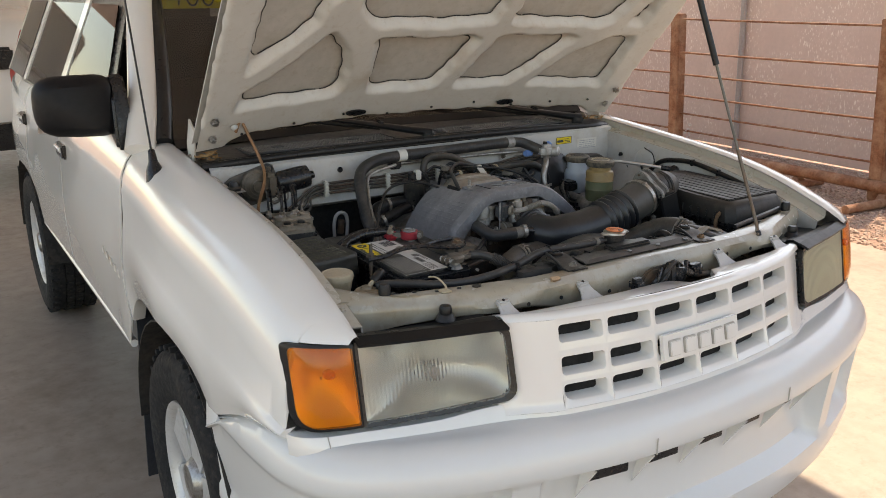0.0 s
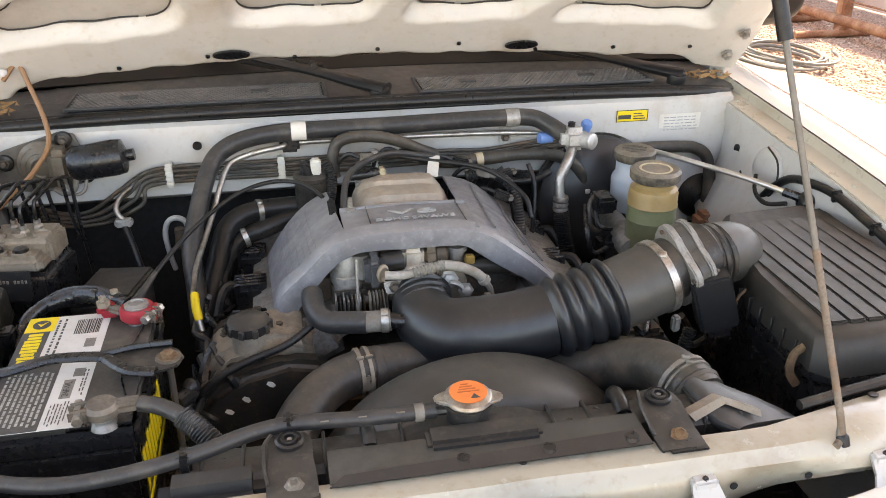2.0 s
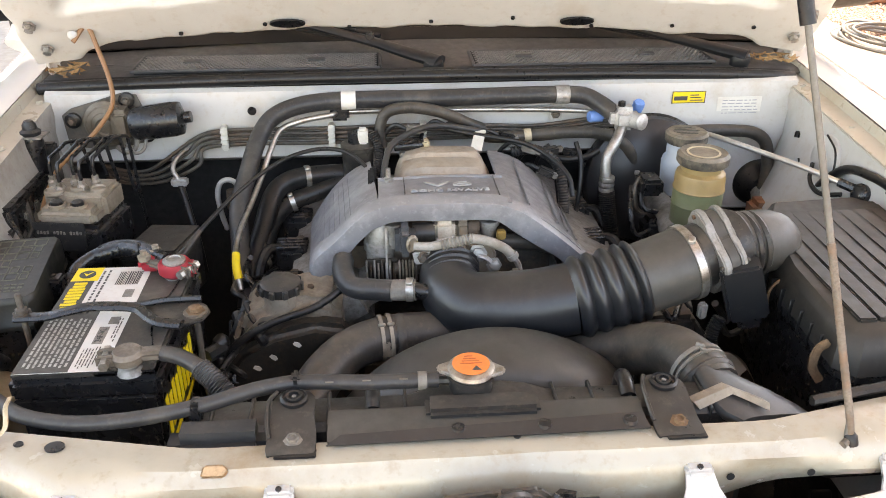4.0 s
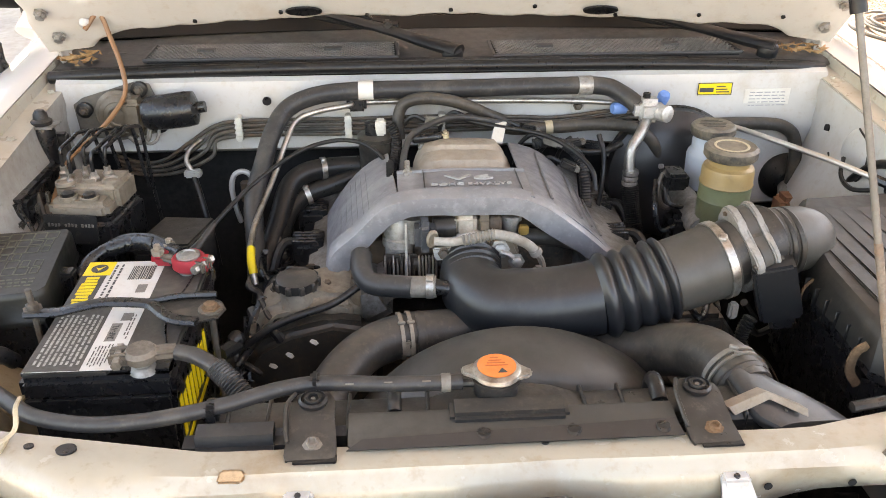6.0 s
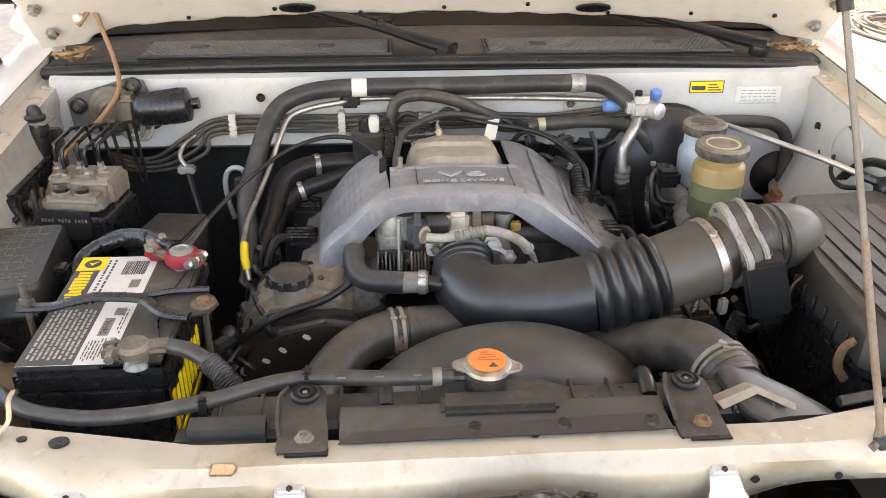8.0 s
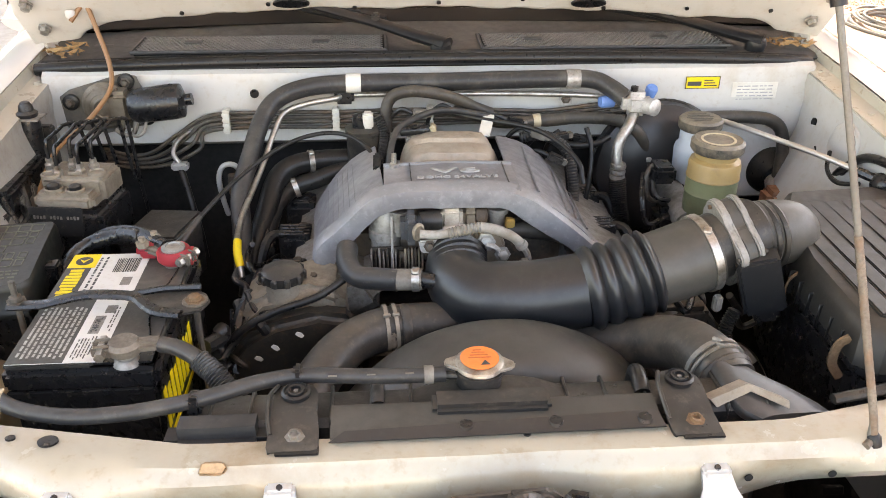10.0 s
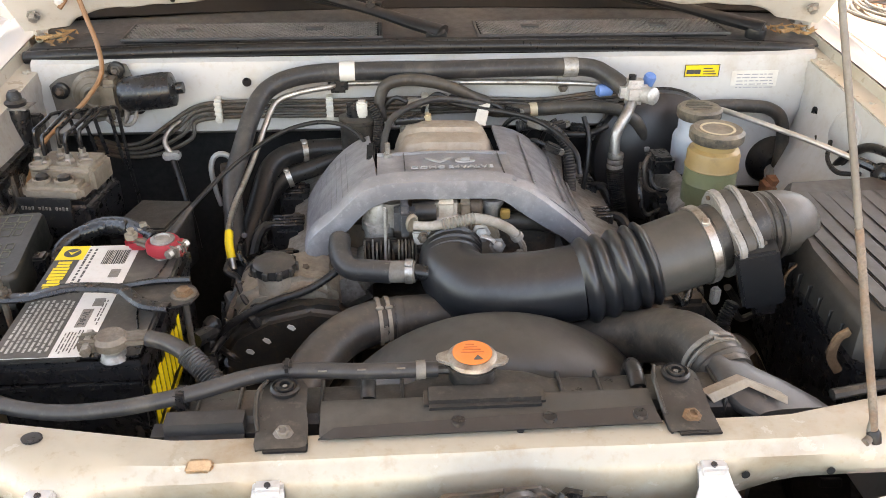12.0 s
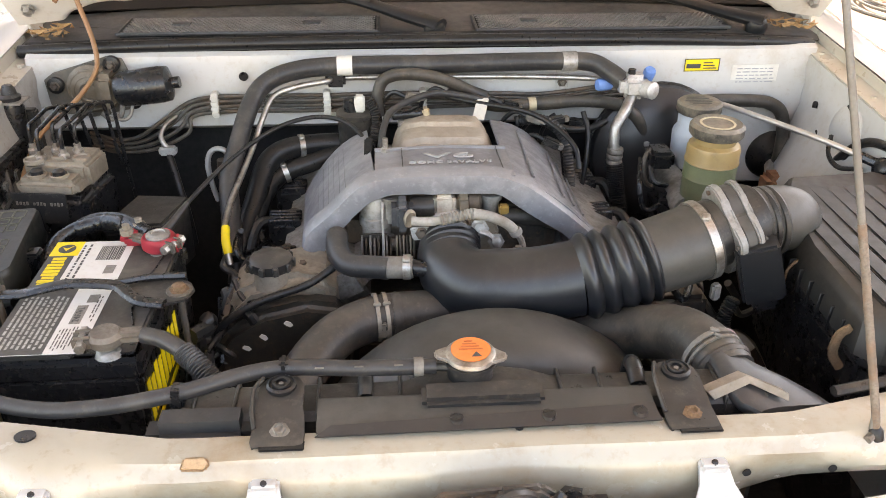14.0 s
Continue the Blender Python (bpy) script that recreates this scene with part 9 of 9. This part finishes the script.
for k in range(5):
    part("cap_print", bm_box(0.424 + 0.004 * abs(k - 2), 0.472 - 0.004 * abs(k - 2), 0.655 + 0.008 * k, 0.658 + 0.008 * k, 1.1162, 1.1168, 0), INKGREY, r1)
r2 = thing("brake_reservoir", "amber brake fluid reservoir with dusty black cap", "fluid reservoir", "fluid reservoirs")
part("lower_bottle", bm_lathe([(0.036, -0.165), (0.041, -0.155), (0.042, -0.085), (0.043, -0.083), (0.042, -0.080), (0.042, -0.058)], 30, (0, 0, 1), (0.436, 0.552, 1.115)), OLIVE, r2, "olive lower bottle with fluid line")
part("upper_bottle", bm_lathe([(0.042, -0.058), (0.0435, -0.056), (0.0420, -0.053), (0.0420, -0.034), (0.040, -0.028), (0.033, -0.024), (0.032, -0.008)], 30, (0, 0, 1), (0.436, 0.552, 1.115)), AMBERB, r2, "stained amber upper bottle")
part("cap", bm_lathe([(0.040, -0.010), (0.043, -0.006), (0.043, 0.006), (0.038, 0.011), (0.032, 0.009), (0, 0.009)], 30, (0, 0, 1), (0.436, 0.552, 1.112)), CAPTOP, r2, "dusty black cap")
for k in range(28):
    t = 2 * math.pi * k / 28
    own = bm_box(-0.002, 0.002, -0.003, 0.003, 0, 0.0012, 0.0003, 1)
    own.transform(Matrix.Translation((0.436 + 0.026 * math.cos(t), 0.552 + 0.026 * math.sin(t), 1.121)) @ Matrix.Rotation(t, 4, "Z"))
    part("cap_print", own, CREAM, r2)
sg2 = thing("steering_joint", "rusty steering joint in a black rubber bulkhead boot", "steering joint")
part("boot", bm_lathe([(0.020, 0.035), (0.024, 0.03), (0.030, 0.02), (0.040, 0.012), (0.047, 0.006), (0.048, 0.0)], 30, (-0.1, -1, 0.05), (0.650, 0.783, 0.965)), RUBBER, sg2)
part("shaft", bm_tube([(0.648, 0.77, 0.962), (0.625, 0.70, 0.945), (0.60, 0.62, 0.92), (0.58, 0.55, 0.88)], 0.014, 12), DIRTYALU, sg2)
part("yoke", bm_box(0.60, 0.645, 0.665, 0.715, 0.925, 0.968, 0.010), RUST, sg2)
part("coupling", corrugated([(0.60, 0.65, 0.945), (0.575, 0.61, 0.935)], 0.016, 0.008), RUST, sg2)
sc = pipe("speed_cable", "pale grey control cable crossing the bay", [(0.475, 0.735, 1.088), (0.505, 0.725, 1.091), (0.56, 0.645, 1.090), (0.62, 0.555, 1.086), (0.672, 0.475, 1.078)], 0.0048, WHITEMETAL, "cable")
part("end", bm_tube([(0.655, 0.505, 1.080), (0.68, 0.465, 1.076)], 0.008, 8, curved=False), BLACK, sc)
wh = pipe("wing_harness", "black taped harness along the inner wing", [(0.668, 0.60, 1.02), (0.664, 0.562, 1.060), (0.672, 0.522, 1.096), (0.678, 0.463, 1.108), (0.680, 0.40, 1.110), (0.681, 0.293, 1.094), (0.682, 0.18, 1.070), (0.683, 0.10, 1.05)], 0.0075, RUBBER, "wiring")
for k in range(2):
    part("clip", bm_box(0.672, 0.690, 0.30 + 0.10 * k, 0.308 + 0.10 * k, 1.086 + 0.014 * k, 1.106 + 0.014 * k, 0.002), BLACK, wh)
pipe("vacuum_tube", "thin black tube looped on the inner wing", [(0.664, 0.665, 1.06), (0.664, 0.645, 1.045), (0.664, 0.60, 1.038), (0.664, 0.56, 1.05), (0.664, 0.545, 1.085), (0.668, 0.56, 1.115), (0.672, 0.60, 1.128)], 0.0018, RUBBER, "hose")
cm = thing("cruise_actuator", "black actuator on the inner wing", "actuator")
part("body", bm_lathe([(0.014, -0.018), (0.0165, 0.0), (0.0165, 0.012), (0.012, 0.016), (0, 0.017)], 24, (-1, -0.2, 0.4), (0.680, 0.47, 1.072)), BLACK, cm)
part("bracket", bm_box(0.655, 0.69, 0.43, 0.47, 1.03, 1.06, 0.004), BLACK, cm)
part("hose", bm_tube([(0.66, 0.50, 1.06), (0.64, 0.53, 1.05), (0.635, 0.56, 1.06), (0.65, 0.59, 1.08)], 0.004, 6), RUBBER, cm)

# -- bonnet latch, prop rod, stickers
lt = thing("bonnet_latch", "black greasy bonnet latch on the crossmember", "latch", at=(-0.02, -0.022, 0.020))
part("plate", bm_prism([(-0.05, 0.955), (-0.055, 1.0), (-0.03, 1.022), (0.06, 1.028), (0.095, 1.0), (0.08, 0.95)], 0.012, Matrix(((1, 0, 0, 0), (0, 0, -1, -0.096), (0, 1, 0, 0), (0, 0, 0, 1))), 0.004), DARKSTEEL, lt)
part("catch", bm_prism([(-0.01, -0.01), (0.012, -0.012), (0.02, 0.01), (0.008, 0.035), (-0.004, 0.03)], 0.02, Matrix(((0, 0, 1, 0.02), (1, 0, 0, -0.115), (0, 1, 0, 1.0), (0, 0, 0, 1))), 0.004), DUSTY, lt)
part("hook", bm_tube([(0.0, -0.112, 1.0), (0.01, -0.122, 1.02), (0.03, -0.12, 1.034), (0.05, -0.11, 1.02), (0.055, -0.108, 0.995)], 0.006, 8), DUSTY, lt)
for k in range(4):
    part("lever", bm_tube([(-0.03 + 0.025 * k, -0.11, 0.985), (-0.02 + 0.028 * k, -0.122, 1.005), (0.0 + 0.026 * k, -0.112, 1.022 + 0.004 * (k % 2))], 0.005, 8), BLACK, lt)
part("guard", bm_box(-0.085, -0.05, -0.122, -0.095, 0.985, 1.012, 0.008), BLACK, lt)
part("guard", bm_box(0.085, 0.125, -0.125, -0.10, 0.985, 1.016, 0.006), BLACK, lt)
part("cover", bm_skin([[(x, -0.118 + 0.015 * math.sin(x * 90), z) for x in [0.0 + 0.012 * k for k in range(9)]] for z in (0.99, 1.005, 1.02)], 0.006), BLACK, lt)
part("spring", corrugated([(0.06, -0.115, 1.01), (0.10, -0.118, 0.995), (0.15, -0.115, 0.985)], 0.007, 0.005), DARKSTEEL, lt)
pr = thing("prop_rod", "thin grey steel bonnet prop rod with dark sleeve", "prop rod")
R0, RD = Vector((0.374, -0.080, 1.050)), Vector((-0.1816, 0.2661, 0.9467))
part("rod", bm_tube([(R0 - Vector((0.004, -0.002, 0.004)))[:], (R0 + RD * 0.02)[:], (R0 + RD * 0.5)[:], (R0 + RD * 0.93)[:]], 0.0034, 10, curved=False), surf("prop_steel", (0.15, 0.145, 0.13), 0.5, 0.3, 0.15, 30, 0.05, 80, dirt=(0.12, 0.10, 0.08), dirt_amount=0.3, dirt_scale=20), pr)
part("sleeve", bm_tube([(R0 + RD * 0.42)[:], (R0 + RD * 0.43)[:], (R0 + RD * 0.92)[:]], 0.0075, 10, curved=False), RUBBER, pr, "dark foam sleeve")
part("rod_foot", bm_tube([(R0 - Vector((0.012, 0.006, 0.004)))[:], (R0 - Vector((0.003, -0.001, 0.0)))[:], (R0 + RD * 0.02)[:], (R0 + RD * 0.10)[:], (R0 + RD * 0.21)[:]], 0.0041, 10), surf("rusty_rod", (0.16, 0.135, 0.11), 0.6, 0.2, 0.3, 40, 0.1, 80, dirt=(0.17, 0.095, 0.055), dirt_amount=0.3, dirt_scale=30), pr, "rust-stained foot of the rod")
part("pivot", bm_lathe([(0.007, -0.004), (0.007, 0.006), (0.005, 0.009), (0, 0.009)], 14, (-0.18, 0.27, 0.95), (0.374, -0.08, 1.046)), RUBBER, pr)
ye = thing("warning_sticker", "yellow warning sticker with black print on the bulkhead", "sticker", "bulkhead stickers")
part("sheet", bm_box(0.455, 0.520, 0.7845, 0.7855, 1.131, 1.1545, 0.0003), YELLOW, ye)
part("print", bm_box(0.459, 0.485, 0.784, 0.7848, 1.137, 1.145, 0), INK, ye)
for k in range(3):
    part("print", bm_box(0.490, 0.515 - 0.004 * k, 0.784, 0.7848, 1.136 + 0.005 * k, 1.138 + 0.005 * k, 0), INK, ye)
for x0, x1, z0, z1 in ((0.455, 0.520, 1.1315, 1.1328), (0.455, 0.520, 1.1532, 1.1545), (0.455, 0.4565, 1.131, 1.1545), (0.5185, 0.520, 1.131, 1.1545)):
    part("print", bm_box(x0, x1, 0.784, 0.7848, z0, z1, 0), INK, ye)
FADED = surf("faded_print", (0.30, 0.31, 0.33), 0.6)
we = thing("data_sticker", "white data sticker with small print on the bulkhead", "sticker", "bulkhead stickers")
part("sheet", bm_box(0.545, 0.632, 0.7842, 0.7852, 1.082, 1.142, 0.0003), PAPER, we)
random.seed(12)
for k in range(8):
    x = 0.555
    while x < 0.62:
        w = random.uniform(0.004, 0.016)
        part("print", bm_box(x, min(x + w, 0.626), 0.7836, 0.7845, 1.134 - 0.0062 * k, 1.1358 - 0.0062 * k, 0), FADED, we)
        x += w + 0.003

# -- wires and small hoses lower in the bay
random.seed(21)
for k in range(16):
    x, y = random.uniform(-0.345, -0.285), random.uniform(0.12, 0.62)
    z = random.uniform(0.90, 0.99)
    pts = [(x, y, z)]
    for j in range(4):
        x += random.uniform(-0.02, 0.025)
        y += random.uniform(-0.07, 0.05)
        z += random.uniform(-0.05, 0.02)
        pts.append((x, y, z))
    pipe("wiring_loom", "black wiring and hose low in the engine bay", pts, random.uniform(0.004, 0.011), random.choice((RUBBER, LOOM, HOSE, BLACK)), "wiring", "lower bay wiring", 8)
for k in range(10):
    x, y, z = random.uniform(0.25, 0.40), random.uniform(0.25, 0.45), random.uniform(0.88, 0.97)
    pts = [(x, y, z)]
    for j in range(4):
        x += random.uniform(-0.03, 0.04)
        y += random.uniform(-0.06, 0.05)
        z += random.uniform(-0.05, 0.03)
        pts.append((x, y, z))
    pipe("wiring_loom", "black wiring and hose low in the engine bay", pts, random.uniform(0.004, 0.012), random.choice((RUBBER, LOOM, HOSE, BLACK)), "wiring", "lower bay wiring", 8)
sb = thing("steering_pump", "oily dark cast pump low beside the engine", "pump")
part("body", bm_lathe([(0.0, -0.06), (0.05, -0.05), (0.055, 0.0), (0.04, 0.03), (0.02, 0.035), (0.02, 0.06)], 20, (0.2, -1, 0.1), (0.30, 0.30, 0.90)), DIRTYALU, sb)
part("bracket", bm_box(0.26, 0.36, 0.30, 0.36, 0.84, 0.96, 0.008), DARKSTEEL, sb)
part("brown_pipe", bm_tube([(0.29, 0.23, 0.99), (0.30, 0.21, 0.95), (0.31, 0.22, 0.88)], 0.012, 10), RUST, sb)
random.seed(33)
for k in range(11):
    y0 = random.uniform(0.47, 0.66)
    x0, z0 = -0.690 + random.uniform(0, 0.015), random.uniform(1.02, 1.075)
    pts = [(x0, y0, z0), (x0 + 0.012, y0 - 0.03, z0 - random.uniform(-0.02, 0.03)), (x0 + random.uniform(0.01, 0.045), y0 - 0.07, z0 - random.uniform(0.0, 0.04)), (x0 + random.uniform(0.0, 0.04), y0 - 0.12, z0 - random.uniform(0.02, 0.06)), (x0 + 0.02, y0 - 0.17, z0 - 0.09)]
    pipe("wiring_harness", "dirty black wires along the inner wing", pts, random.uniform(0.002, 0.0055), random.choice((RUBBER, LOOM, HOSE, BLACK)), "wiring", "inner wing wiring", 8)
hl = thing("relay", "dusty black relay on the inner wing", "relay")
part("body", bm_box(-0.698, -0.664, 0.49, 0.655, 0.95, 1.082, 0.006), BLACK, hl)
part("plug", bm_box(-0.69, -0.67, 0.476, 0.492, 1.0, 1.05, 0.003), DUSTY, hl)
for k in range(3):
    part("clip", bm_box(-0.666, -0.660, 0.52 + 0.045 * k, 0.535 + 0.045 * k, 1.03, 1.06, 0.002), SLEEVE, hl)
random.seed(17)
for x, y, z in ((0.125, 0.69, 1.108), (0.165, 0.672, 1.09), (0.205, 0.68, 1.082), (0.03, 0.715, 1.118), (0.245, 0.70, 1.07), (-0.04, 0.70, 1.122), (0.19, 0.64, 1.058)):
    cn = thing("wiring_connector", "small dusty grey wiring connector over the engine's rear", "connector", "wiring connectors")
    own = bm_box(-0.014, 0.014, -0.008, 0.008, -0.007, 0.007, 0.0025)
    m = Matrix.Translation((x, y, z)) @ Matrix.Rotation(random.uniform(-0.8, 0.8), 4, "Z") @ Matrix.Rotation(random.uniform(-0.4, 0.4), 4, "Y")
    own.transform(m)
    part("shell", own, random.choice((DUSTY, BLACK, SLEEVE)), cn)
    own = bm_box(0.012, 0.022, -0.006, 0.006, -0.005, 0.005, 0.002)
    own.transform(m)
    part("lock", own, SLEEVE, cn)
    e = m @ Vector((-0.014, 0, 0))
    part("wire", bm_tube([e[:], (e.x - 0.02, e.y + 0.01, e.z + 0.004), (e.x - 0.04, e.y + 0.02, e.z - 0.02), (e.x - 0.045, e.y + 0.03, e.z - 0.06)], 0.004, 8), RUBBER, cn)
